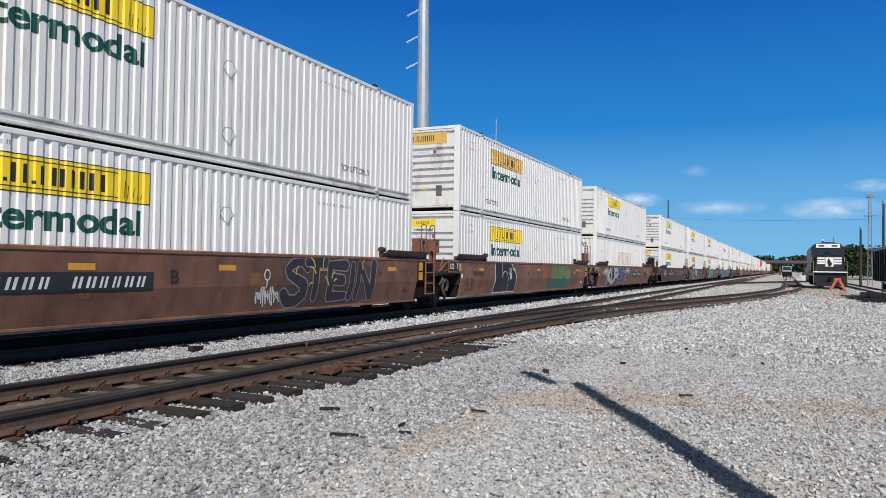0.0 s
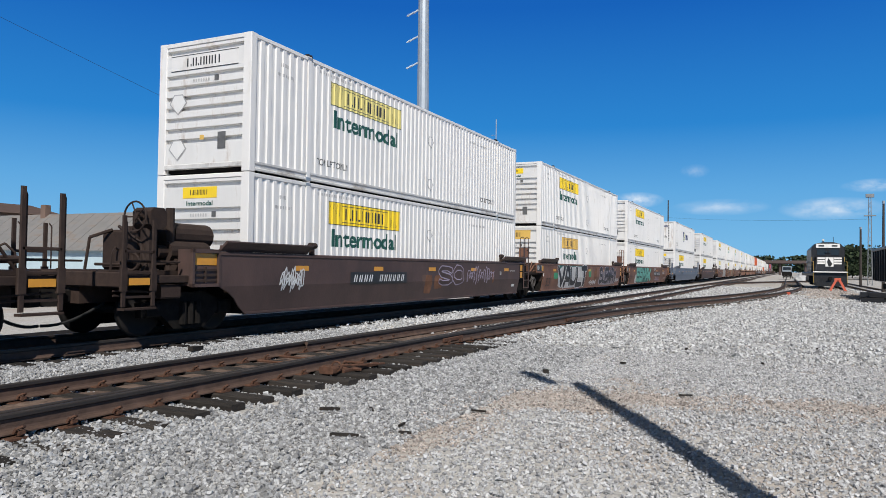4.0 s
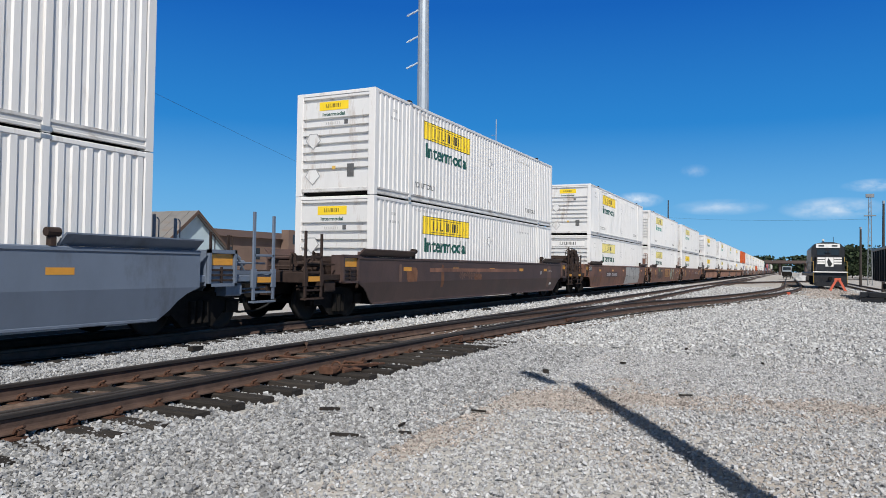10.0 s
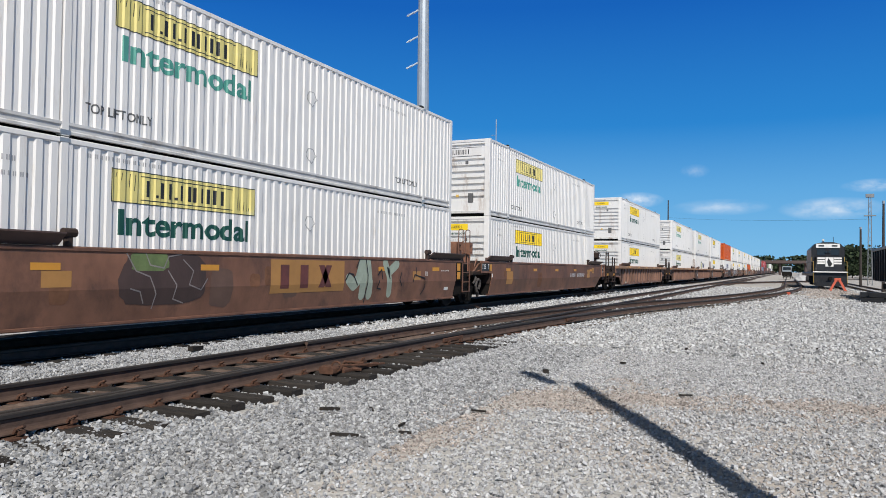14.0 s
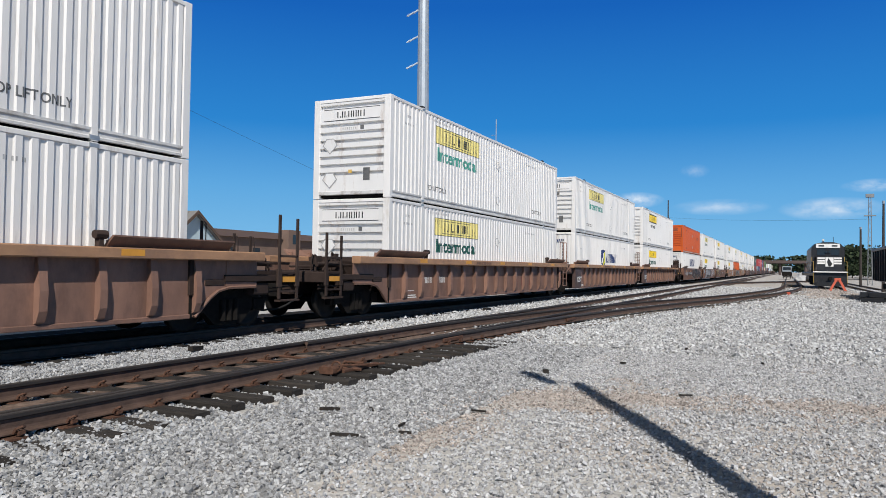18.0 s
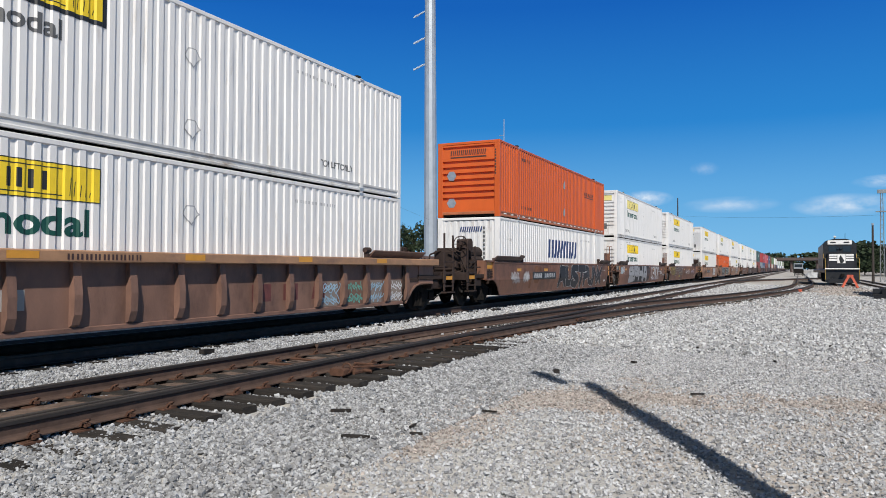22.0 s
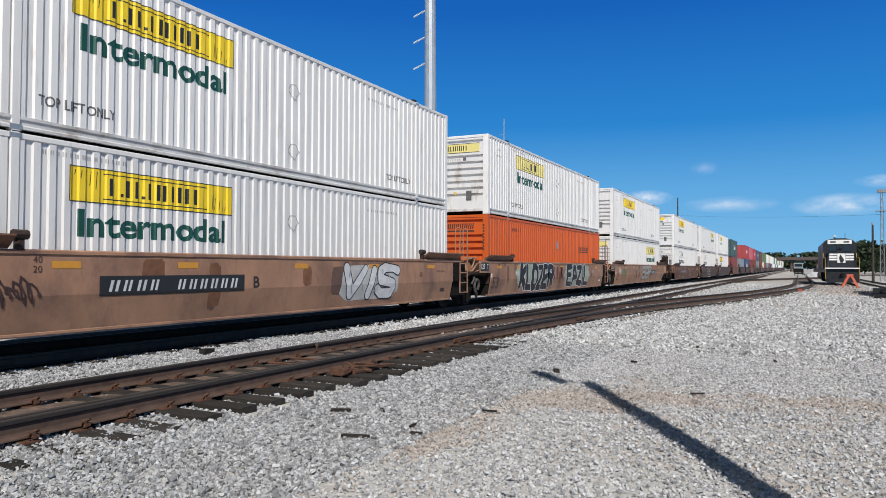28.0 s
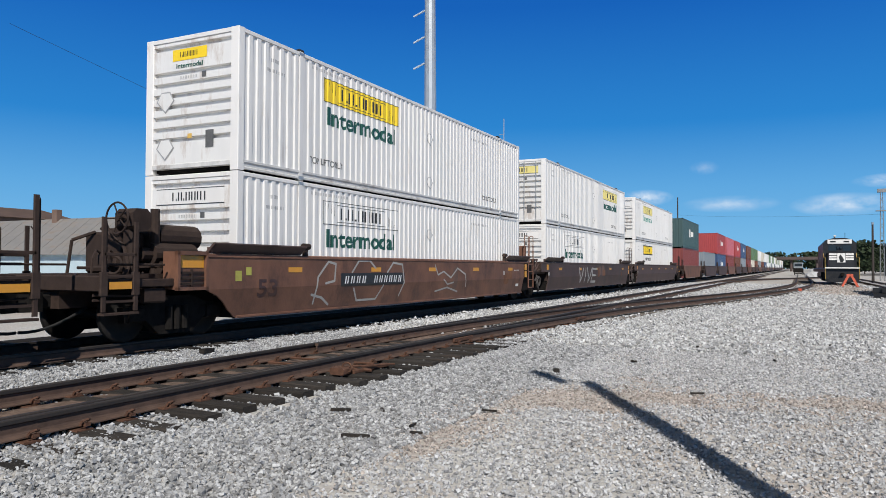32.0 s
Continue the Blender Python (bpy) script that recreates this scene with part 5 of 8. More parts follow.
    if end in ("bars", "plate", "wide"):
        part("end_code", end_plate(marks(-0.3, 0.2, 1.98, 2.05, 7, 12, gap=0.5), "end_code", M_FAINT_INK, ("endc",)), None, c, at=(-HALF + 0.010, 0, 0))
        part("end_sticker", end_plate([(0.3, 0.42, 1.97, 2.09)], "end_sticker", M_GREY_INK, ("endc2",)), None, c, at=(-HALF + 0.010, 0, 0))
        part("end_sticker", end_plate([(0.42, 0.64, 0.5, 0.86)], "end_sticker", M_GREY_INK, ("endc3",)), None, c, "grey data sticker", at=(-HALF + 0.010, 0, 0))
        part("end_sticker", end_plate([(-0.08, 0.04, 0.72, 0.82)], "end_sticker", M_AGED_YELLOW, ("endc4",)), None, c, at=(-HALF + 0.010, 0, 0))
        for nm, zc in (("endp1", 1.55), ("endp2", 0.55)):
            part("placard_holder", end_plate(polygon([(-0.72 + p, zc + q) for p, q in dia]), "placard_holder", M_FAINT_INK, (nm,)), None, c, at=(-HALF + 0.010, 0, 0))
            part("placard_face", end_plate(polygon([(-0.72 + p * 0.86, zc + q * 0.86) for p, q in dia]), "placard_face", M_WHITE_END, (nm + "f",)), None, c, at=(-HALF + 0.006, 0, 0))


def blue_marks(c, style):
    """Dark-blue slanted bars for the carrier's name, with or without the shield."""
    if style == "shield":
        x = -HALF + 5.85
        part("shield", shared(("shield1",), lambda: draped(*polygon([(0.05, 1.05), (0.6, 1.12), (1.2, 1.05), (1.2, 0.55), (1.02, 0.2), (0.6, -0.05), (0.2, 0.25), (0.05, 0.6)]), x, 1.05, M_NAVY, "shield")), None, c, "navy and lime shield")
        part("shield_stripe", shared(("shield2",), lambda: draped(*polygon([(0.75, 0.9), (1.1, 1.0), (1.1, 0.55), (0.95, 0.25), (0.6, 0.05), (0.72, 0.4)]), x, 1.05, M_LIME, "shield_stripe", lift=0.008)), None, c)
        part("shield_stripe", shared(("shield3",), lambda: draped(*polygon([(0.2, 0.35), (0.6, 0.75), (0.75, 0.95), (0.72, 0.6), (0.5, 0.35), (0.35, 0.1)]), x, 1.05, M_WHITE, "shield_stripe", lift=0.008)), None, c)
        part("name_mark", shared(("swift1",), lambda: draped(*rects(slant_name(2.75, 0.55)), x + 1.4, 1.38, M_NAVY, "name_mark")), None, c, "slanted navy name bars")
    elif style == "plain":
        part("name_mark", shared(("swift2",), lambda: draped(*rects(slant_name(4.45, 0.82)), -HALF + 5.85, 1.45, M_NAVY, "name_mark")), None, c, "slanted navy name bars")
    else:
        part("name_mark", shared(("swift3",), lambda: draped(*rects(slant_name(4.4, 0.85)), -HALF + 5.76, 1.3, M_PALE_INK, "name_mark")), None, c, "faded pale name bars")
    part("stencil", shared(("swcodes",), lambda: draped(*rects(marks(-7.0, -6.7, 2.02, 2.12, 3, 21, gap=0.45) + marks(3.2, 5.0, 2.34, 2.43, 11, 22, gap=0.45)), 0, 0, M_FAINT_INK, "stencil")), None, c)
    if style == "shield":
        part("stencil", shared(("53ft",), lambda: draped(*words("53ft", 0.85, 0.3), -HALF + 0.95, 0.55, M_GREY_INK, "stencil")), None, c)
        part("end_word", end_plate(words("53ft", 0.6, 0.28), "end_word", M_GREY_INK, ("53end",)), None, c, at=(-HALF + 0.02, 0.1, 1.25))
    part("end_mark", end_plate([(-0.35 + a, -0.35 + b, z0 + 2.35, z1 + 2.35, d) for a, b, z0, z1, d in slant_name(0.9, 0.2)], "end_mark", M_NAVY, ("swend",)), None, c, at=(-HALF + 0.018, 0, 0))
    part("end_code", end_plate([(0.62, 0.7, 1.0 + 0.16 * k, 1.1 + 0.16 * k) for k in range(10)] + [(-0.22, -0.14, 1.85, 2.2)], "end_code", M_GREY_INK, ("swend2",)), None, c, at=(-HALF + 0.018, 0, 0))


def slant_name(w, h):
    """Plain slanted bars in the rhythm and size of the name's letters."""
    d = h * 0.22
    out, x = [], 0.0
    for f, bars in ((0.17, 2), (0.27, 3), (0.07, 1), (0.16, 2), (0.18, 2)):
        t = 0.062
        for b in range(bars):
            a = x + (0.5 * (f - t) if bars == 1 else (f - t) * b / (bars - 1))
            out.append((a * w, (a + t) * w, 0.0, h, d))
        x += f + 0.0375
    return out


def orange_marks(c):
    dia = [(0.0, 0.26), (-0.18, 0.0), (-0.1, -0.16), (0.1, -0.16), (0.18, 0.0)]
    for z in (0.7, 2.0):
        part("placard_holder", shared(("schside", z), lambda: draped(*polygon(dia), 0.3, z, M_SILVER, "placard_holder", lift=0.012)), None, c)
    part("name_mark", shared(("sch1",), lambda: draped(*rects(marks(0, 1.7, 0.09, 0.28, 9, 31, lean=0.03, gap=0.16) + [(0.0, 1.7, 0.0, 0.05)]), HALF - 4.15, 1.75, M_BROWN_INK, "name_mark")), None, c, "dark brown name bars")
    part("stencil", shared(("sch2",), lambda: draped(*rects(marks(-5.7, -4.4, 0.45, 0.57, 9, 32) + marks(-5.6, -4.5, 2.4, 2.52, 7, 33)), 0, 0, M_BROWN_INK, "stencil")), None, c)
    part("end_mark", end_plate(marks(-0.75, 0.75, 2.38, 2.58, 9, 34, lean=0.03, gap=0.16) + [(-0.75, 0.75, 2.28, 2.33)], "end_mark", M_BROWN_INK, ("schend",)), None, c, at=(-HALF + 0.012, 0, 0))
    part("end_code", end_plate([(1.1, 1.16, 1.6 + 0.11 * k, 1.67 + 0.11 * k) for k in range(9)], "end_code", M_BROWN_INK, ("schend2",)), None, c, at=(-HALF - 0.004, 0, 0))
    part("reflector_strip", shared(("schrefl",), lambda: draped(*rects([(-7.6 + 0.68 * k, -7.3 + 0.68 * k, 0, 0.05) for k in range(23)]), 0, 0.11, M_STENCIL, "reflector_strip", lift=0.02)), None, c)
    for y, z in ((-0.7, 1.6), (-0.7, 0.55)):
        part("placard_holder", end_plate(polygon([(y + 0.2 * math.cos(k * math.pi / 3), z + 0.2 * math.sin(k * math.pi / 3)) for k in range(6)]), "placard_holder", M_SILVER, ("schpl", z)), None, c, at=(-HALF + 0.012, 0, 0))


MADE = {}
LABELS = {
    "hf": "white corrugated 53-foot container with yellow name panel and green lettering",
    "hw": "weathered white container with browned yellow name panels on side and end",
    "hp": "white corrugated container with yellow name panel and white end plate",
    "hq": "white corrugated container with pale yellow name panels on side and end",
    "hx": "weathered white container with sun-faded yellow panel and pale green word",
    "hb": "clean white container with black-bordered yellow name panel",
    "hn": "white container with narrow browned yellow name panels on side and end",
    "ho": "white corrugated container with white outlined name panel",
    "hd": "white container, door end forward, name panel near its far end",
    "sf": "white corrugated container with navy name bars and shield",
    "sp": "white corrugated container with large navy slanted name bars",
    "sx": "plain white corrugated container with faded pale name bars",
    "or": "orange corrugated 53-foot container with dark brown name bars",
}


def container(kind, s, z):
    if kind in MADE:
        c = copy_thing(MADE[kind], Matrix())
    else:
        c = thing("freight_container", LABELS[kind], "container", "containers on the train")
        MADE[kind] = c
        paint = "orange" if kind == "or" else "white"
        end = "upright" if kind[0] == "s" else "doors" if kind == "hd" else "across"
        container_body(c, paint, end)
        if kind == "hf":
            hauler_marks(c, "fresh", "bars")
        elif kind == "hw":
            hauler_marks(c, "aged", "wide")
        elif kind == "hp":
            hauler_marks(c, "pale", "plate")
        elif kind == "hq":
            hauler_marks(c, "pale", "plate", tinted=True)
        elif kind == "hx":
            hauler_marks(c, "faded", "plate")
        elif kind == "hb":
            hauler_marks(c, "bordered", "bars")
        elif kind == "ho":
            hauler_marks(c, "outline", "plate")
        elif kind == "hn":
            hauler_marks(c, "aged", "wide", narrow=True)
        elif kind == "hd":
            hauler_marks(c, "pale", "plate", flip=True, tinted=True)
        elif kind == "sf":
            blue_marks(c, "shield")
        elif kind == "sp":
            blue_marks(c, "plain")
        elif kind == "sx":
            blue_marks(c, "faded")
        else:
            orange_marks(c)
    return ride(c, s + HALF, z)
# ---- well cars ----
# heights here are above the rail
AXLES = {"front": [], "rear": []}


def wheelset_mesh():
    sh = Shape()
    for sgn in (-1, 1):
        y = sgn * 0.72
        sh.lathe([(y - 0.07, 0.0), (y - 0.07, 0.12), (y - 0.045, 0.13), (y - 0.05, 0.36), (y - 0.068, 0.40), (y - 0.068, 0.478), (y + 0.05 * sgn, 0.482), (y + 0.068, 0.45), (y + 0.068, 0.40), (y + 0.02, 0.36), (y + 0.045, 0.15), (y + 0.08, 0.1), (y + 0.08, 0.0)], (0, 0, 0), "y", 22)
    sh.tube((0, -1.0, 0), (0, 1.0, 0), 0.085, 10)
    # cap screws at the axle ends, seen turning
    for sgn in (-1, 1):
        for k in range(3):
            a = 2 * math.pi * k / 3
            sh.tube((0.05 * math.cos(a), sgn * 1.0, 0.05 * math.sin(a)), (0.05 * math.cos(a), sgn * 1.03, 0.05 * math.sin(a)), 0.018, 6)
    return sh.mesh("wheelset", M_WHEEL, True)


def side_frame(sgn):
    y0, y1 = sorted((sgn * 0.93, sgn * 1.09))
    sh = Shape()
    outline = [(0.36, -1.12), (0.40, -0.7), (0.12, -0.38), (0.12, 0.38), (0.40, 0.7), (0.36, 1.12), (0.62, 1.15), (0.66, 0.72), (0.80, 0.4), (0.80, -0.4), (0.66, -0.72), (0.62, -1.15)]
    sh.prism([(z, x) for z, x in outline], "y", y0, y1)
    for x in (-0.18, 0.0, 0.18):
        sh.tube((x, sgn * 1.1, 0.2), (x, sgn * 1.1, 0.62), 0.075, 8)
    for x in (-0.89, 0.89):
        sh.box(x - 0.16, x + 0.16, *sorted((sgn * 0.9, sgn * 1.13)), 0.36, 0.62, 0.03)
    return sh.mesh("side_frame", M_TRUCK)


def truck(car, x):
    t = part("truck", shared(("bolster",), lambda: Shape().box(-0.2, 0.2, -1.0, 1.0, 0.45, 0.72, 0.04).tube((0, 0, 0.7), (0, 0, 0.86), 0.3, 16).mesh("truck", M_TRUCK)), None, car, at=(x, 0, 0))
    for sgn in (-1, 1):
        part("side_frame", shared(("sideframe", sgn), lambda: side_frame(sgn)), None, t)
    for nm, ax in (("front", -0.89), ("rear", 0.89)):
        w = part("wheelset", shared(("wheelset",), wheelset_mesh), None, t, at=(ax, 0, 0.482))
        AXLES[nm].append(w)
    return t


KNEE, SLOPE = 0.90, 0.2        # the smooth sides lean in below the knee


def end_outline(kind, e):
    """Lower and upper outline of a side sheet towards one end, from the well outwards: (x, height)."""
    if kind == "coupled":
        return [(8.2, 0.34), (8.42, 0.5), (8.58, 0.66), (8.78, 0.79), (9.0, 0.87)], [(9.06, KNEE), (9.06, 1.56)]
    if e > 0:
        return [(8.1, 0.34), (8.1, 0.87)], [(8.14, KNEE), (8.14, 1.2), (8.14, 1.56)]
    return [(8.18, 0.34), (8.18, 0.6), (8.18, 0.87)], [(8.18, KNEE), (8.18, 1.13), (9.16, 1.15), (9.16, 1.56)]


def side_sheet(sgn, ribbed, ends):
    y = sgn * (1.345 if ribbed else 1.47)
    (low0, up0), (low1, up1) = [end_outline(k, e) for k, e in zip(ends, (-1, 1))]
    sh = Shape()
    if ribbed:
        out = low1 + up1[-3:] + [(-a, b) for a, b in (low0 + up0[-3:])[::-1]]
        return sh.prism([(b, a) for a, b in out], "y", *sorted((y, y - sgn * 0.03)))
    up = up1 + [(-a, b) for a, b in up0[::-1]]
    sh.prism([(b, a) for a, b in up], "y", *sorted((y, y - sgn * 0.03)))
    low = low1 + [(up1[0][0], KNEE), (-up0[0][0], KNEE)] + [(-a, b) for a, b in low0[::-1]]
    verts = [(a, y - sgn * SLOPE * (KNEE - b), b) for a, b in low]
    n = len(verts)
    verts += [(a, b - sgn * 0.03, c) for a, b, c in verts]
    return sh.add(verts, [tuple(range(n)), tuple(range(n, 2 * n))[::-1]] + [(i, n + i, n + (i + 1) % n, (i + 1) % n) for i in range(n)])


def hood(sgn, e, kind):
    """The flared guide plate on the top chord at a well's end."""
    x0, x1 = sorted((e * 6.2, e * (9.0 if kind == "coupled" else 8.62)))
    sh = Shape().prism([(sgn * 1.38, 1.578), (sgn * 1.42, 1.578), (sgn * 1.61, 1.755), (sgn * 1.61, 1.78), (sgn * 1.58, 1.78), (sgn * 1.38, 1.61)], "x", x0, x1)
    for k in range(4):
        x = x0 + 0.06 + (x1 - x0 - 0.18) * k / 3
        sh.box(x, x + 0.06, *sorted((sgn * 1.36, sgn * 1.45)), 1.58, 1.7)
    return sh


def end_box(e, lo, hi):
    """The boxed corner of a coupled end: a frame round a sunken face."""
    x0, x1 = sorted((e * lo, e * hi))
    sh = Shape().box(x0, x1, -1.42, -1.12, 0.92, 1.6)
    for a, b, c, d in ((x0, x1, 1.54, 1.61), (x0, x1, 0.9, 0.96), (x0, x0 + 0.06, 0.9, 1.61), (x1 - 0.06, x1, 0.9, 1.61)):
        sh.box(a, b, -1.485, -1.41, c, d)
    return sh


def end_grille(e, lo, hi):
    x0, x1 = sorted((e * lo, e * hi))
    sh = Shape()
    for k in range(3):
        sh.box(x0 + 0.08, x1 - 0.08, -1.45, -1.42, 1.0 + 0.1 * k, 1.04 + 0.1 * k)
    return sh.box((x0 + x1) / 2 - 0.02, (x0 + x1) / 2 + 0.02, -1.455, -1.42, 0.97, 1.28)


def ladder(sgn, x, z0=0.5, z1=2.62):
    sh = Shape()
    y = sgn * 1.46
    for dx in (-0.29, 0.29):
        sh.box(x + dx - 0.03, x + dx + 0.03, y - 0.015, y + 0.015, z0, z1 - 0.4, 0.005)
        sh.pipe([(x + dx, y, z1 - 0.45), (x + dx, y, z1 - 0.03), (x + dx, y - sgn * 0.05, z1), (x + dx, y - sgn * 0.12, z1), (x + dx, y - sgn * 0.16, z1 - 0.05), (x + dx, y - sgn * 0.16, 1.4)], 0.016, 6)
    for z in (z0 + 0.02, 0.84, 1.16, 1.46):
        sh.tube((x - 0.29, y, z), (x + 0.29, y, z), 0.018, 6)
    return sh


def grab_post(sgn, x, z1=2.15):
    """Pair of flat uprights, each with a thin rail behind it, over a hung step."""
    sh = Shape()
    y = sgn * 1.42
    for dx in (-0.31, 0.31):
        a = x + dx
        sh.box(a - 0.04, a + 0.04, y - 0.02, y + 0.02, 0.6, z1 - 0.05 * (dx > 0), 0.008)
        sh.box(a - 0.07, a + 0.07, y - 0.03, y + 0.03, 0.86, 1.24, 0.012)
        sh.pipe([(a + 0.09, y - sgn * 0.05, 1.2), (a + 0.09, y - sgn * 0.05, z1 - 0.12), (a + 0.05, y - sgn * 0.03, z1 - 0.06)], 0.014, 5)
    for k in (1.14, 1.5):
        sh.box(x - 0.31, x + 0.31, y - 0.02, y + 0.02, k, k + 0.05, 0.006)
    sh.box(x - 0.34, x + 0.34, y - 0.06, y + 0.1, 0.54, 0.58, 0.006)
    sh.box(x - 0.3, x + 0.3, y - 0.012, y + 0.012, 0.74, 0.78)
    return sh


def deck(e, kind):
    """Platform beyond the well's end, over the truck."""
    sh = Shape()
    x0, x1 = (8.1, 9.66) if kind == "joint" else (8.1, 11.2)
    hw = 1.30 if kind == "joint" else 0.98
    sh.prism([(-hw, 1.06), (hw, 1.06), (hw + 0.04, 1.12), (hw + 0.04, 1.2), (-hw - 0.04, 1.2), (-hw - 0.04, 1.12)], "x", *sorted((e * x0, e * x1)))
    sh.box(*sorted((e * 8.1, e * x1)), -0.32, 0.32, 0.62, 1.06)
    sh.box(*sorted((e * 8.06, e * 8.2)), -1.4, 1.4, 0.75, 1.58)
    if kind == "coupled":
        sh.box(*sorted((e * 11.16, e * 11.3)), -1.4, 1.4, 0.92, 1.18, 0.02)
        for sgn in (-1, 1):
            # running board frame, brackets and stiffeners along each side
            sh.box(*sorted((e * 9.0, e * 11.2)), *sorted((sgn * 1.3, sgn * 1.39)), 0.98, 1.12, 0.015)
            sh.box(*sorted((e * 8.5, e * 9.0)), *sorted((sgn * 1.0, sgn * 1.36)), 0.9, 1.05, 0.03)
            for x in (9.35, 9.8, 10.25, 10.7, 11.0):
                sh.box(*sorted((e * x, e * (x + 0.06))), *sorted((sgn * 0.95, sgn * 1.36)), 1.0, 1.1)
            sh.tube((e * 9.9, sgn * 1.3, 1.36), (e * 11.1, sgn * 1.3, 1.36), 0.022, 6)
            sh.box(*sorted((e * 9.9, e * 10.35)), *sorted((sgn * 1.05, sgn * 1.34)), 0.7, 0.95, 0.03)
    return sh


def brake_gear(e, kind, boxed=False):
    sh = Shape()
    if kind == "joint":
        # hollow box on a stand over the joint, pipes behind it
        if boxed:
            for a, b, c, d in ((9.12, 9.21, 1.8, 2.22), (9.36, 9.45, 1.8, 2.22), (9.212, 9.358, 2.12, 2.215), (9.212, 9.358, 1.803, 1.9)):
                sh.box(*sorted((e * a, e * b)), -1.1, -0.75, c, d, 0.012)
            sh.box(*sorted((e * 9.2, e * 9.38)), -1.02, -0.83, 1.18, 1.81, 0.02)
        else:
            sh.box(*sorted((e * 8.7, e * 9.15)), -1.15, -0.8, 1.62, 1.7, 0.02)
            sh.box(*sorted((e * 8.8, e * 8.88)), -1.05, -0.9, 1.3, 1.63, 0.01)
        sh.pipe([(e * 9.0, -1.2, 1.62), (e * 9.2, -1.26, 1.56), (e * 9.3, -1.24, 1.36), (e * 9.25, -1.2, 1.18)], 0.022)
        sh.box(*sorted((e * 8.8, e * 9.2)), -1.0, 0.6, 1.2, 1.5, 0.03)
        sh.tube((e * 9.2, -0.4, 1.35), (e * 9.2, 1.0, 1.35), 0.1, 10)
        sh.pipe([(e * 8.75, -1.3, 1.5), (e * 9.1, -1.32, 1.46), (e * 9.4, -1.28, 1.22), (e * 9.6, -1.1, 1.05)], 0.03)
        sh.pipe([(e * 8.6, -1.36, 1.3), (e * 9.0, -1.3, 1.22), (e * 9.5, -1.0, 1.0)], 0.025)
    elif kind == "light":
        if e > 0 and boxed:
            for a, b, c, d in ((8.8, 8.92, 1.453, 2.15), (9.26, 9.38, 1.453, 2.15), (8.922, 9.258, 2.03, 2.145), (8.922, 9.258, 1.453, 1.58)):
                sh.box(a, b, -1.1, -0.7, c, d, 0.015)
        sh.box(*sorted((e * 9.1, e * 9.9)), -0.9, 0.4, 1.2, 1.45, 0.03)
        sh.tube((e * 10.0, -0.9, 1.36), (e * 10.9, -0.9, 1.36), 0.06, 8)
        sh.pipe([(e * 8.8, -1.05, 1.3), (e * 9.8, -1.05, 1.34), (e * 10.3, -0.7, 1.3), (e * 10.4, 0.3, 1.3)], 0.028)
        sh.pipe([(e * 9.9, -1.1, 1.15), (e * 10.2, -1.1, 1.5), (e * 10.5, -1.05, 1.55), (e * 10.8, -1.0, 1.2)], 0.025)
    else:
        sh.tube((e * 8.75, -0.75, 1.55), (e * 9.75, -0.75, 1.55), 0.21, 14)
        sh.tube((e * 9.75, -0.75, 1.55), (e * 9.95, -0.75, 1.55), 0.12, 10)
        sh.box(*sorted((e * 8.85, e * 9.65)), -0.98, -0.5, 1.2, 1.42, 0.03)
        sh.tube((e * 8.5, -0.55, 1.88), (e * 9.5, -0.55, 1.88), 0.24, 14)
        sh.tube((e * 9.62, -0.75, 1.2), (e * 9.62, -0.75, 2.38), 0.085, 10)
        sh.box(*sorted((e * 9.7, e * 10.2)), -0.55, 0.35, 1.2, 1.95, 0.05)
        sh.box(*sorted((e * 9.62, e * 9.7)), -0.7, 0.5, 1.3, 2.05, 0.02)
        sh.pipe([(e * 10.4, -0.3, 2.0), (e * 10.3, -0.75, 1.7), (e * 10.35, -0.95, 1.3), (e * 10.5, -0.9, 1.1)], 0.03)
        sh.pipe([(e * 10.2, 0.1, 1.95), (e * 10.45, 0.4, 1.8), (e * 10.5, 0.45, 1.2)], 0.03)
        sh.ring((e * 10.5, -0.75, 1.35), (1, 0.3, 0), 0.15, 0.03, 14, 5)
        sh.pipe([(e * 8.8, -1.05, 1.3), (e * 9.8, -1.05, 1.34), (e * 10.3, -0.7, 1.3), (e * 10.4, 0.3, 1.3)], 0.028)
        sh.pipe([(e * 8.9, -0.2, 1.4), (e * 10.0, -0.25, 1.5), (e * 10.4, -0.5, 1.3)], 0.025)
    return sh


def brake_hose():
    """Looped pipe before the joint truck, drawing the sunlit edges of its side frame."""
    sh = Shape()
    sh.pipe([(-9.02, -1.3, 0.56), (-8.97, -1.33, 0.72), (-9.02, -1.34, 0.86), (-9.16, -1.34, 0.92), (-9.3, -1.33, 0.84), (-9.36, -1.33, 0.66), (-9.28, -1.34, 0.5), (-9.16, -1.33, 0.42), (-9.1, -1.28, 0.3)], 0.05, 8)
    return sh.pipe([(-9.2, -1.2, 1.06), (-9.28, -1.3, 0.96), (-9.42, -1.33, 0.88), (-9.54, -1.3, 0.76)], 0.04, 8)


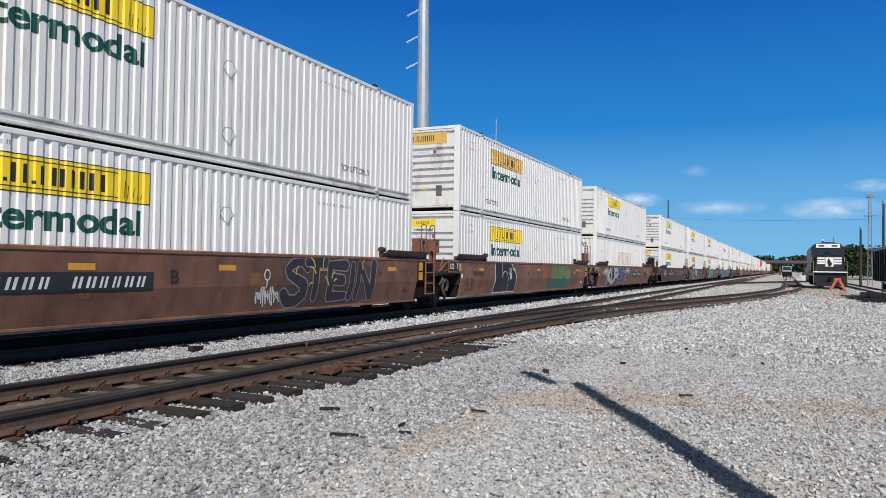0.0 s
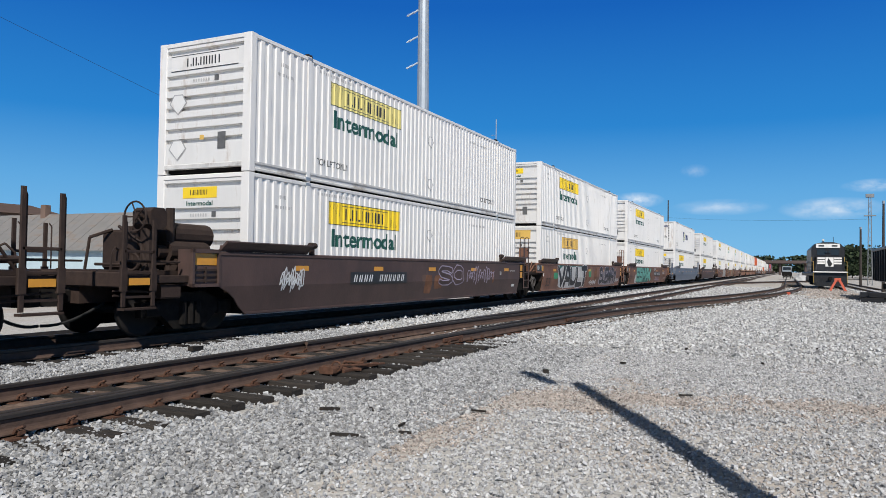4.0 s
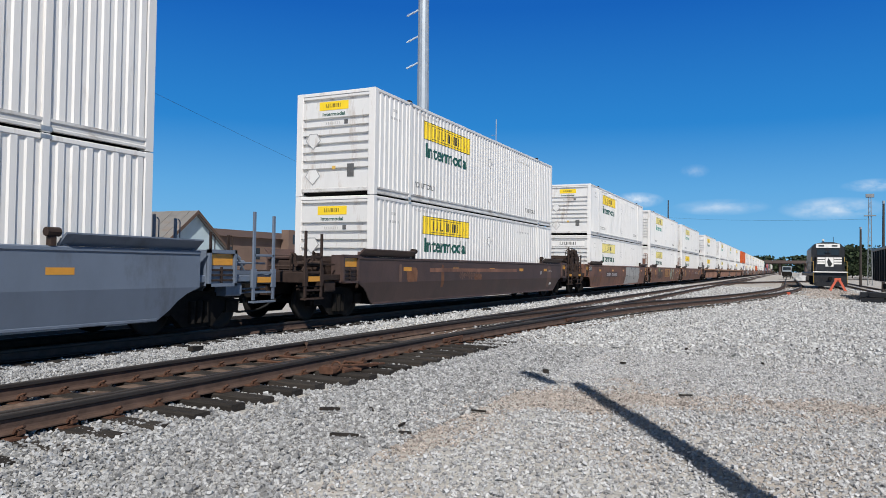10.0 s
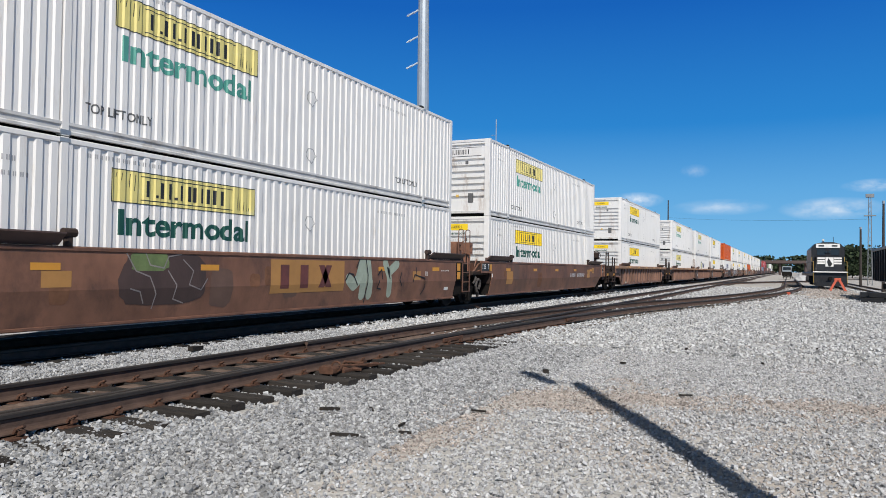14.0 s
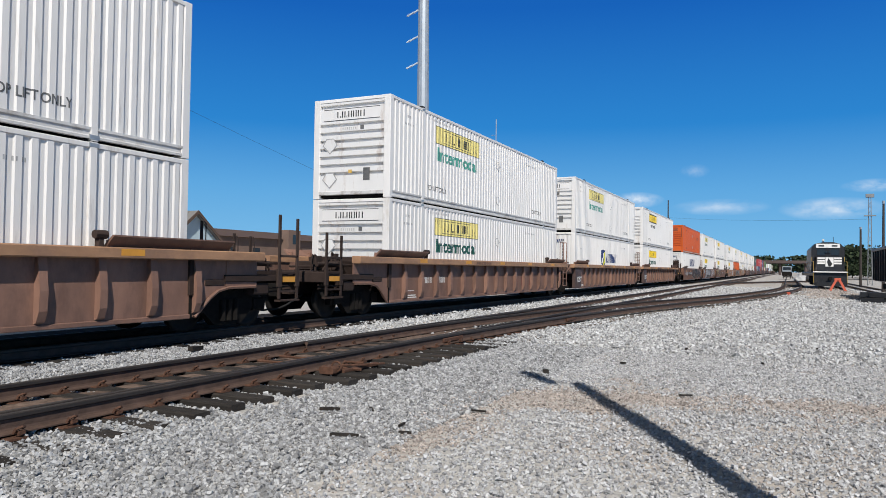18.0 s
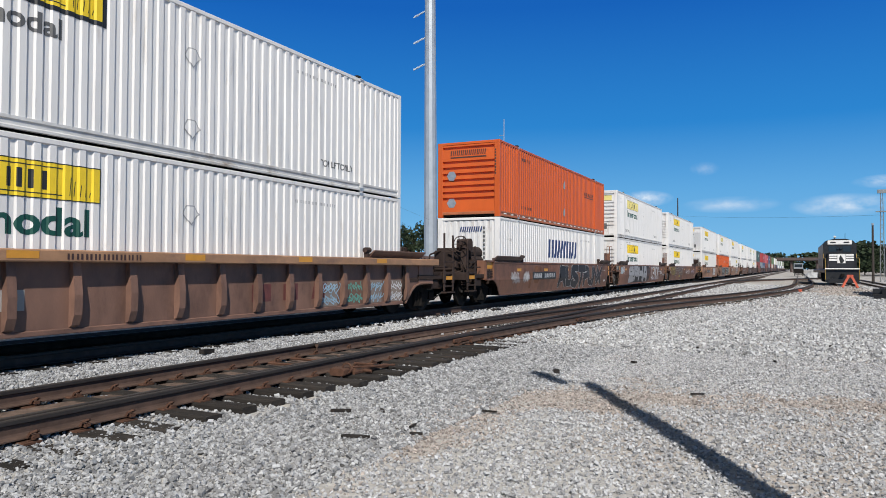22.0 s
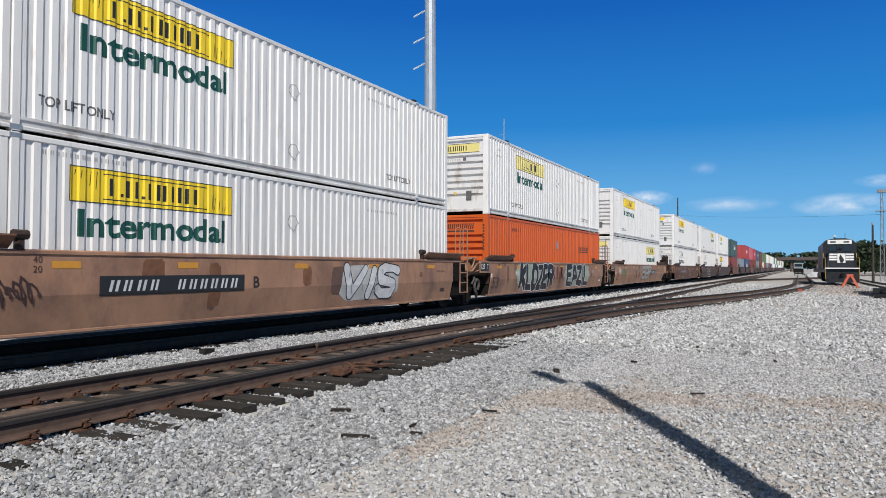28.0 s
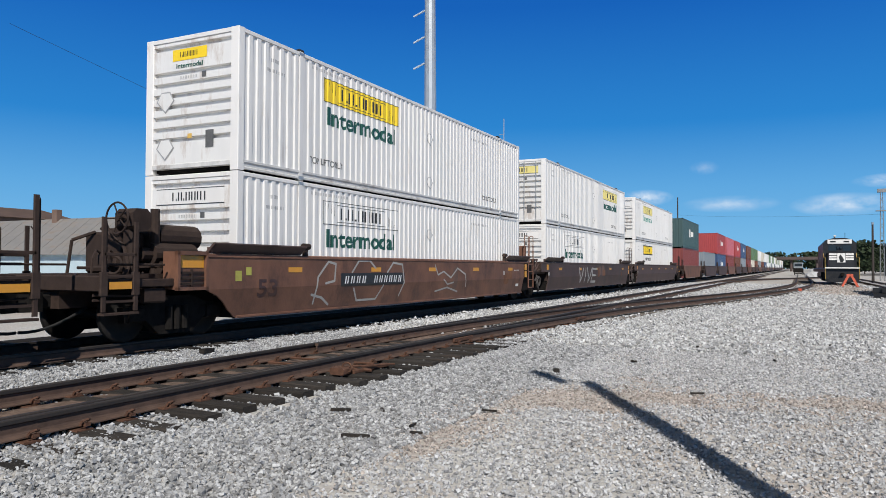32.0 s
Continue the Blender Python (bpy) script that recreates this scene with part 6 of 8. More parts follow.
def brake_wheel(e):
    """Hand brake on its stand at the end platform, with a tall flue-like pipe beside it."""
    sh = Shape()
    sh.box(*sorted((e * 10.1, e * 10.3)), -0.92, -0.7, 1.2, 2.15, 0.04)
    sh.box(*sorted((e * 9.98, e * 10.36)), -1.05, -0.6, 1.95, 2.34, 0.08)
    sh.ring((e * 10.5, -0.82, 2.16), (1, 0, 0), 0.27, 0.018, 22, 5)
    for k in range(5):
        a = 2 * math.pi * k / 5
        sh.tube((e * 10.46, -0.82, 2.16), (e * 10.5, -0.82 + 0.27 * math.cos(a), 2.16 + 0.27 * math.sin(a)), 0.014, 5)
    sh.tube((e * 10.3, -0.82, 2.16), (e * 10.5, -0.82, 2.16), 0.05, 8)
    return sh


def valve_gear(e):
    """Valves, pipe elbows and levers crowding a coupled end's platform."""
    r = random.Random(3)
    sh = Shape()
    for k in range(7):
        x, y, z = e * r.uniform(9.3, 10.9), r.uniform(-1.2, -0.1), r.uniform(1.22, 1.6)
        sh.box(x - 0.09, x + 0.09, y - 0.08, y + 0.08, z - 0.1, z + 0.1, 0.02)
        sh.tube((x, y, 1.18), (x, y, z), 0.03, 6)
        sh.pipe([(x, y, z + 0.05), (x + 0.18 * e, y - 0.04, z + 0.14), (x + 0.3 * e, y - 0.1, z), (x + 0.32 * e, y - 0.1, 1.15)], 0.018, 5)
    for z in (0.72, 0.8):
        sh.tube((e * 9.9, -1.22, z), (e * 11.25, -1.2, z + 0.06), 0.02, 5)
    return sh


def coupler(e):
    sh = Shape()
    sh.box(*sorted((e * 10.6, e * 11.45)), -0.11, 0.11, 0.62, 0.86, 0.03)
    sh.prism([(e * 11.4, -0.2), (e * 11.55, -0.24), (e * 11.78, -0.16), (e * 11.74, 0.0), (e * 11.6, 0.05), (e * 11.76, 0.14), (e * 11.7, 0.24), (e * 11.4, 0.2)], "z", 0.58, 0.9)
    return sh


def hose(e):
    sh = Shape()
    pts = [(e * (10.7 + 1.08 * k / 8), -0.35 + 0.2 * k / 8, 0.62 - 0.36 * math.sin(math.pi * k / 8 * 0.55)) for k in range(9)]
    return sh.pipe(pts, 0.027)


PAINTS = {"brown": M_TAN, "yellow": M_YELLOW_TAN, "dark": M_DARK_BROWN, "salmon": M_SALMON, "grey": M_CAR_GREY}


def flat_on_side(items, mat, name, y=-1.475):
    v, f = items if isinstance(items, tuple) else rects(items)
    me = bpy.data.meshes.new(name)
    me.from_pydata([(a, y, b) for a, _, b in v], [], f)
    me.materials.append(mat)
    return me


def well_car(paint, ribbed, ends, s, label, windowed=False):
    """One unit. ends: kinds at its near and far end, 'joint' or 'coupled'."""
    tip = [9.95 if k == "coupled" else 9.1 for k in ends]
    m = PAINTS[paint]
    car = thing("well_car", label, "rail car", "well cars of the train")
    k = lambda *a: (paint, ribbed) + a
    for sgn in (-1, 1):
        part("side_sheet", shared(k("sheet", sgn, ends), lambda: side_sheet(sgn, ribbed, ends).mesh("side_sheet", m)), None, car)
        if ribbed:
            part("top_chord", shared(k("chord", sgn, ends), lambda: Shape().box(-tip[0], tip[1], *sorted((sgn * 1.31, sgn * 1.57)), 1.40, 1.585, 0.02).mesh("top_chord", M_CHORD)), None, car, "sun-bleached orange-tan top chord")
            part("bottom_chord", shared(k("bchord", sgn), lambda: Shape().box(-8.1, 8.1, *sorted((sgn * 1.3, sgn * 1.37)), 0.315, 0.40, 0.012).mesh("bottom_chord", m)), None, car)
            for e, kind in zip((-1, 1), ends):
                if kind == "coupled":
                    part("arch_flange", shared(k("arch", sgn, e), lambda: Shape().pipe([(e * a, sgn * 1.37, b) for a, b in ((8.22, 0.34), (8.42, 0.52), (8.6, 0.68), (8.82, 0.81), (9.1, 0.87), (9.9, 0.88))], 0.035, 6).mesh("arch_flange", m)), None, car)
                    part("end_sheet", shared(k("endsheet", sgn, e), lambda: Shape().box(*sorted((e * 9.05, e * 9.95)), *sorted((sgn * 1.33, sgn * 1.36)), 0.9, 1.41).mesh("end_sheet", m)), None, car)
            for i in range(16):
                x = -7.3 + 1.035 * i
                part("rib", shared(k("rib", sgn), lambda: Shape().prism([(sgn * 1.34, 0.4), (sgn * 1.41, 0.44), (sgn * 1.47, 0.6), (sgn * 1.48, 0.9), (sgn * 1.42, 1.402), (sgn * 1.34, 1.402)], "x", -0.07, 0.07).mesh("rib", m)), None, car, at=(x, 0, 0))
        else:
            part("top_chord", shared(k("chord", sgn, ends[1]), lambda: Shape().box(-9.05, 9.05 if ends[1] == "coupled" else 8.64, *sorted((sgn * 1.36, sgn * 1.49)), 1.49, 1.575, 0.02).mesh("top_chord", m)), None, car)
            part("bottom_chord", shared(k("bchord", sgn), lambda: Shape().box(-8.16, 8.16, *sorted((sgn * 1.26, sgn * 1.372)), 0.31, 0.375, 0.015).mesh("bottom_chord", m)), None, car)
        for e, kind in zip((-1, 1), ends):
            part("latch", shared(("latch", sgn), lambda: Shape().box(-0.07, 0.07, *sorted((sgn * 1.4, sgn * 1.5)), 1.57, 1.78, 0.03).tube((-0.11, sgn * 1.47, 1.78), (0.11, sgn * 1.47, 1.78), 0.07, 8).mesh("latch", M_RUST)), None, car, at=(e * 6.06, 0, 0))
            # Darker paint than the side: shade on the flared face is put into it.
            part("guide_plate", shared(k("hood", sgn, e, kind), lambda: hood(sgn, e, kind).mesh("guide_plate", m if paint == "grey" or ribbed else M_TAN if paint == "yellow" else M_DARK_BROWN)), None, car)
    part("well_floor", shared(("wellfloor",), lambda: Shape().box(-8.0, 8.0, -1.33, 1.33, 0.33, 0.36).mesh("well_floor", M_TRUCK)), None, car)
    for e, kind in zip((-1, 1), ends):
        # Added black plate stands in for the deep shade at the well's end.
        part("bulkhead", shared(("bulkhead", e), lambda: Shape().box(*sorted((e * 8.09, e * 8.16)), -1.36, 1.36, 0.32, 1.14, 0.02).mesh("bulkhead", M_TRUCK)), None, car, "black plate filling the shaded gap at the end of the well")
        part("end_deck", shared(k("deck", e, kind), lambda: deck(e, kind).mesh("end_deck", m if paint == "grey" else M_RUST)), None, car)
        gear = kind if kind == "joint" else "heavy" if windowed == "far" and e > 0 or ends[1] == "joint" and not ribbed and e < 0 else "light"
        part("brake_gear", shared(k("gear", e, gear), lambda: brake_gear(e, gear, paint == "brown").mesh("brake_gear", m if kind == "joint" or paint == "grey" else M_RUST)), None, car)
        for sgn in (-1, 1):
            if kind == "joint" and e == -sgn:
                part("ladder", shared(k("ladder", sgn, e), lambda: ladder(sgn, e * 8.98).mesh("ladder", m)), None, car)
            elif kind == "coupled":
                part("grab_post", shared(k("grab", sgn, e), lambda: grab_post(sgn, e * 10.92, 2.42 if e > 0 else 2.12).mesh("grab_post", M_RUST if paint != "grey" else m)), None, car)
        if kind == "coupled":
            lo, hi = (9.02, 9.76) if e < 0 else (9.28, 10.04)
            part("reflector", shared(("refl3",), lambda: flat_on_side([(-0.22, 0.22, -0.06, 0.06)], M_AMBER, "reflector", -1.445)), None, car, at=(e * 10.92, 0, 1.02))
            if not ribbed:
                box = part("end_box", shared(k("endbox", e), lambda: end_box(e, lo, hi).mesh("end_box", m)), None, car)
                if e > 0 and windowed:
                    part("window_frame", flat_on_side([(9.4, 9.86, 1.16, 1.42)], M_STENCIL, "window_frame", -1.424), None, box, "white outline round a dark opening")
                    part("opening", flat_on_side([(9.44, 9.82, 1.2, 1.38)], M_DARK_GAP, "opening", -1.428), None, box)
                else:
                    part("reflector", shared(k("endamber", e), lambda: flat_on_side([(*sorted((e * (lo + 0.07), e * (hi - 0.07))), 1.31, 1.53)], M_AMBER, "reflector", -1.43)), None, box, "large amber reflector panel")
                    part("grille", shared(k("endgrille", e), lambda: end_grille(e, lo, hi).mesh("grille", M_RUST)), None, box)
            part("valve_gear", shared(k("valves", e), lambda: valve_gear(e).mesh("valve_gear", m if paint == "grey" else M_RUST)), None, car)
            part("coupler", shared(("coupler", e), lambda: coupler(e).mesh("coupler", M_TRUCK)), None, car)
            part("air_hose", shared(("hose", e), lambda: hose(e).mesh("air_hose", M_DARK_GAP)), None, car)
            truck(car, e * 9.42)
        elif e == -1:
            truck(car, -JOINT / 2)
        if gear == "heavy":
            part("hand_brake", shared(k("wheel", e), lambda: brake_wheel(e).mesh("hand_brake", M_RUST)), None, car)
    y = -1.574 if ribbed else -1.4745
    spots = {"grey": (-6.19, -3.59, -0.98, 1.42, 3.85, 6.2), "yellow": (-7.38, -5.33, -2.93, 0.37, 3.4, 6.6)}.get(paint, (-6.43, -3.08, 0.14, 3.38, 6.62))
    for x in spots:
        part("reflector", shared(("refl", ribbed), lambda: flat_on_side([(-0.24, 0.24, 0, 0.11)], M_AMBER, "reflector", y)), None, car, at=(x, 0, {"grey": 1.14, "yellow": 1.3}.get(paint, 1.21) if not ribbed else 1.45))
    if not ribbed:
        for e, kind in zip((-1, 1), ends):
            if kind == "joint":
                for z in () if paint == "yellow" else (1.34,) if e < 0 else (1.34, 1.06):
                    part("reflector", shared(("refl2",), lambda: flat_on_side([(-0.13, 0.13, -0.12, 0.12)], M_AMBER, "reflector", -1.4745)), None, car, at=(-8.31 if e < 0 else 8.34, 0, z))
                if e > 0:
                    part("end_panel", shared(("dark end",), lambda: Shape().box(8.145, 8.64, -1.468, -1.44, 0.9, 1.485, 0.006).mesh("end_panel", M_TRUCK)), None, car, "black end panel of the side")
                    part("backing_panel", shared(("backing",), lambda: Shape().box(8.2, 9.3, -1.36, -1.3, 0.42, 1.5, 0.01).mesh("backing_panel", M_TRUCK)), None, car, "flat black panel behind the ladder")
                else:
                    part("tag_plate", shared(("tag",), lambda: Shape().box(-8.17, -8.07, -1.472, -1.45, 0.98, 1.12).mesh("tag_plate", M_STENCIL)), None, car, "small pale tag at the sheet's edge")
                    part("brake_hose", shared(("litedge",), lambda: brake_hose().mesh("brake_hose", M_LIT_EDGE)), None, car, "grey pipe loop drawing the sunlit edge of the truck frame")
    return ride(car, s + HALF, RAIL_Z)


# ---- the train ----
# each stack: car paint, ribbed side, upper and lower container
STACKS = [
    [("brown", 0, "hf", "hf"), ("brown", 0, "hw", "hf"), ("brown", 0, "hf", "sx")],
    [("dark", 0, "hp", "hf"), ("brown", 0, "hf", "hn"), ("brown", 0, "hf", "hf")],
    [("grey", 0, "sf", "hf")],
    [("dark", 0, "hf", "hf")],
    [("brown", 0, "hf", "hp"), ("brown", 0, "hx", "hp"), ("brown", 0, "hx", "hf")],
    [("salmon", 1, "hf", "hf")],
    [("salmon", 1, "hx", "hp"), ("salmon", 1, "hx", "sf"), ("salmon", 1, "hb", "hf")],
    [("brown", 0, "or", "sp"), ("brown", 0, "hq", "hf"), ("brown", 0, "hf", "hf")],
    [("yellow", 0, "hf", "hf"), ("yellow", 0, "hq", "or"), ("yellow", 0, "hf", "hd")],
    [("brown", 0, "hf", "ho"), ("dark", 0, "hd", "ho"), ("dark", 0, "hx", "hb")],
]
CAR_LABEL = {"brown": "rust-brown smooth-sided well car", "yellow": "weathered yellow-brown smooth-sided well car", "dark": "sooty dark brown smooth-sided well car",
             "salmon": "faded red-brown well car with ribbed sides", "grey": "blue-grey smooth-sided well car"}
Z_LOW = RAIL_Z + 0.36
Z_UP = Z_LOW + BOX_H + 0.02
CARS = []
s = 5.173 - COUPLED
for group in STACKS:
    s += COUPLED
    for i, (paint, ribbed, upper, lower) in enumerate(group):
        if i:
            s += JOINT
        ends = ("coupled" if i == 0 else "joint", "coupled" if i == len(group) - 1 else "joint")
        CARS.append(well_car(paint, bool(ribbed), ends, s, CAR_LABEL[paint], "far" if len(CARS) == 10 else len(CARS) == 20))
        container(lower, s, Z_LOW)
        container(upper, s, Z_UP)
# ---- lettering, boards and graffiti on the cars ----
# places: distance along the car from its middle, height above the rail
M_SPRAY_BLACK = material("black spray paint", (0.02, 0.02, 0.022), 0.6, spread=0.3, scale=3.0)
M_SPRAY_WHITE = material("white spray paint", (0.6, 0.6, 0.6), 0.6, spread=0.2, scale=3.0)
M_SPRAY_GREY = material("silver spray paint", (0.34, 0.34, 0.35), 0.5, spread=0.2, scale=3.0)
M_SPRAY_BLUE = material("blue spray paint", (0.02, 0.05, 0.17), 0.6, spread=0.25, scale=3.0)
M_SPRAY_TEAL = material("teal spray paint", (0.13, 0.37, 0.3), 0.6, spread=0.25, scale=3.0)
M_SPRAY_DARKTEAL = material("dark teal spray paint", (0.02, 0.12, 0.1), 0.6, spread=0.25, scale=3.0)
M_SPRAY_YELLOW = material("yellow-green spray paint", (0.4, 0.38, 0.08), 0.6, spread=0.25, scale=3.0)
M_SPRAY_LILAC = material("faded lilac spray paint", (0.35, 0.3, 0.38), 0.6, spread=0.25, scale=3.0)
M_SPRAY_MINT = material("faded mint spray paint", (0.33, 0.38, 0.3), 0.6, spread=0.2, scale=2.0)
M_PATCH = material("pale grey overpaint", (0.36, 0.35, 0.33), 0.6, spread=0.15, scale=1.5, grime=(0.2, 0.17, 0.15), grime_at=0.6, grime_scale=1.4)
M_MAROON_INK = material("faded maroon lettering", (0.13, 0.04, 0.035), 0.6, spread=0.3, scale=4.0)
M_SPRAY_PLUM = material("dark plum spray paint", (0.028, 0.022, 0.034), 0.6, spread=0.3, scale=3.0)
M_SPRAY_FADED = material("dull grey-lilac spray paint", (0.24, 0.21, 0.2), 0.6, spread=0.25, scale=3.0)
M_SPRAY_OLIVE = material("faded olive green spray paint", (0.14, 0.19, 0.07), 0.6, spread=0.3, scale=3.0)
M_SPRAY_PALE = material("greyed white spray paint", (0.46, 0.45, 0.44), 0.6, spread=0.2, scale=2.5)
M_SPRAY_SKY = material("pale blue spray paint", (0.3, 0.45, 0.55), 0.6, spread=0.25, scale=3.0)
M_SPRAY_LEAF = material("bright green spray paint", (0.05, 0.25, 0.12), 0.6, spread=0.25, scale=3.0)
M_PATCH_DULL = material("dull grey-brown overpaint", (0.24, 0.19, 0.16), 0.6, spread=0.2, scale=2.0)
M_RUST_PATCH = material("orange-brown rust bloom", (0.19, 0.09, 0.05), 0.7, spread=0.35, scale=2.5, grime=(0.12, 0.06, 0.04), grime_at=0.5, grime_scale=3.0)
M_DULL_PATCH = material("dull brown touched-up paint", (0.13, 0.075, 0.055), 0.65, spread=0.25, scale=2.0)
M_PRIMER = material("dull orange primer patch", (0.4, 0.2, 0.06), 0.6, spread=0.15, scale=1.5)


def strokes(lines, w):
    """Thick brush lines as flat quads with pointed joints."""
    verts, faces = [], []
    for line in lines:
        for a, b in zip(line, line[1:]):
            dx, dz = b[0] - a[0], b[1] - a[1]
            l = math.hypot(dx, dz) or 1.0
            nx, nz = -dz / l * w / 2, dx / l * w / 2
            ex, ez = dx / l * w * 0.35, dz / l * w * 0.35
            y = -0.0006 * (len(faces) % 9)
            k = len(verts)
            verts += [(a[0] - ex + nx, y, a[1] - ez + nz), (a[0] - ex - nx, y, a[1] - ez - nz), (b[0] + ex - nx, y, b[1] + ez - nz), (b[0] + ex + nx, y, b[1] + ez + nz)]
            faces.append((k, k + 1, k + 2, k + 3))
    return verts, faces


def squiggle(n, w, h, seed):
    """One looping hand-drawn line, w long and h high."""
    r = random.Random(seed)
    p1, p2, amp = r.uniform(0, 6), r.uniform(0, 6), r.uniform(0.5, 1.0)
    pts = []
    m = 9 * n
    for i in range(m + 1):
        t = i / m
        a = -2 * math.pi * n * 1.15 * t
        pts.append((w * t + amp * 0.8 * w / n * math.cos(a + p1), h * (0.5 + (0.3 + 0.17 * math.sin(2.3 * a / n + p2)) * math.sin(a) + 0.06 * math.sin(3.1 * a))))
    return [pts]


# letter skeletons in a unit cell, for pieces sprayed by hand
ROUND = [(0.98, 0.82), (0.72, 1.0), (0.3, 1.0), (0.02, 0.74), (0.02, 0.26), (0.3, 0.0), (0.72, 0.0), (0.98, 0.18)]
BOWL = [(0, 1), (0.7, 1), (1, 0.86), (1, 0.62), (0.7, 0.48), (0, 0.48)]
SKELETON = {
    "A": [[(0, 0), (0.36, 1), (0.64, 1), (1, 0)], [(0.2, 0.36), (0.8, 0.36)]], "C": [ROUND], "E": [[(1, 1), (0, 1), (0, 0), (1, 0)], [(0, 0.5), (0.8, 0.5)]],
    "F": [[(1, 1), (0, 1), (0, 0)], [(0, 0.52), (0.8, 0.52)]], "G": [ROUND + [(0.98, 0.45), (0.6, 0.45)]], "H": [[(0, 0), (0, 1)], [(1, 0), (1, 1)], [(0, 0.5), (1, 0.5)]],
    "I": [[(0.5, 0), (0.5, 1)]], "K": [[(0, 0), (0, 1)], [(1, 1), (0.1, 0.48), (1, 0)]], "L": [[(0, 1), (0, 0), (1, 0)]],
    "M": [[(0, 0), (0.08, 1), (0.5, 0.35), (0.92, 1), (1, 0)]], "N": [[(0, 0), (0, 1), (1, 0), (1, 1)]], "O": [ROUND + [ROUND[0]]],
    "P": [[(0, 0), (0, 1)], BOWL], "R": [[(0, 0), (0, 1)], BOWL, [(0.45, 0.48), (1, 0)]],
    "S": [[(1, 0.86), (0.7, 1), (0.25, 1), (0, 0.82), (0.1, 0.6), (0.85, 0.42), (1, 0.2), (0.75, 0), (0.28, 0), (0, 0.14)]],
    "T": [[(0, 1), (1, 1)], [(0.5, 1), (0.45, 0)]], "U": [[(0, 1), (0, 0.25), (0.25, 0), (0.75, 0), (1, 0.25), (1, 1)]], "V": [[(0, 1), (0.45, 0), (1, 1)]],
    "X": [[(0, 0), (1, 1)], [(0, 1), (1, 0)]], "Z": [[(0, 1), (1, 1), (0, 0), (1, 0)]], "2": [[(0, 0.8), (0.25, 1), (0.8, 1), (1, 0.78), (0.9, 0.55), (0.1, 0.3), (0, 0), (1, 0)]],
    "W": [[(0, 1), (0.22, 0), (0.5, 0.65), (0.78, 0), (1, 1)]], "Y": [[(0, 1), (0.5, 0.5), (1, 1)], [(0.5, 0.5), (0.45, 0)]],
    "B": [[(0, 0), (0, 1)], BOWL, [(0.7, 0.48), (1, 0.36), (1, 0.12), (0.7, 0), (0, 0)]], "5": [[(1, 1), (0.05, 1), (0, 0.55), (0.7, 0.6), (1, 0.4), (0.9, 0.1), (0.6, 0), (0, 0.05)]],
}


def brush(lines, w, swell=None):
    """Thick strokes with rounded joints and ends, each laid a hair above the one before; swell: a random source that widens and thins them."""
    verts, faces = [], []
    n = 0
    for line in lines:
        ws = [w * (swell.uniform(0.8, 1.3) if swell else 1.0) for _ in line]
        for i, b in enumerate(line):
            y = -0.00015 * (n % 10)
            n += 1
            k = len(verts)
            verts += [(b[0] + 0.5 * ws[i] * math.cos(q * math.pi / 5), y, b[1] + 0.5 * ws[i] * math.sin(q * math.pi / 5)) for q in range(10)]
            faces.append(tuple(range(k, k + 10)))
            if i:
                a = line[i - 1]
                dx, dz = b[0] - a[0], b[1] - a[1]
                l = math.hypot(dx, dz) or 1.0
                nx, nz = -dz / l / 2, dx / l / 2
                u, v = ws[i - 1], ws[i]
                y = -0.00015 * (n % 10)
                n += 1
                k = len(verts)
                verts += [(a[0] + nx * u, y, a[1] + nz * u), (a[0] - nx * u, y, a[1] - nz * u), (b[0] - nx * v, y, b[1] - nz * v), (b[0] + nx * v, y, b[1] + nz * v)]
                faces.append((k, k + 1, k + 2, k + 3))
    return verts, faces


def draw(car, lines, w, dx, mat, name, lift, label=""):
    """Free brush strokes, each a part."""
    for i, line in enumerate(lines):
        lay(car, brush([line], w), dx, 0, mat, name, lift + 0.0003 * i, label)


def piece(car, text, x0, x1, z0, z1, w, fill, edge, rim=0.05, slant=0.0, seed=1, close=0.0, lift=0.004):
    """Sprayed letters: a rim colour under a broad fill, letters of uneven height, width and lean."""
    r = random.Random(seed)
    total = sum(0.5 if ch == "I" else 1.15 if ch == "M" else 1.0 for ch in text)
    c = (x1 - x0) / total
    u = x0
    for ch in text:
        f = c * (0.5 if ch == "I" else 1.15 if ch == "M" else 1.0)
        pad = w / 2 + rim - close
        a, b = u + pad + r.uniform(-0.04, 0.04), u + f - pad + r.uniform(-0.04, 0.04)
        lo, hi = z0 + w / 2 + rim + r.uniform(0, 0.07), z1 - w / 2 - rim - r.uniform(0, 0.07)
        lean, bow = slant + r.uniform(-0.12, 0.12), r.uniform(-0.05, 0.05)
        wild = 0.07 if w > 0.15 else 0.03
        lines = [[(a + (b - a) * (p + r.uniform(-wild, wild)) + lean * (q - 0.5) * (hi - lo) + bow * math.sin(3.1 * q), min(hi, max(lo, lo + (hi - lo) * (q + r.uniform(-wild, wild))))) for p, q in line] for line in SKELETON[ch]]
        twin = r.randrange(1000)
        if edge:
            lay(car, brush(lines, w + 2 * rim, random.Random(twin)), 0, 0, edge, "graffiti_outline", lift)
            lift += 0.0018
        lay(car, brush(lines, w, random.Random(twin)), 0, 0, fill, "graffiti_letter", lift, "broad sprayed letter")
        lift += 0.0018
        u += f


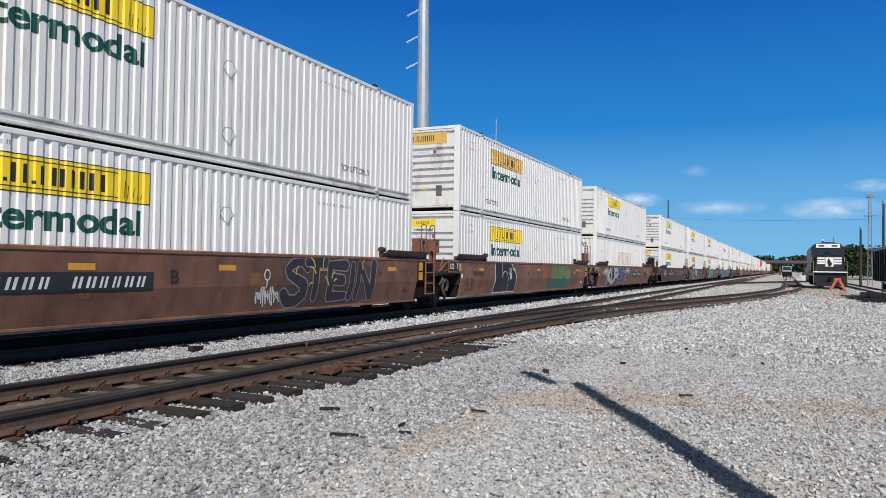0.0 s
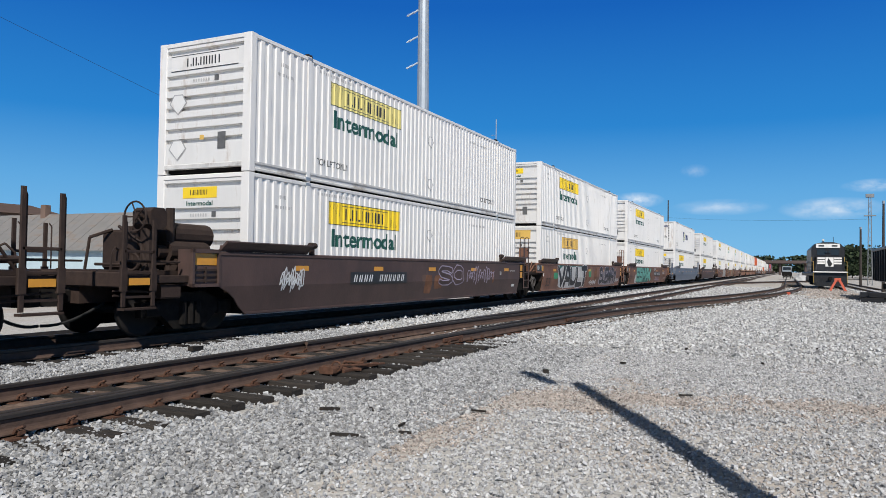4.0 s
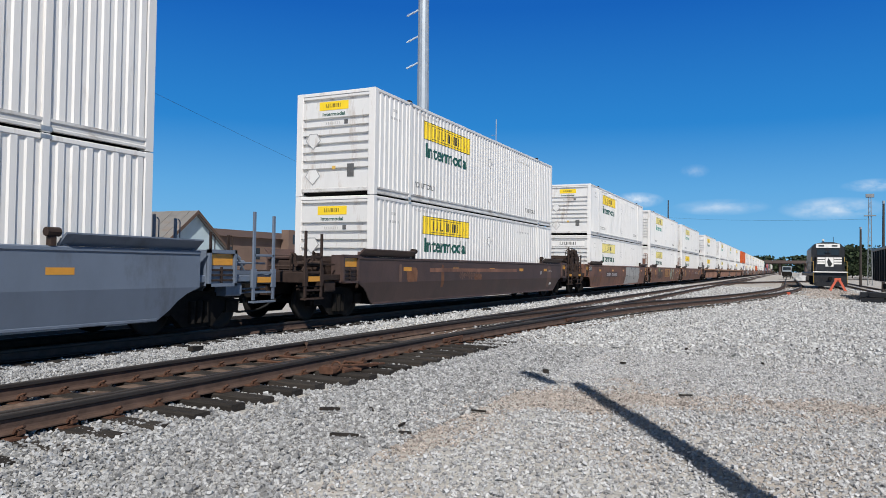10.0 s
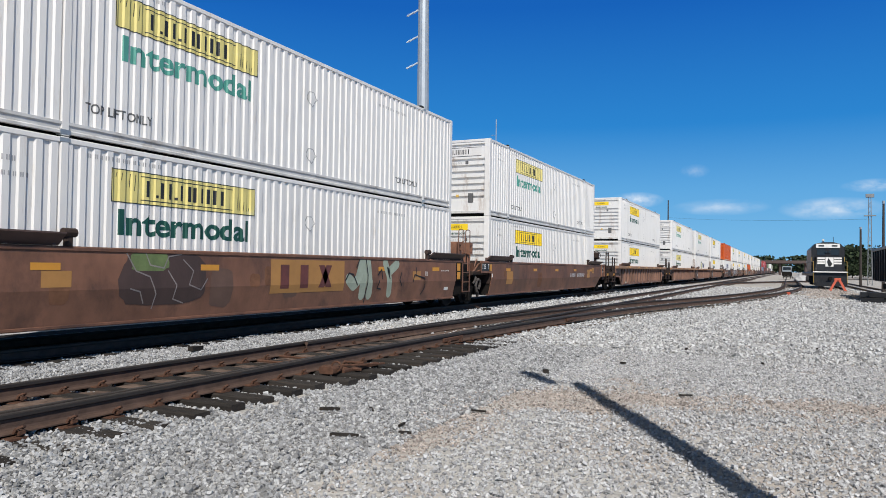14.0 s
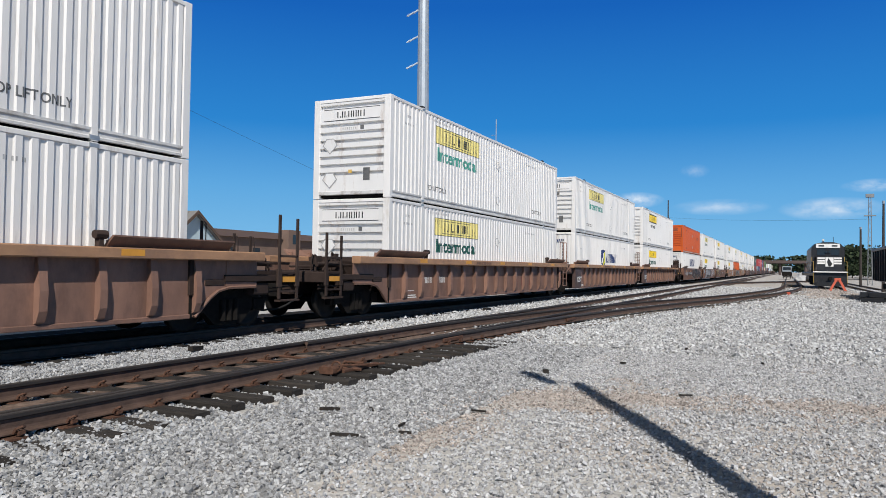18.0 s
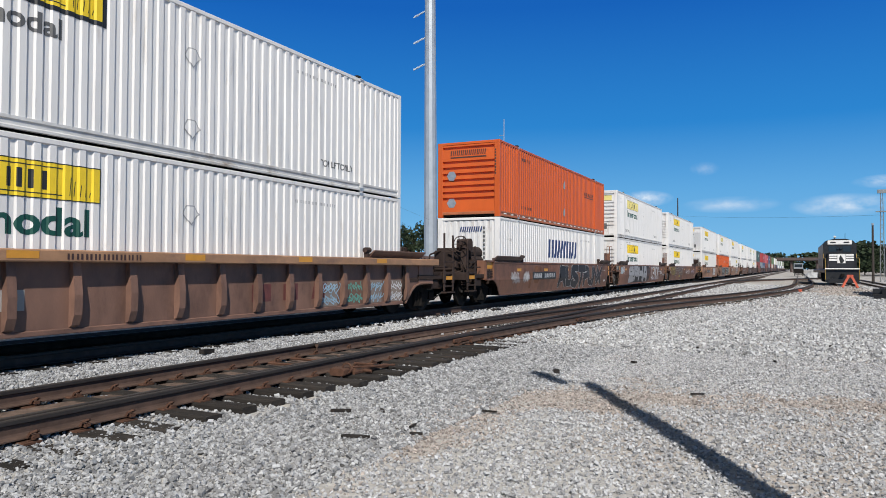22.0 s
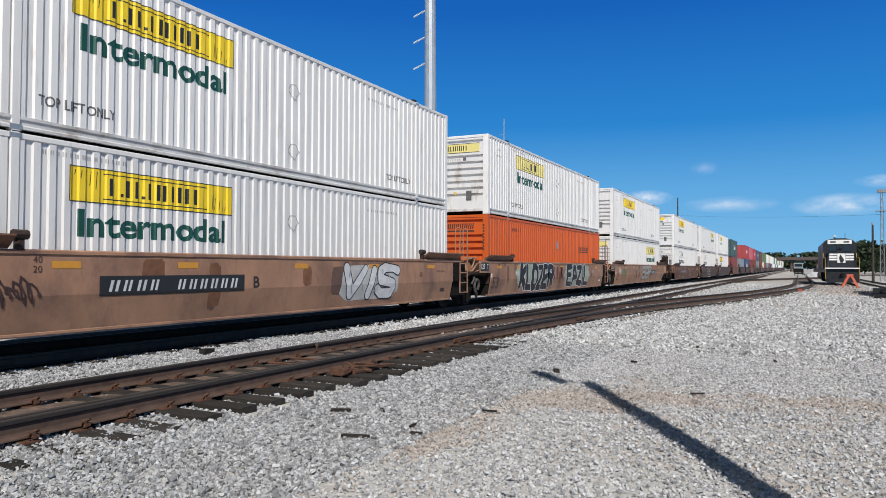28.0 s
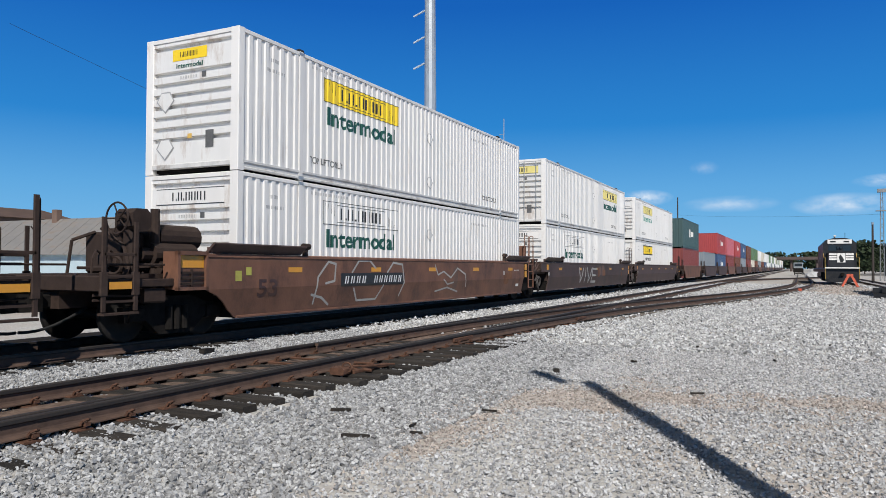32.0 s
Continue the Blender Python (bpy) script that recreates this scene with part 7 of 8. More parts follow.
def flourish(car, x0, x1, z0, z1, mat, seed, n=6, w=0.035, lift=0.026):
    """Short free strokes over a piece: shines, drips and inner lines."""
    r = random.Random(seed)
    lines = []
    for k in range(n):
        x, z = r.uniform(x0, x1), r.uniform(z0 + 0.15 * (z1 - z0), z1 - 0.2 * (z1 - z0))
        a, l = r.uniform(0.7, 2.2), r.uniform(0.12, 0.35) * (z1 - z0)
        bend = r.uniform(-0.9, 0.9)
        lines.append([(x + l * (i / 4) * math.cos(a + bend * i / 4), min(z1, z + l * (i / 4) * math.sin(a + bend * i / 4))) for i in range(5)])
    lay(car, brush(lines, w), 0, 0, mat, "graffiti_shine", lift)


def cloud_patch(car, x0, x1, z0, z1, mat, seed, lift=0.002):
    """A soft-cornered field of paint behind a piece."""
    r = random.Random(seed)
    n = 22
    pts = []
    for i in range(n):
        q = 2 * math.pi * i / n
        cx, sx = math.cos(q), math.sin(q)
        k = 0.94 + 0.12 * r.random()
        pts.append(((x0 + x1) / 2 + (x1 - x0) / 2 * k * math.copysign(abs(cx) ** 0.45, cx), min(1.56, max(0.36, (z0 + z1) / 2 + (z1 - z0) / 2 * k * math.copysign(abs(sx) ** 0.45, sx)))))
    lay(car, polygon(pts), 0, 0, mat, "graffiti_cloud", lift)


def lay(car, drawing, x, z, mat, name, lift, label=""):
    """A flat drawing on the near side; below the knee it leans in with the sheet."""
    v, f = drawing
    me = bpy.data.meshes.new(name)
    me.from_pydata([(a + x, b - 1.472 - lift, c + z) for a, b, c in v], [], f)
    zs = [w.co.z for w in me.vertices]
    if lift > 0 and min(zs) < KNEE:
        bm = bmesh.new()
        bm.from_mesh(me)
        if max(zs) > KNEE:
            bmesh.ops.bisect_plane(bm, geom=bm.verts[:] + bm.edges[:] + bm.faces[:], plane_co=(0, 0, KNEE), plane_no=(0, 0, 1), dist=1e-5)
        for w in bm.verts:
            w.co.y += SLOPE * max(0.0, KNEE - w.co.z)
        bm.to_mesh(me)
        bm.free()
    me.materials.append(mat)
    return part(name, me, None, car, label)


def board(car, x0, x1, z0=0.86, z1=1.18, plain=False, seed=1, ink=None):
    """The car's number, as bars, on a black board or straight on the paint."""
    if not plain:
        lay(car, rects([(x0, x1, z0, z1)]), 0, 0, M_BLACK, "number_board", 0.004, "black number board")
    w = x1 - x0
    it = marks(x0 + 0.05 * w, x0 + 0.38 * w, z0 + 0.07, z1 - 0.07, 4, seed, lean=0.05, gap=0.36) + marks(x0 + 0.48 * w, x1 - 0.04 * w, z0 + 0.07, z1 - 0.07, 6, seed + 1, lean=0.05, gap=0.36)
    lay(car, rects(it), 0, 0, ink or M_SPRAY_WHITE, "number_mark", 0.008)


def scribble(car, x0, x1, z0, z1, n, seed, mat, thick=0.07):
    lay(car, strokes(squiggle(2 * n + 1, x1 - x0, z1 - z0, seed), min(0.03, thick * (z1 - z0))), x0, z0, mat, "tag", 0.008, "thin sprayed squiggle")


def stencil_text(car, text, x, z, w, h, mat, plate=None):
    if plate:
        lay(car, rects([(x - 0.06, x + w + 0.06, z - 0.05, z + h + 0.05)]), 0, 0, plate, "stencil_plate", 0.004)
    lay(car, words(text, w, h, bold=0.015), x, z, mat, "stencil", 0.008)


B, W, GY = M_SPRAY_BLACK, M_SPRAY_WHITE, M_SPRAY_GREY
c = CARS
# first three-unit car
board(c[0], -4.7, -1.68)
stencil_text(c[0], "B", -1.3, 0.98, 0.2, 0.24, M_BLACK)
cloud_patch(c[0], 1.8, 5.6, 0.4, 1.5, M_DARK_BROWN, 2)
piece(c[0], "STEIN", 1.86, 5.6, 0.4, 1.54, 0.2, M_SPRAY_PLUM, M_SPRAY_FADED, 0.028, 0.1, 2, 0.06)
flourish(c[0], 2.0, 5.3, 0.7, 1.5, M_SPRAY_YELLOW, 4, 9, 0.04)
scribble(c[0], 1.0, 1.75, 0.45, 0.9, 4, 4, W)
draw(c[0], [[(1.33 + 0.09 * math.cos(q / 2), 1.12 + 0.11 * math.sin(q / 2)) for q in range(13)], [(1.33, 1.0), (1.3, 0.85)]], 0.03, 0, W, "tag", 0.007)
stencil_text(c[1], "53", -7.8, 0.52, 0.68, 0.46, M_DARK_BROWN)
lay(c[1], polygon([(0, 0.02), (2.43, 0.02), (2.5, 0.62), (2.36, 0.86), (2.08, 0.96), (2.02, 1.14), (1.72, 1.2), (1.2, 1.22), (0.9, 1.2), (0.06, 1.22), (0.14, 0.6)]), -5.2, 0.36, W, "graffiti_outline", 0.004)
lay(c[1], polygon([(0.06, 0.06), (2.38, 0.06), (2.44, 0.6), (2.31, 0.82), (2.02, 0.92), (1.96, 1.09), (1.7, 1.15), (1.2, 1.17), (0.9, 1.12), (0.12, 1.16), (0.2, 0.6)]), -5.2, 0.36, B, "graffiti", 0.007, "black sprayed figure")
draw(c[1], [[(-4.33, 1.52), (-4.33, 0.98)], [(-4.33, 1.0), (-4.22, 1.16), (-4.0, 1.22), (-3.8, 1.12), (-3.68, 0.9), (-3.64, 0.42)], [(-3.46 + 0.017 * q * math.cos(q * 0.9), 1.22 + 0.014 * q * math.sin(q * 0.9)) for q in range(13)]], 0.028, 0, W, "graffiti_line", 0.01)
draw(c[1], [[(-3.43, 1.08), (-3.4, 0.98)]], 0.2, 0, W, "graffiti_line", 0.01)
stencil_text(c[1], "C", -1.3, 1.0, 0.17, 0.2, M_BLACK)
cloud_patch(c[1], 1.9, 5.3, 0.75, 1.52, M_SPRAY_OLIVE, 8, 0.003)
cloud_patch(c[1], 1.5, 5.0, 0.42, 0.85, M_SPRAY_DARKTEAL, 9, 0.0045)
draw(c[1], [[(1.95, 1.5), (2.1, 1.0), (2.0, 0.8)], [(2.4, 1.45), (2.6, 0.95)], [(2.9, 1.5), (3.0, 1.15), (2.8, 0.9)], [(3.9, 0.95), (4.1, 0.85), (4.4, 1.3)], [(4.3, 1.28), (4.7, 1.42), (5.1, 1.38), (5.4, 1.26)]], 0.05, 0, B, "graffiti_line", 0.008)
scribble(c[1], -7.2, -6.2, 1.0, 1.25, 5, 8, M_DARK_BROWN)
lay(c[1], polygon([(0.0, 0.0), (0.6, 0.05), (0.55, 0.35), (0.05, 0.4)]), 0.7, 0.95, M_PRIMER_RUST, "rust_patch", 0.003)
stencil_text(c[2], "53", -7.8, 0.52, 0.66, 0.44, M_DARK_BROWN)
cloud_patch(c[2], -5.95, -3.08, 0.38, 1.55, B, 12)
piece(c[2], "KUP", -5.98, -3.0, 0.36, 1.57, 0.26, M_SPRAY_PALE, B, 0.035, 0.0, 13, 0.03)
flourish(c[2], -5.7, -3.3, 0.4, 1.5, B, 14, 8, 0.03)
piece(c[2], "ASF", -3.0, -0.5, 0.36, 1.56, 0.21, M_SPRAY_BLUE, M_SPRAY_SKY, 0.035, 0.22, 15, 0.05)
scribble(c[2], -0.5, 0.75, 1.05, 1.5, 4, 15, W)
scribble(c[2], -0.9, -0.3, 0.5, 0.8, 3, 16, M_SPRAY_LILAC)
scribble(c[2], -7.15, -6.6, 1.05, 1.3, 3, 17, W)
scribble(c[2], -6.6, -6.1, 0.85, 1.45, 3, 18, W)
board(c[2], 1.9, 5.0, seed=3)
scribble(c[2], 6.4, 7.3, 0.8, 1.25, 4, 19, B)
scribble(c[2], 7.0, 7.9, 1.0, 1.3, 5, 20, M_SPRAY_TEAL)
# second three-unit car
board(c[3], -4.45, -1.5, seed=5)
scribble(c[3], -7.2, -6.4, 0.75, 1.3, 4, 20, W)
piece(c[3], "SO", 0.6, 2.6, 0.7, 1.42, 0.12, M_DARK_BROWN, M_SPRAY_LILAC, 0.03, 0.0, 21)
scribble(c[3], 2.8, 5.3, 0.75, 1.4, 5, 22, M_SPRAY_LILAC)
stencil_text(c[4], "53", -7.75, 0.52, 0.66, 0.4, M_DARK_BROWN)
cloud_patch(c[4], -5.9, -0.6, 1.25, 1.56, M_SPRAY_DARKTEAL, 22)
cloud_patch(c[4], -6.6, -5.9, 0.85, 1.15, M_SPRAY_LEAF, 23)
cloud_patch(c[4], 0.0, 0.55, 0.9, 1.35, M_SPRAY_LEAF, 24)
cloud_patch(c[4], -5.85, -0.75, 0.4, 1.45, M_SPRAY_PALE, 25, 0.003)
piece(c[4], "VAULT", -5.8, -0.45, 0.34, 1.57, 0.29, B, W, 0.035, 0.0, 27, 0.13, 0.006)
flourish(c[4], -5.4, -1.0, 0.5, 1.5, W, 28, 7, 0.05)
cloud_patch(c[4], 2.4, 7.0, 0.4, 1.3, M_SPRAY_FADED, 29)
piece(c[4], "SUBWAY", 2.55, 6.9, 0.42, 1.55, 0.2, B, M_SPRAY_LILAC, 0.03, 0.08, 24, 0.1)
scribble(c[4], 0.2, 1.7, 0.45, 0.75, 6, 25, W)
scribble(c[4], 6.9, 7.8, 0.5, 0.85, 4, 26, W)
cloud_patch(c[5], -6.1, -5.2, 0.38, 1.0, M_SPRAY_PALE, 30)
cloud_patch(c[5], -5.4, -0.2, 0.36, 1.56, M_SPRAY_DARKTEAL, 31, 0.003)
piece(c[5], "ESMAK", -5.5, 0.35, 0.34, 1.57, 0.27, M_SPRAY_TEAL, B, 0.035, 0.0, 33, 0.13)
flourish(c[5], -5.2, 0.1, 0.4, 1.5, B, 34, 9, 0.04)
stencil_text(c[5], "53", -8.0, 0.52, 0.66, 0.42, M_DARK_BROWN)
draw(c[5], [[(-6.74 + 0.13 * i + 0.05 * math.sin(3 * i), 0.86 + 0.14 * abs(math.sin(1.7 * i))) for i in range(8)]], 0.03, 0, B, "tag", 0.006)
board(c[5], 1.82, 4.95, seed=7)
scribble(c[5], 1.9, 2.9, 1.24, 1.54, 4, 33, W)
scribble(c[5], 2.6, 4.5, 0.42, 0.8, 5, 34, M_SPRAY_LILAC)
scribble(c[5], 6.2, 7.3, 0.95, 1.2, 5, 35, W)
scribble(c[5], 0.1, 1.2, 1.15, 1.4, 5, 36, M_DARK_BROWN)
# single cars
lay(c[6], rects(marks(-5.33, -4.6, 0.92, 1.18, 3, 41) + marks(-4.36, -3.5, 0.92, 1.18, 5, 42)), 0, 0, M_BLACK, "number_mark", 0.006)
lay(c[6], strokes([[(-2.0, 1.5), (-1.0, 1.44), (0.6, 1.4), (2.0, 1.42)]], 0.02), 0, 0, M_GREY_INK, "scratch", 0.005)
scribble(c[7], -2.8, -0.9, 0.92, 1.25, 5, 45, M_SALMON)
lay(c[7], rects([(-5.0, 2.8, 1.18, 1.3)]), 0, 0, M_TAN, "rust_streak", 0.003)
# third three-unit car
stencil_text(c[8], "53", -8.05, 0.6, 0.66, 0.44, M_BROWN_INK)
lay(c[8], rects([(-4.95, -1.7, 0.86, 1.2)]), 0, 0, M_DARK_BROWN, "number_board", 0.003)
board(c[8], -4.88, -1.75, plain=True, seed=9)
stencil_text(c[8], "A", -1.4, 0.98, 0.17, 0.2, M_MAROON_INK)
lay(c[8], polygon([(0.0, 0.0), (5.0, 0.05), (5.15, 0.5), (4.85, 0.62), (5.2, 0.8), (5.22, 1.2), (4.2, 1.21), (0.42, 1.2), (0.3, 0.6)]), 0.68, 0.36, M_PATCH, "overpaint", 0.003, "pale grey overpainted patch")
draw(c[8], [[(0.9, 0.95), (1.5, 0.93)], [(1.05, 1.05), (1.05, 0.85)], [(1.25, 1.1), (1.2, 0.72), (1.05, 0.55), (1.3, 0.5)], [(2.0, 1.4), (1.95, 0.8)], [(2.3, 1.3), (2.5, 1.42), (2.8, 1.38), (2.95, 1.2)], [(3.4, 0.75), (3.4, 1.25), (3.7, 1.38), (4.1, 1.42)], [(4.15, 1.5), (4.1, 0.8), (4.05, 0.65)], [(3.5, 0.72), (3.95, 0.75)]], 0.045, 0.2, M_GREY_INK, "tag", 0.006)
stencil_text(c[9], "53", -8.02, 0.6, 0.66, 0.42, M_BROWN_INK)
cloud_patch(c[9], -5.1, -3.2, 0.6, 1.5, M_DARK_BROWN, 53)
draw(c[9], [[(-5.0, 1.5), (-4.8, 1.2), (-4.5, 1.1), (-4.35, 0.8), (-4.4, 0.55)], [(-4.6, 1.5), (-4.5, 1.3), (-4.2, 1.25), (-4.1, 1.45), (-3.8, 1.5)], [(-4.1, 1.2), (-3.9, 0.95), (-3.95, 0.7), (-3.7, 0.62)], [(-3.75, 1.4), (-3.5, 1.2), (-3.6, 0.95), (-3.3, 0.85), (-3.15, 1.05)], [(-4.9, 0.9), (-4.7, 0.85), (-4.6, 0.65)]], 0.024, 0, M_SPRAY_FADED, "graffiti_line", 0.006)
cloud_patch(c[9], -4.9, -4.1, 1.2, 1.52, M_SPRAY_OLIVE, 54, 0.0045)
lay(c[9], rects([(-1.3, 1.5, 0.72, 1.45)]), 0, 0, M_PRIMER, "name_plate", 0.003, "dull orange plate")
lay(c[9], rects([(-0.98, -0.68, 0.82, 1.34), (-0.28, 0.02, 0.82, 1.34), (0.42, 0.66, 0.82, 1.34, 0.3), (0.72, 0.96, 0.82, 1.34, -0.3)]), 0, 0, M_MAROON_INK, "name_mark", 0.007)
draw(c[9], [[(1.7, 1.0), (1.95, 0.85), (2.15, 1.0), (2.35, 1.45)], [(2.35, 1.4), (2.4, 0.6)], [(2.6, 1.4), (2.75, 0.6)]], 0.3, 0, M_SPRAY_MINT, "graffiti", 0.004, "pale mint sprayed shape")
draw(c[9], [[(3.5, 1.42), (3.7, 1.1), (3.8, 0.6)], [(3.75, 1.2), (4.15, 1.4)]], 0.26, 0, M_SPRAY_MINT, "graffiti", 0.004)
draw(c[9], [[(1.55, 0.98), (1.7, 1.15), (1.9, 1.12), (2.1, 0.85)], [(2.05, 1.3), (2.2, 1.52)], [(2.5, 1.5), (2.6, 1.1), (2.55, 0.4)], [(3.1, 1.1), (3.3, 1.25), (3.35, 1.0)], [(3.2, 0.95), (3.1, 0.75), (3.3, 0.72)], [(3.6, 1.3), (3.75, 1.0)], [(4.4, 1.15), (4.3, 0.95), (4.45, 0.8)], [(5.1, 0.9), (5.2, 1.1), (5.5, 1.05), (5.85, 1.0), (5.9, 0.7), (5.7, 0.5)], [(5.3, 1.3), (5.3, 1.1)]], 0.04, 0, B, "graffiti_line", 0.012)
for x in (-6.5, 5.1):
    lay(c[9], rects([(x, x + 0.5, 0.95, 1.2)]), 0, 0, M_PRIMER, "overpaint", 0.003)
board(c[10], 2.3, 5.4, plain=True, seed=11)
for q in ((-6.6, -5.9, 0.7, 1.2), (5.8, 6.4, 0.85, 1.3), (6.9, 7.4, 1.1, 1.4)):
    lay(c[10], rects([q]), 0, 0, M_PRIMER, "overpaint", 0.003)
# ribbed cars: panels between the ribs
for k in (11, 12, 13, 14):
    lay(c[k], rects([(-7.0, -6.45, 0.42, 0.45), (-7.0, -6.5, 0.48, 0.51), (-7.1, -6.6, 0.62, 0.64)]), 0, 0, M_STENCIL, "data_panel", -0.125)
    lay(c[k], rects(marks(-6.05, -5.4, 0.84, 1.02, 4, k) + marks(-5.05, -4.45, 0.84, 1.02, 5, k + 1)), 0, 0, M_STENCIL if k == 12 else M_BROWN_INK, "number_mark", -0.125)
    lay(c[k], rects([(1.9, 2.5, 0.62, 0.98), (2.9, 3.4, 0.62, 0.98), (3.9, 4.4, 0.62, 0.98, 0.1)]), 0, 0, M_MAROON_INK, "name_mark", -0.125)
    lay(c[k], rects(marks(-2.4, -1.0, 1.44, 1.53, 9, k + 3)), 0, 0, M_BROWN_INK, "chord_mark", 0.105)
for k in (13, 14):
    part("load_plate", Shape().box(-8.7, -7.5, -1.5, -1.34, 0.36, 1.38, 0.02), M_DARK_BROWN, c[k], "dark end panel")
    part("stencil", flat_on_side(words("125T", 0.85, 0.28, bold=0.03), M_STENCIL, "stencil", -1.504), None, c[k], at=(-8.3, 0, 0.66))
lay(c[14], rects([(-3.4, -2.9, 0.7, 1.0)]), 0, 0, M_PATCH, "data_panel", -0.125)
for x, mat, sd in ((4.3, M_SPRAY_SKY, 5), (6.35, M_SPRAY_SKY, 6), (7.4, W, 7), (5.35, M_SPRAY_TEAL, 8)):
    lay(c[14], strokes(squiggle(5, 0.66, 0.26, sd), 0.028), x, 0.72, mat, "tag", -0.122)
    lay(c[14], strokes(squiggle(5, 0.66, 0.26, sd + 20), 0.028), x, 0.44, mat, "tag", -0.122)
for x in (4.25, 6.3, 7.35):
    lay(c[14], rects([(x, x + 0.68, 0.42, 1.0)]), 0, 0, M_PATCH_DULL, "overpaint", -0.1257)
# fourth three-unit car
scribble(c[15], -7.3, -6.5, 0.85, 1.2, 4, 61, W)
scribble(c[15], -7.1, -6.3, 0.72, 0.95, 5, 66, GY)
scribble(c[15], -5.93, -5.25, 0.75, 1.22, 4, 62, W)
board(c[15], -4.82, -1.66, seed=13)
piece(c[15], "RUST", -1.05, 3.05, 0.34, 1.56, 0.32, B, M_SPRAY_PALE, 0.02, 0.15, 5, 0.13)
piece(c[15], "PUNX", 3.1, 6.6, 0.4, 1.54, 0.28, B, M_SPRAY_PALE, 0.02, 0.1, 8, 0.11)
scribble(c[16], -7.75, -6.8, 0.95, 1.5, 4, 70, W)
cloud_patch(c[16], -7.9, -7.2, 1.0, 1.4, M_SPRAY_SKY, 69)
cloud_patch(c[16], -5.6, 1.8, 0.38, 1.56, B, 71)
piece(c[16], "2PHA", -5.45, 0.6, 0.35, 1.57, 0.32, GY, B, 0.035, 0.0, 73, 0.08)
piece(c[16], "F", 0.62, 1.8, 0.38, 1.4, 0.24, M_DARK_BROWN, B, 0.03, 0.0, 74, 0.06)
flourish(c[16], -5.2, 1.2, 0.5, 1.5, M_DARK_BROWN, 75, 6, 0.06)
draw(c[16], [[(-5.55, 0.4), (-5.4, 0.85), (-5.5, 1.0), (-5.45, 1.3), (-5.1, 1.56), (-3.8, 1.56)], [(-3.6, 1.56), (-1.9, 1.55)], [(-1.3, 1.2), (-1.0, 1.5), (0.4, 1.55), (1.6, 1.5), (1.75, 1.35)]], 0.028, 0, W, "graffiti_line", 0.012)
piece(c[16], "CENCK", 2.2, 5.4, 0.5, 1.52, 0.11, W, None, 0.02, 0.0, 72, 0.0)
draw(c[16], [[(5.35 + 0.33 * math.cos(q / 2), 1.0 + 0.48 * math.sin(q / 2)) for q in range(13)], [(5.0, 1.1), (6.3, 1.12)]], 0.03, 0, W, "tag", 0.009)
scribble(c[16], 5.9, 6.7, 0.8, 1.2, 4, 79, W)
scribble(c[16], 6.9, 8.1, 0.72, 0.95, 6, 80, M_SPRAY_PALE)
scribble(c[16], 2.6, 4.6, 0.42, 0.62, 8, 73, M_SPRAY_LILAC)
piece(c[17], "FOGO", -7.95, -5.6, 0.75, 1.5, 0.05, M_SPRAY_YELLOW, None, 0.02, 0.0, 74)
piece(c[17], "2TNENT", -5.55, -0.8, 0.7, 1.54, 0.13, M_DARK_BROWN, M_SPRAY_PALE, 0.025, 0.0, 75, 0.03)
cloud_patch(c[17], -3.3, -2.6, 0.55, 1.0, M_SPRAY_YELLOW, 78)
scribble(c[17], 1.0, 3.6, 0.75, 1.3, 5, 76, W)
scribble(c[17], 4.6, 6.9, 0.75, 1.25, 4, 77, M_SPRAY_LILAC)
# fifth three-unit car, yellow-brown
for k, x in ((18, -7.66), (19, -8.05), (20, -7.98)):
    stencil_text(c[k], "53", x, 0.58, 0.6, 0.42, M_BROWN_INK)
board(c[18], -4.76, -1.46, seed=15)
stencil_text(c[18], "B", -1.2, 0.92, 0.18, 0.22, M_BLACK)
scribble(c[18], -6.9, -5.8, 0.75, 1.2, 4, 82, M_BROWN_INK)
cloud_patch(c[18], 1.9, 4.65, 0.5, 1.4, M_SPRAY_PALE, 83)
piece(c[18], "VIS", 1.95, 4.6, 0.45, 1.48, 0.22, W, B, 0.03, 0.25, 81, 0.05)
flourish(c[18], 2.1, 4.4, 0.5, 1.4, GY, 84, 7, 0.035)
cloud_patch(c[19], -5.6, -0.95, 0.62, 1.55, M_SPRAY_MINT, 85)
piece(c[19], "KLOZER", -5.15, -1.0, 0.34, 1.57, 0.25, B, W, 0.035, 0.12, 11, 0.1, 0.005)
cloud_patch(c[19], 0.8, 5.2, 0.45, 1.5, M_SPRAY_MINT, 86)
piece(c[19], "EAZIL", 1.2, 5.0, 0.36, 1.54, 0.24, B, W, 0.035, 0.1, 12, 0.1, 0.005)
lay(c[19], rects([(-0.95, -0.7, 0.82, 1.36), (-0.45, -0.2, 0.82, 1.36), (0.1, 0.3, 0.82, 1.36, 0.22), (0.34, 0.54, 0.82, 1.36, -0.22)]), 0, 0, M_MAROON_INK, "name_mark", 0.004)
scribble(c[19], -5.75, -5.35, 1.0, 1.25, 3, 88, W)
scribble(c[20], -7.35, -6.7, 0.95, 1.4, 4, 86, W)
cloud_patch(c[20], -6.3, -5.3, 0.9, 1.25, M_SPRAY_OLIVE, 90)
for x, z, w in ((-2.6, 1.2, 0.5), (-4.4, 1.15, 0.4), (-1.6, 1.0, 0.6), (-3.4, 0.95, 0.35)):
    cloud_patch(c[20], x, x + w, z, z + 0.3, M_PATCH_DULL, int(90 - 10 * x), 0.0022)
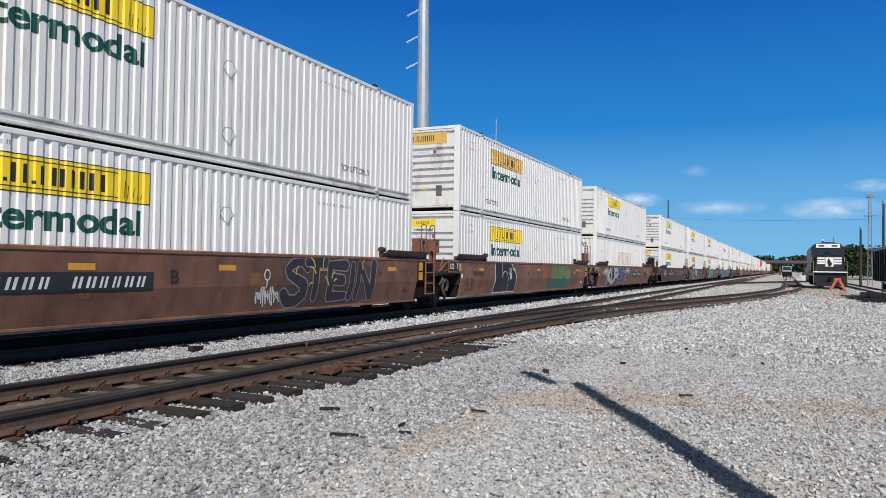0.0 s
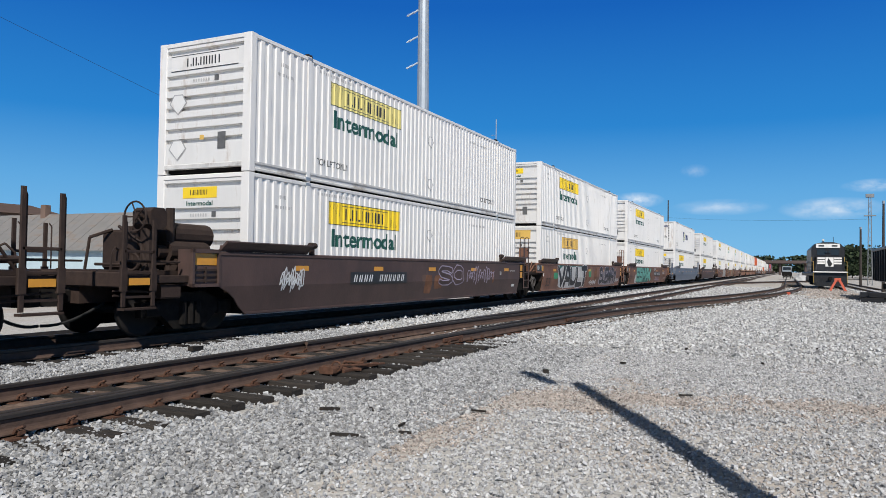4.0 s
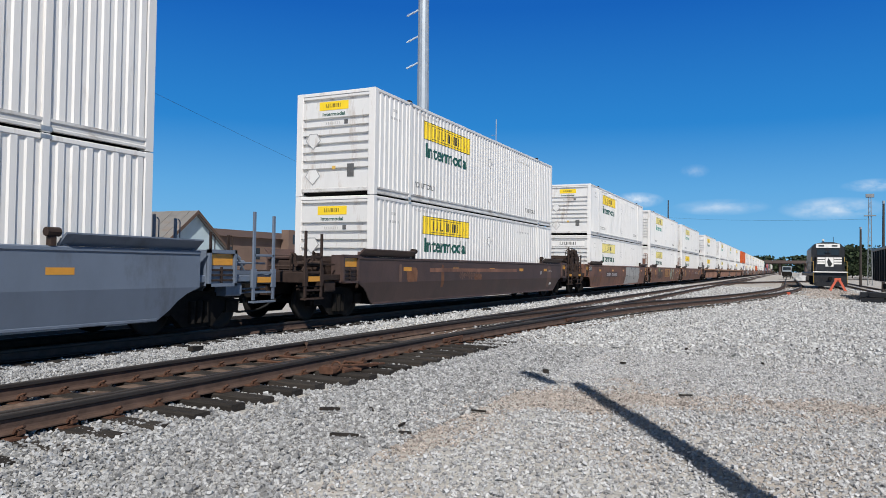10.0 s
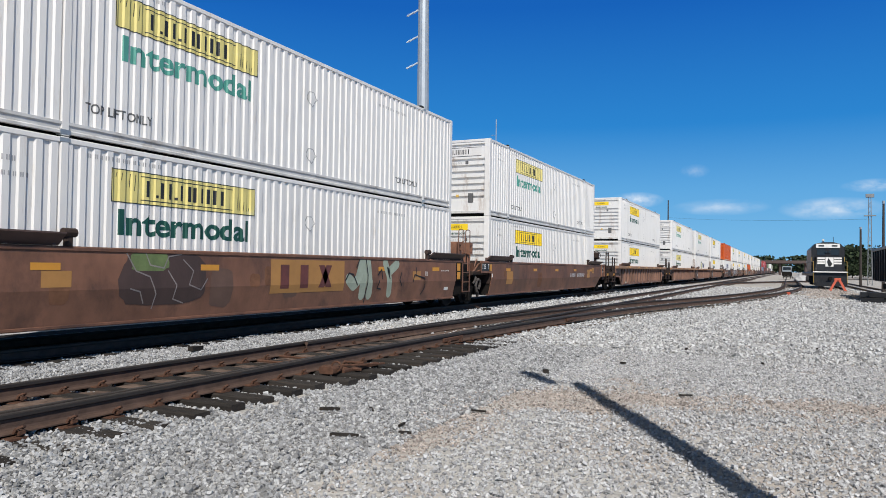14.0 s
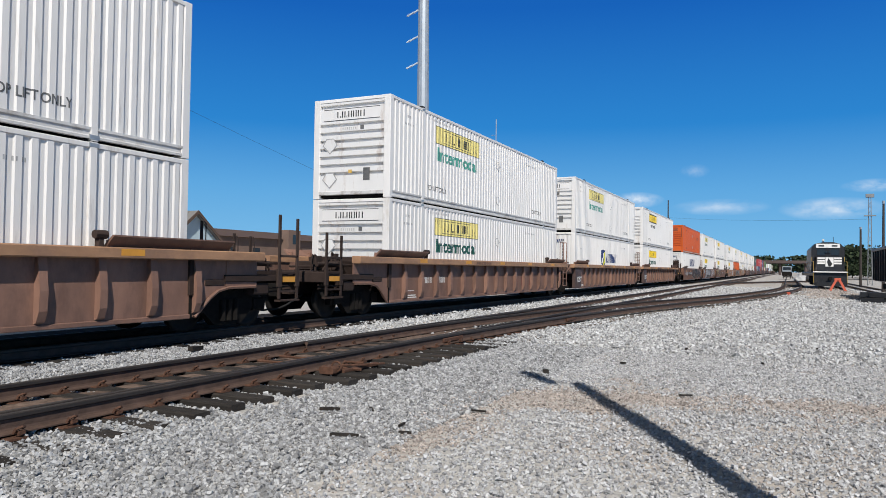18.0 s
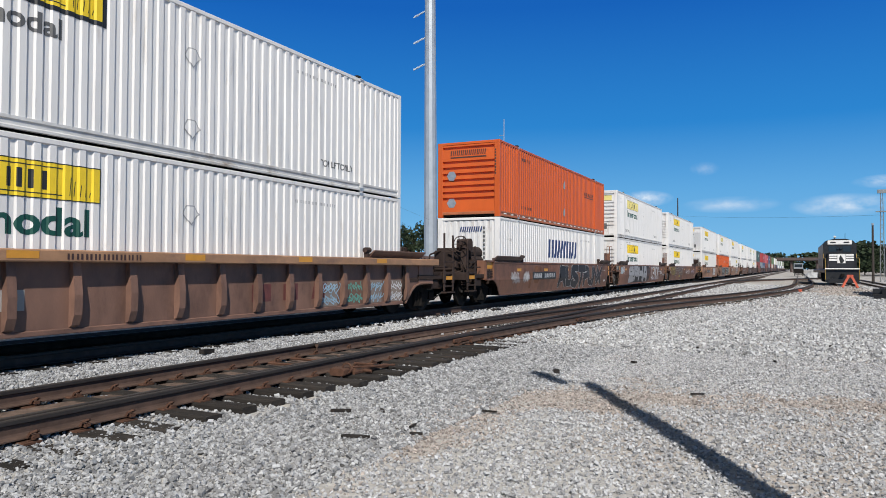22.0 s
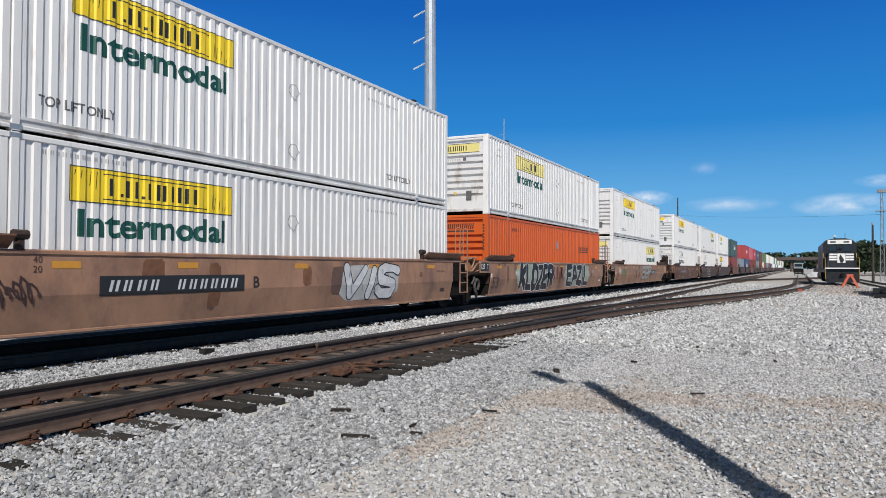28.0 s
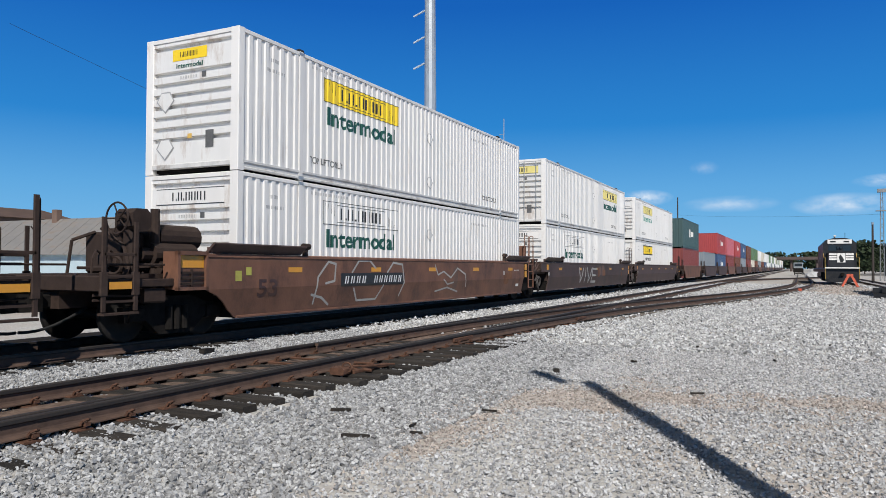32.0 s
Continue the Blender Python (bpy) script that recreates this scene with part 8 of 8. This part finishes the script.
draw(c[20], [[(-0.6 + 0.2 * math.cos(q / 2), 1.2 + 0.22 * math.sin(q / 2)) for q in range(13)]], 0.05, 0, M_GREY_INK, "tag", 0.006)
piece(c[20], "I5BP", -0.4, 3.2, 0.5, 1.56, 0.2, M_PATCH, M_GREY_INK, 0.025, 0.05, 87, 0.05)
board(c[20], 1.86, 5.1, seed=17)
# last three-unit car
board(c[21], -4.69, -1.58, seed=19)
draw(c[21], [[(-5.7, 0.5), (-5.6, 1.1), (-5.2, 1.45), (-4.9, 1.4), (-4.95, 1.0), (-5.3, 0.95)], [(-5.8, 0.7), (-5.4, 0.62), (-5.1, 0.45)], [(-4.2, 1.2), (-3.9, 1.48), (-3.4, 1.5), (-3.1, 1.3)], [(-4.1, 0.8), (-3.9, 0.5), (-3.0, 0.5), (-2.7, 0.85)], [(-2.5, 1.2), (-2.2, 1.45), (-1.7, 1.4), (-1.6, 0.9), (-1.8, 0.55)]], 0.055, 0, M_PATCH, "graffiti_line", 0.003)
draw(c[21], [[(0.3, 1.4), (0.5, 1.1), (0.9, 1.2), (1.4, 1.0), (1.9, 1.3), (2.5, 1.1), (2.6, 0.7)], [(0.4, 0.6), (1.2, 0.7), (2.0, 0.55)], [(0.9, 0.95), (1.2, 0.8), (1.6, 0.85)]], 0.05, 0, M_PATCH, "graffiti_line", 0.004)
stencil_text(c[21], "53", -7.65, 0.72, 0.62, 0.36, M_BROWN_INK)
lay(c[21], rects([(-8.3, -8.12, 1.05, 1.25), (-8.0, -7.84, 1.16, 1.32)]), 0, 0, M_SPRAY_YELLOW, "sticker", 0.004)
piece(c[22], "VIVE", -3.4, 0.2, 0.5, 1.4, 0.1, M_PATCH, None, 0.02, 0.2, 94)
for k in (1, 2, 4, 5, 8, 9, 10, 16, 17, 19, 20):
    lay(c[k], rects([(-9.14, -8.4, 1.22, 1.48)]), 0, 0, M_DARK_BROWN if k == 5 else M_BLACK, "stencil_plate", 0.0025)
    stencil_text(c[k], "125", -9.08, 1.28, 0.3, 0.18, M_STENCIL)
    stencil_text(c[k], "T", -8.58, 1.28, 0.12, 0.18, M_STENCIL)
# load-point stencils along the top of the smooth sides
for k in (1, 2, 4, 5, 6, 15, 18, 19, 20):
    for x, n in ((-7.5, "48"), (-6.85, "45")):
        lay(c[k], rects([(x - 0.05, x - 0.02, 1.34, 1.48)]), 0, 0, M_BROWN_INK, "load_mark", 0.004)
        lay(c[k], words(n, 0.15, 0.09), x, 1.39, M_BROWN_INK, "stencil", 0.004)
    lay(c[k], words("40", 0.14, 0.1), -5.86, 1.38, M_BROWN_INK, "stencil", 0.004)
    lay(c[k], words("20", 0.14, 0.1), -5.86, 1.24, M_BROWN_INK, "stencil", 0.004)
r_p = random.Random(33)
for k in range(23):
    if k not in (6, 11, 12, 13, 14):
        lay(c[k], rects(marks(5.9, 6.08, 1.06, 1.2, 2, k) + marks(7.0, 7.6, 1.2, 1.24, 5, k) + [(7.3, 7.6, 0.6, 0.7)]), 0, 0, M_STENCIL if k % 2 else M_BROWN_INK, "stencil", 0.006)
        for n in range(5):
            x, w = r_p.uniform(-7.5, 7.0), r_p.uniform(0.15, 0.7)
            cloud_patch(c[k], x, x + w, r_p.uniform(0.5, 1.0), r_p.uniform(1.05, 1.5), (M_RUST_PATCH, M_DULL_PATCH)[n % 2], 200 + 7 * k + n, 0.0005 + 0.0003 * n)
# ---- the rest of the train, seen only far off ----
# Green and blue are muted: distance haze is put into these paints.
FAR_COL = {
    "green": (0.05, 0.09, 0.09), "maroon": (0.2, 0.05, 0.045), "red": (0.36, 0.055, 0.055), "pink": (0.46, 0.12, 0.14), "blue": (0.05, 0.09, 0.18), "steel": (0.22, 0.25, 0.28),
    "brown": (0.16, 0.06, 0.035), "leaf": (0.12, 0.2, 0.1), "cream": (0.62, 0.58, 0.5), "white": (0.74, 0.74, 0.72), "orange": (0.6, 0.17, 0.05),
}
FAR_MAT = {k: material(k + " weathered container paint", v, 0.5, spread=0.12, scale=0.8, stretch=(2, 1, 0.4), grime=tuple(a * 0.5 for a in v), grime_at=0.6, vary=0.08) for k, v in FAR_COL.items()}
FAR_MADE = {}


def plain_container(colour, length, s, z):
    key = (colour, length)
    if key in FAR_MADE:
        c = copy_thing(FAR_MADE[key], Matrix())
    else:
        m = FAR_MAT[colour]
        h = length / 2
        c = thing("freight_container", f"{colour} corrugated steel container of {'40' if length < 13 else '53'} feet", "container", "containers on the train")
        for sgn in (1, -1):
            part("side_panel", corrugated(-h + 0.12, h - 0.12, 0.15, 2.8, -1.28, sgn), m, c)
            part("bottom_rail", Shape().box(-h, h, *sorted((sgn * -1.29, sgn * -1.18)), 0.0, 0.17, 0.02), m, c)
            part("top_rail", Shape().box(-h, h, *sorted((sgn * -1.29, sgn * -1.2)), 2.79, 2.89, 0.02), m, c)
            for e in (-1, 1):
                part("corner_post", Shape().box(*sorted((e * h, e * (h - 0.16))), *sorted((sgn * -1.292, sgn * -1.12)), 0.0, 2.894, 0.02), m, c)
        part("roof", Shape().box(-h + 0.05, h - 0.05, -1.25, 1.25, 2.82, 2.87), m, c)
        part("end_panel", Shape().add([(-h + 0.03 + wave(y), y, zz) for y in breaks(-1.14, 1.14) for zz in (0.1, 2.8)], [(2 * i, 2 * i + 1, 2 * i + 3, 2 * i + 2) for i in range(len(breaks(-1.14, 1.14)) - 1)]), m, c)
        part("door", Shape().box(h - 0.06, h - 0.02, -1.12, 1.12, 0.1, 2.8), m, c)
        if colour in ("red", "green", "blue"):
            me = draped(*rects([(0, 0.8, 0, 0.8), (1.1, 3.2, 0.1, 0.6)]), -1.5, 1.2, M_STENCIL, "name_mark", y=-1.28)
            part("name_mark", me, None, c)
        FAR_MADE[key] = c
    return ride(c, s + length / 2, z)


def plain_car(paint, length, s):
    """A well car unit in outline: side sheets, decks, floor and trucks."""
    m = PAINTS[paint]
    h = length / 2
    car = thing("well_car", "distant " + CAR_LABEL[paint], "rail car", "well cars of the train")
    for sgn in (-1, 1):
        part("side_sheet", shared(("farsheet", paint, length, sgn), lambda: Shape().prism([(0.34, -h + 0.7), (0.34, h - 0.7), (1.02, h), (1.08, h + 0.6), (1.56, h + 0.6), (1.56, -h - 0.6), (1.08, -h - 0.6), (1.02, -h)], "y", *sorted((sgn * 1.47, sgn * 1.44))).mesh("side_sheet", m)), None, car)
        part("top_chord", shared(("farchord", paint, length, sgn), lambda: Shape().box(-h - 0.6, h + 0.6, *sorted((sgn * 1.36, sgn * 1.49)), 1.5, 1.58, 0.02).mesh("top_chord", m)), None, car)
    part("well_floor", shared(("farfloor", length), lambda: Shape().box(-h + 0.7, h - 0.7, -1.4, 1.4, 0.33, 0.36).mesh("well_floor", M_TRUCK)), None, car)
    for e in (-1, 1):
        part("end_deck", shared(("fardeck", length, e), lambda: Shape().box(*sorted((e * h, e * (h + 1.65))), -1.3, 1.3, 1.05, 1.2, 0.03).box(*sorted((e * (h + 0.02), e * (h + 0.14))), -1.4, 1.4, 0.7, 1.55).mesh("end_deck", M_RUST)), None, car)
        part("ladder", shared(("farladder", length, e), lambda: grab_post(-1, e * (h + 1.2)).mesh("ladder", M_RUST)), None, car)
    truck(car, -h - 1.65)
    return ride(car, s + h, RAIL_Z)


r_far = random.Random(21)
ORDER = [("green", "maroon"), ("maroon", "steel"), ("red", "blue"), ("pink", "maroon"), ("red", "brown"), ("blue", "steel"), ("brown", "maroon"), ("leaf", "cream"), ("leaf", "brown"), ("white", "steel"), ("cream", "brown"), ("white", "blue")]
s += COUPLED - 1.0
for k in range(26):
    long = k >= 9
    ln = BOX_L if long else 12.192
    up, low = ORDER[k] if k < len(ORDER) else r_far.choice([("white", "white"), ("white", "white"), ("cream", "white"), ("leaf", "white"), ("cream", "steel"), ("white", "steel")])
    plain_car("dark" if k % 3 else "brown", ln, s)
    plain_container(low, ln, s, Z_LOW)
    if k != 1:
        plain_container(up, ln, s, Z_UP)
    s += ln + (3.33 if k % 5 else 5.2)


def motions():
    """The train rolls past; its wheels turn."""
    times = sorted([2.0 * k for k in range(17)] + [5.0, 5.5, 6.5, 7.0, 9.0])
    for ob, s, z in TRAIN:
        walk(ob, [(t, pose(s - gone(t), TRACK_Y, z)) for t in times])
    steps = range(0, 961)
    for nm, ax in (("front", -0.89), ("rear", 0.89)):
        first = AXLES[nm][0]
        walk(first, [(k / 30.0, pose(ax, 0, 0.482, 0, -math.degrees((SPEED * k / 30.0 + GAIN * ((k / 30.0 - 16.0) ** 2 - 256.0)) / 0.482), 0)) for k in steps])
        for w in AXLES[nm][1:]:
            w.rotation_mode = "QUATERNION"
            keys = w.animation_data_create()
            keys.action = first.animation_data.action
            keys.action_slot = first.animation_data.action_slot


motions()
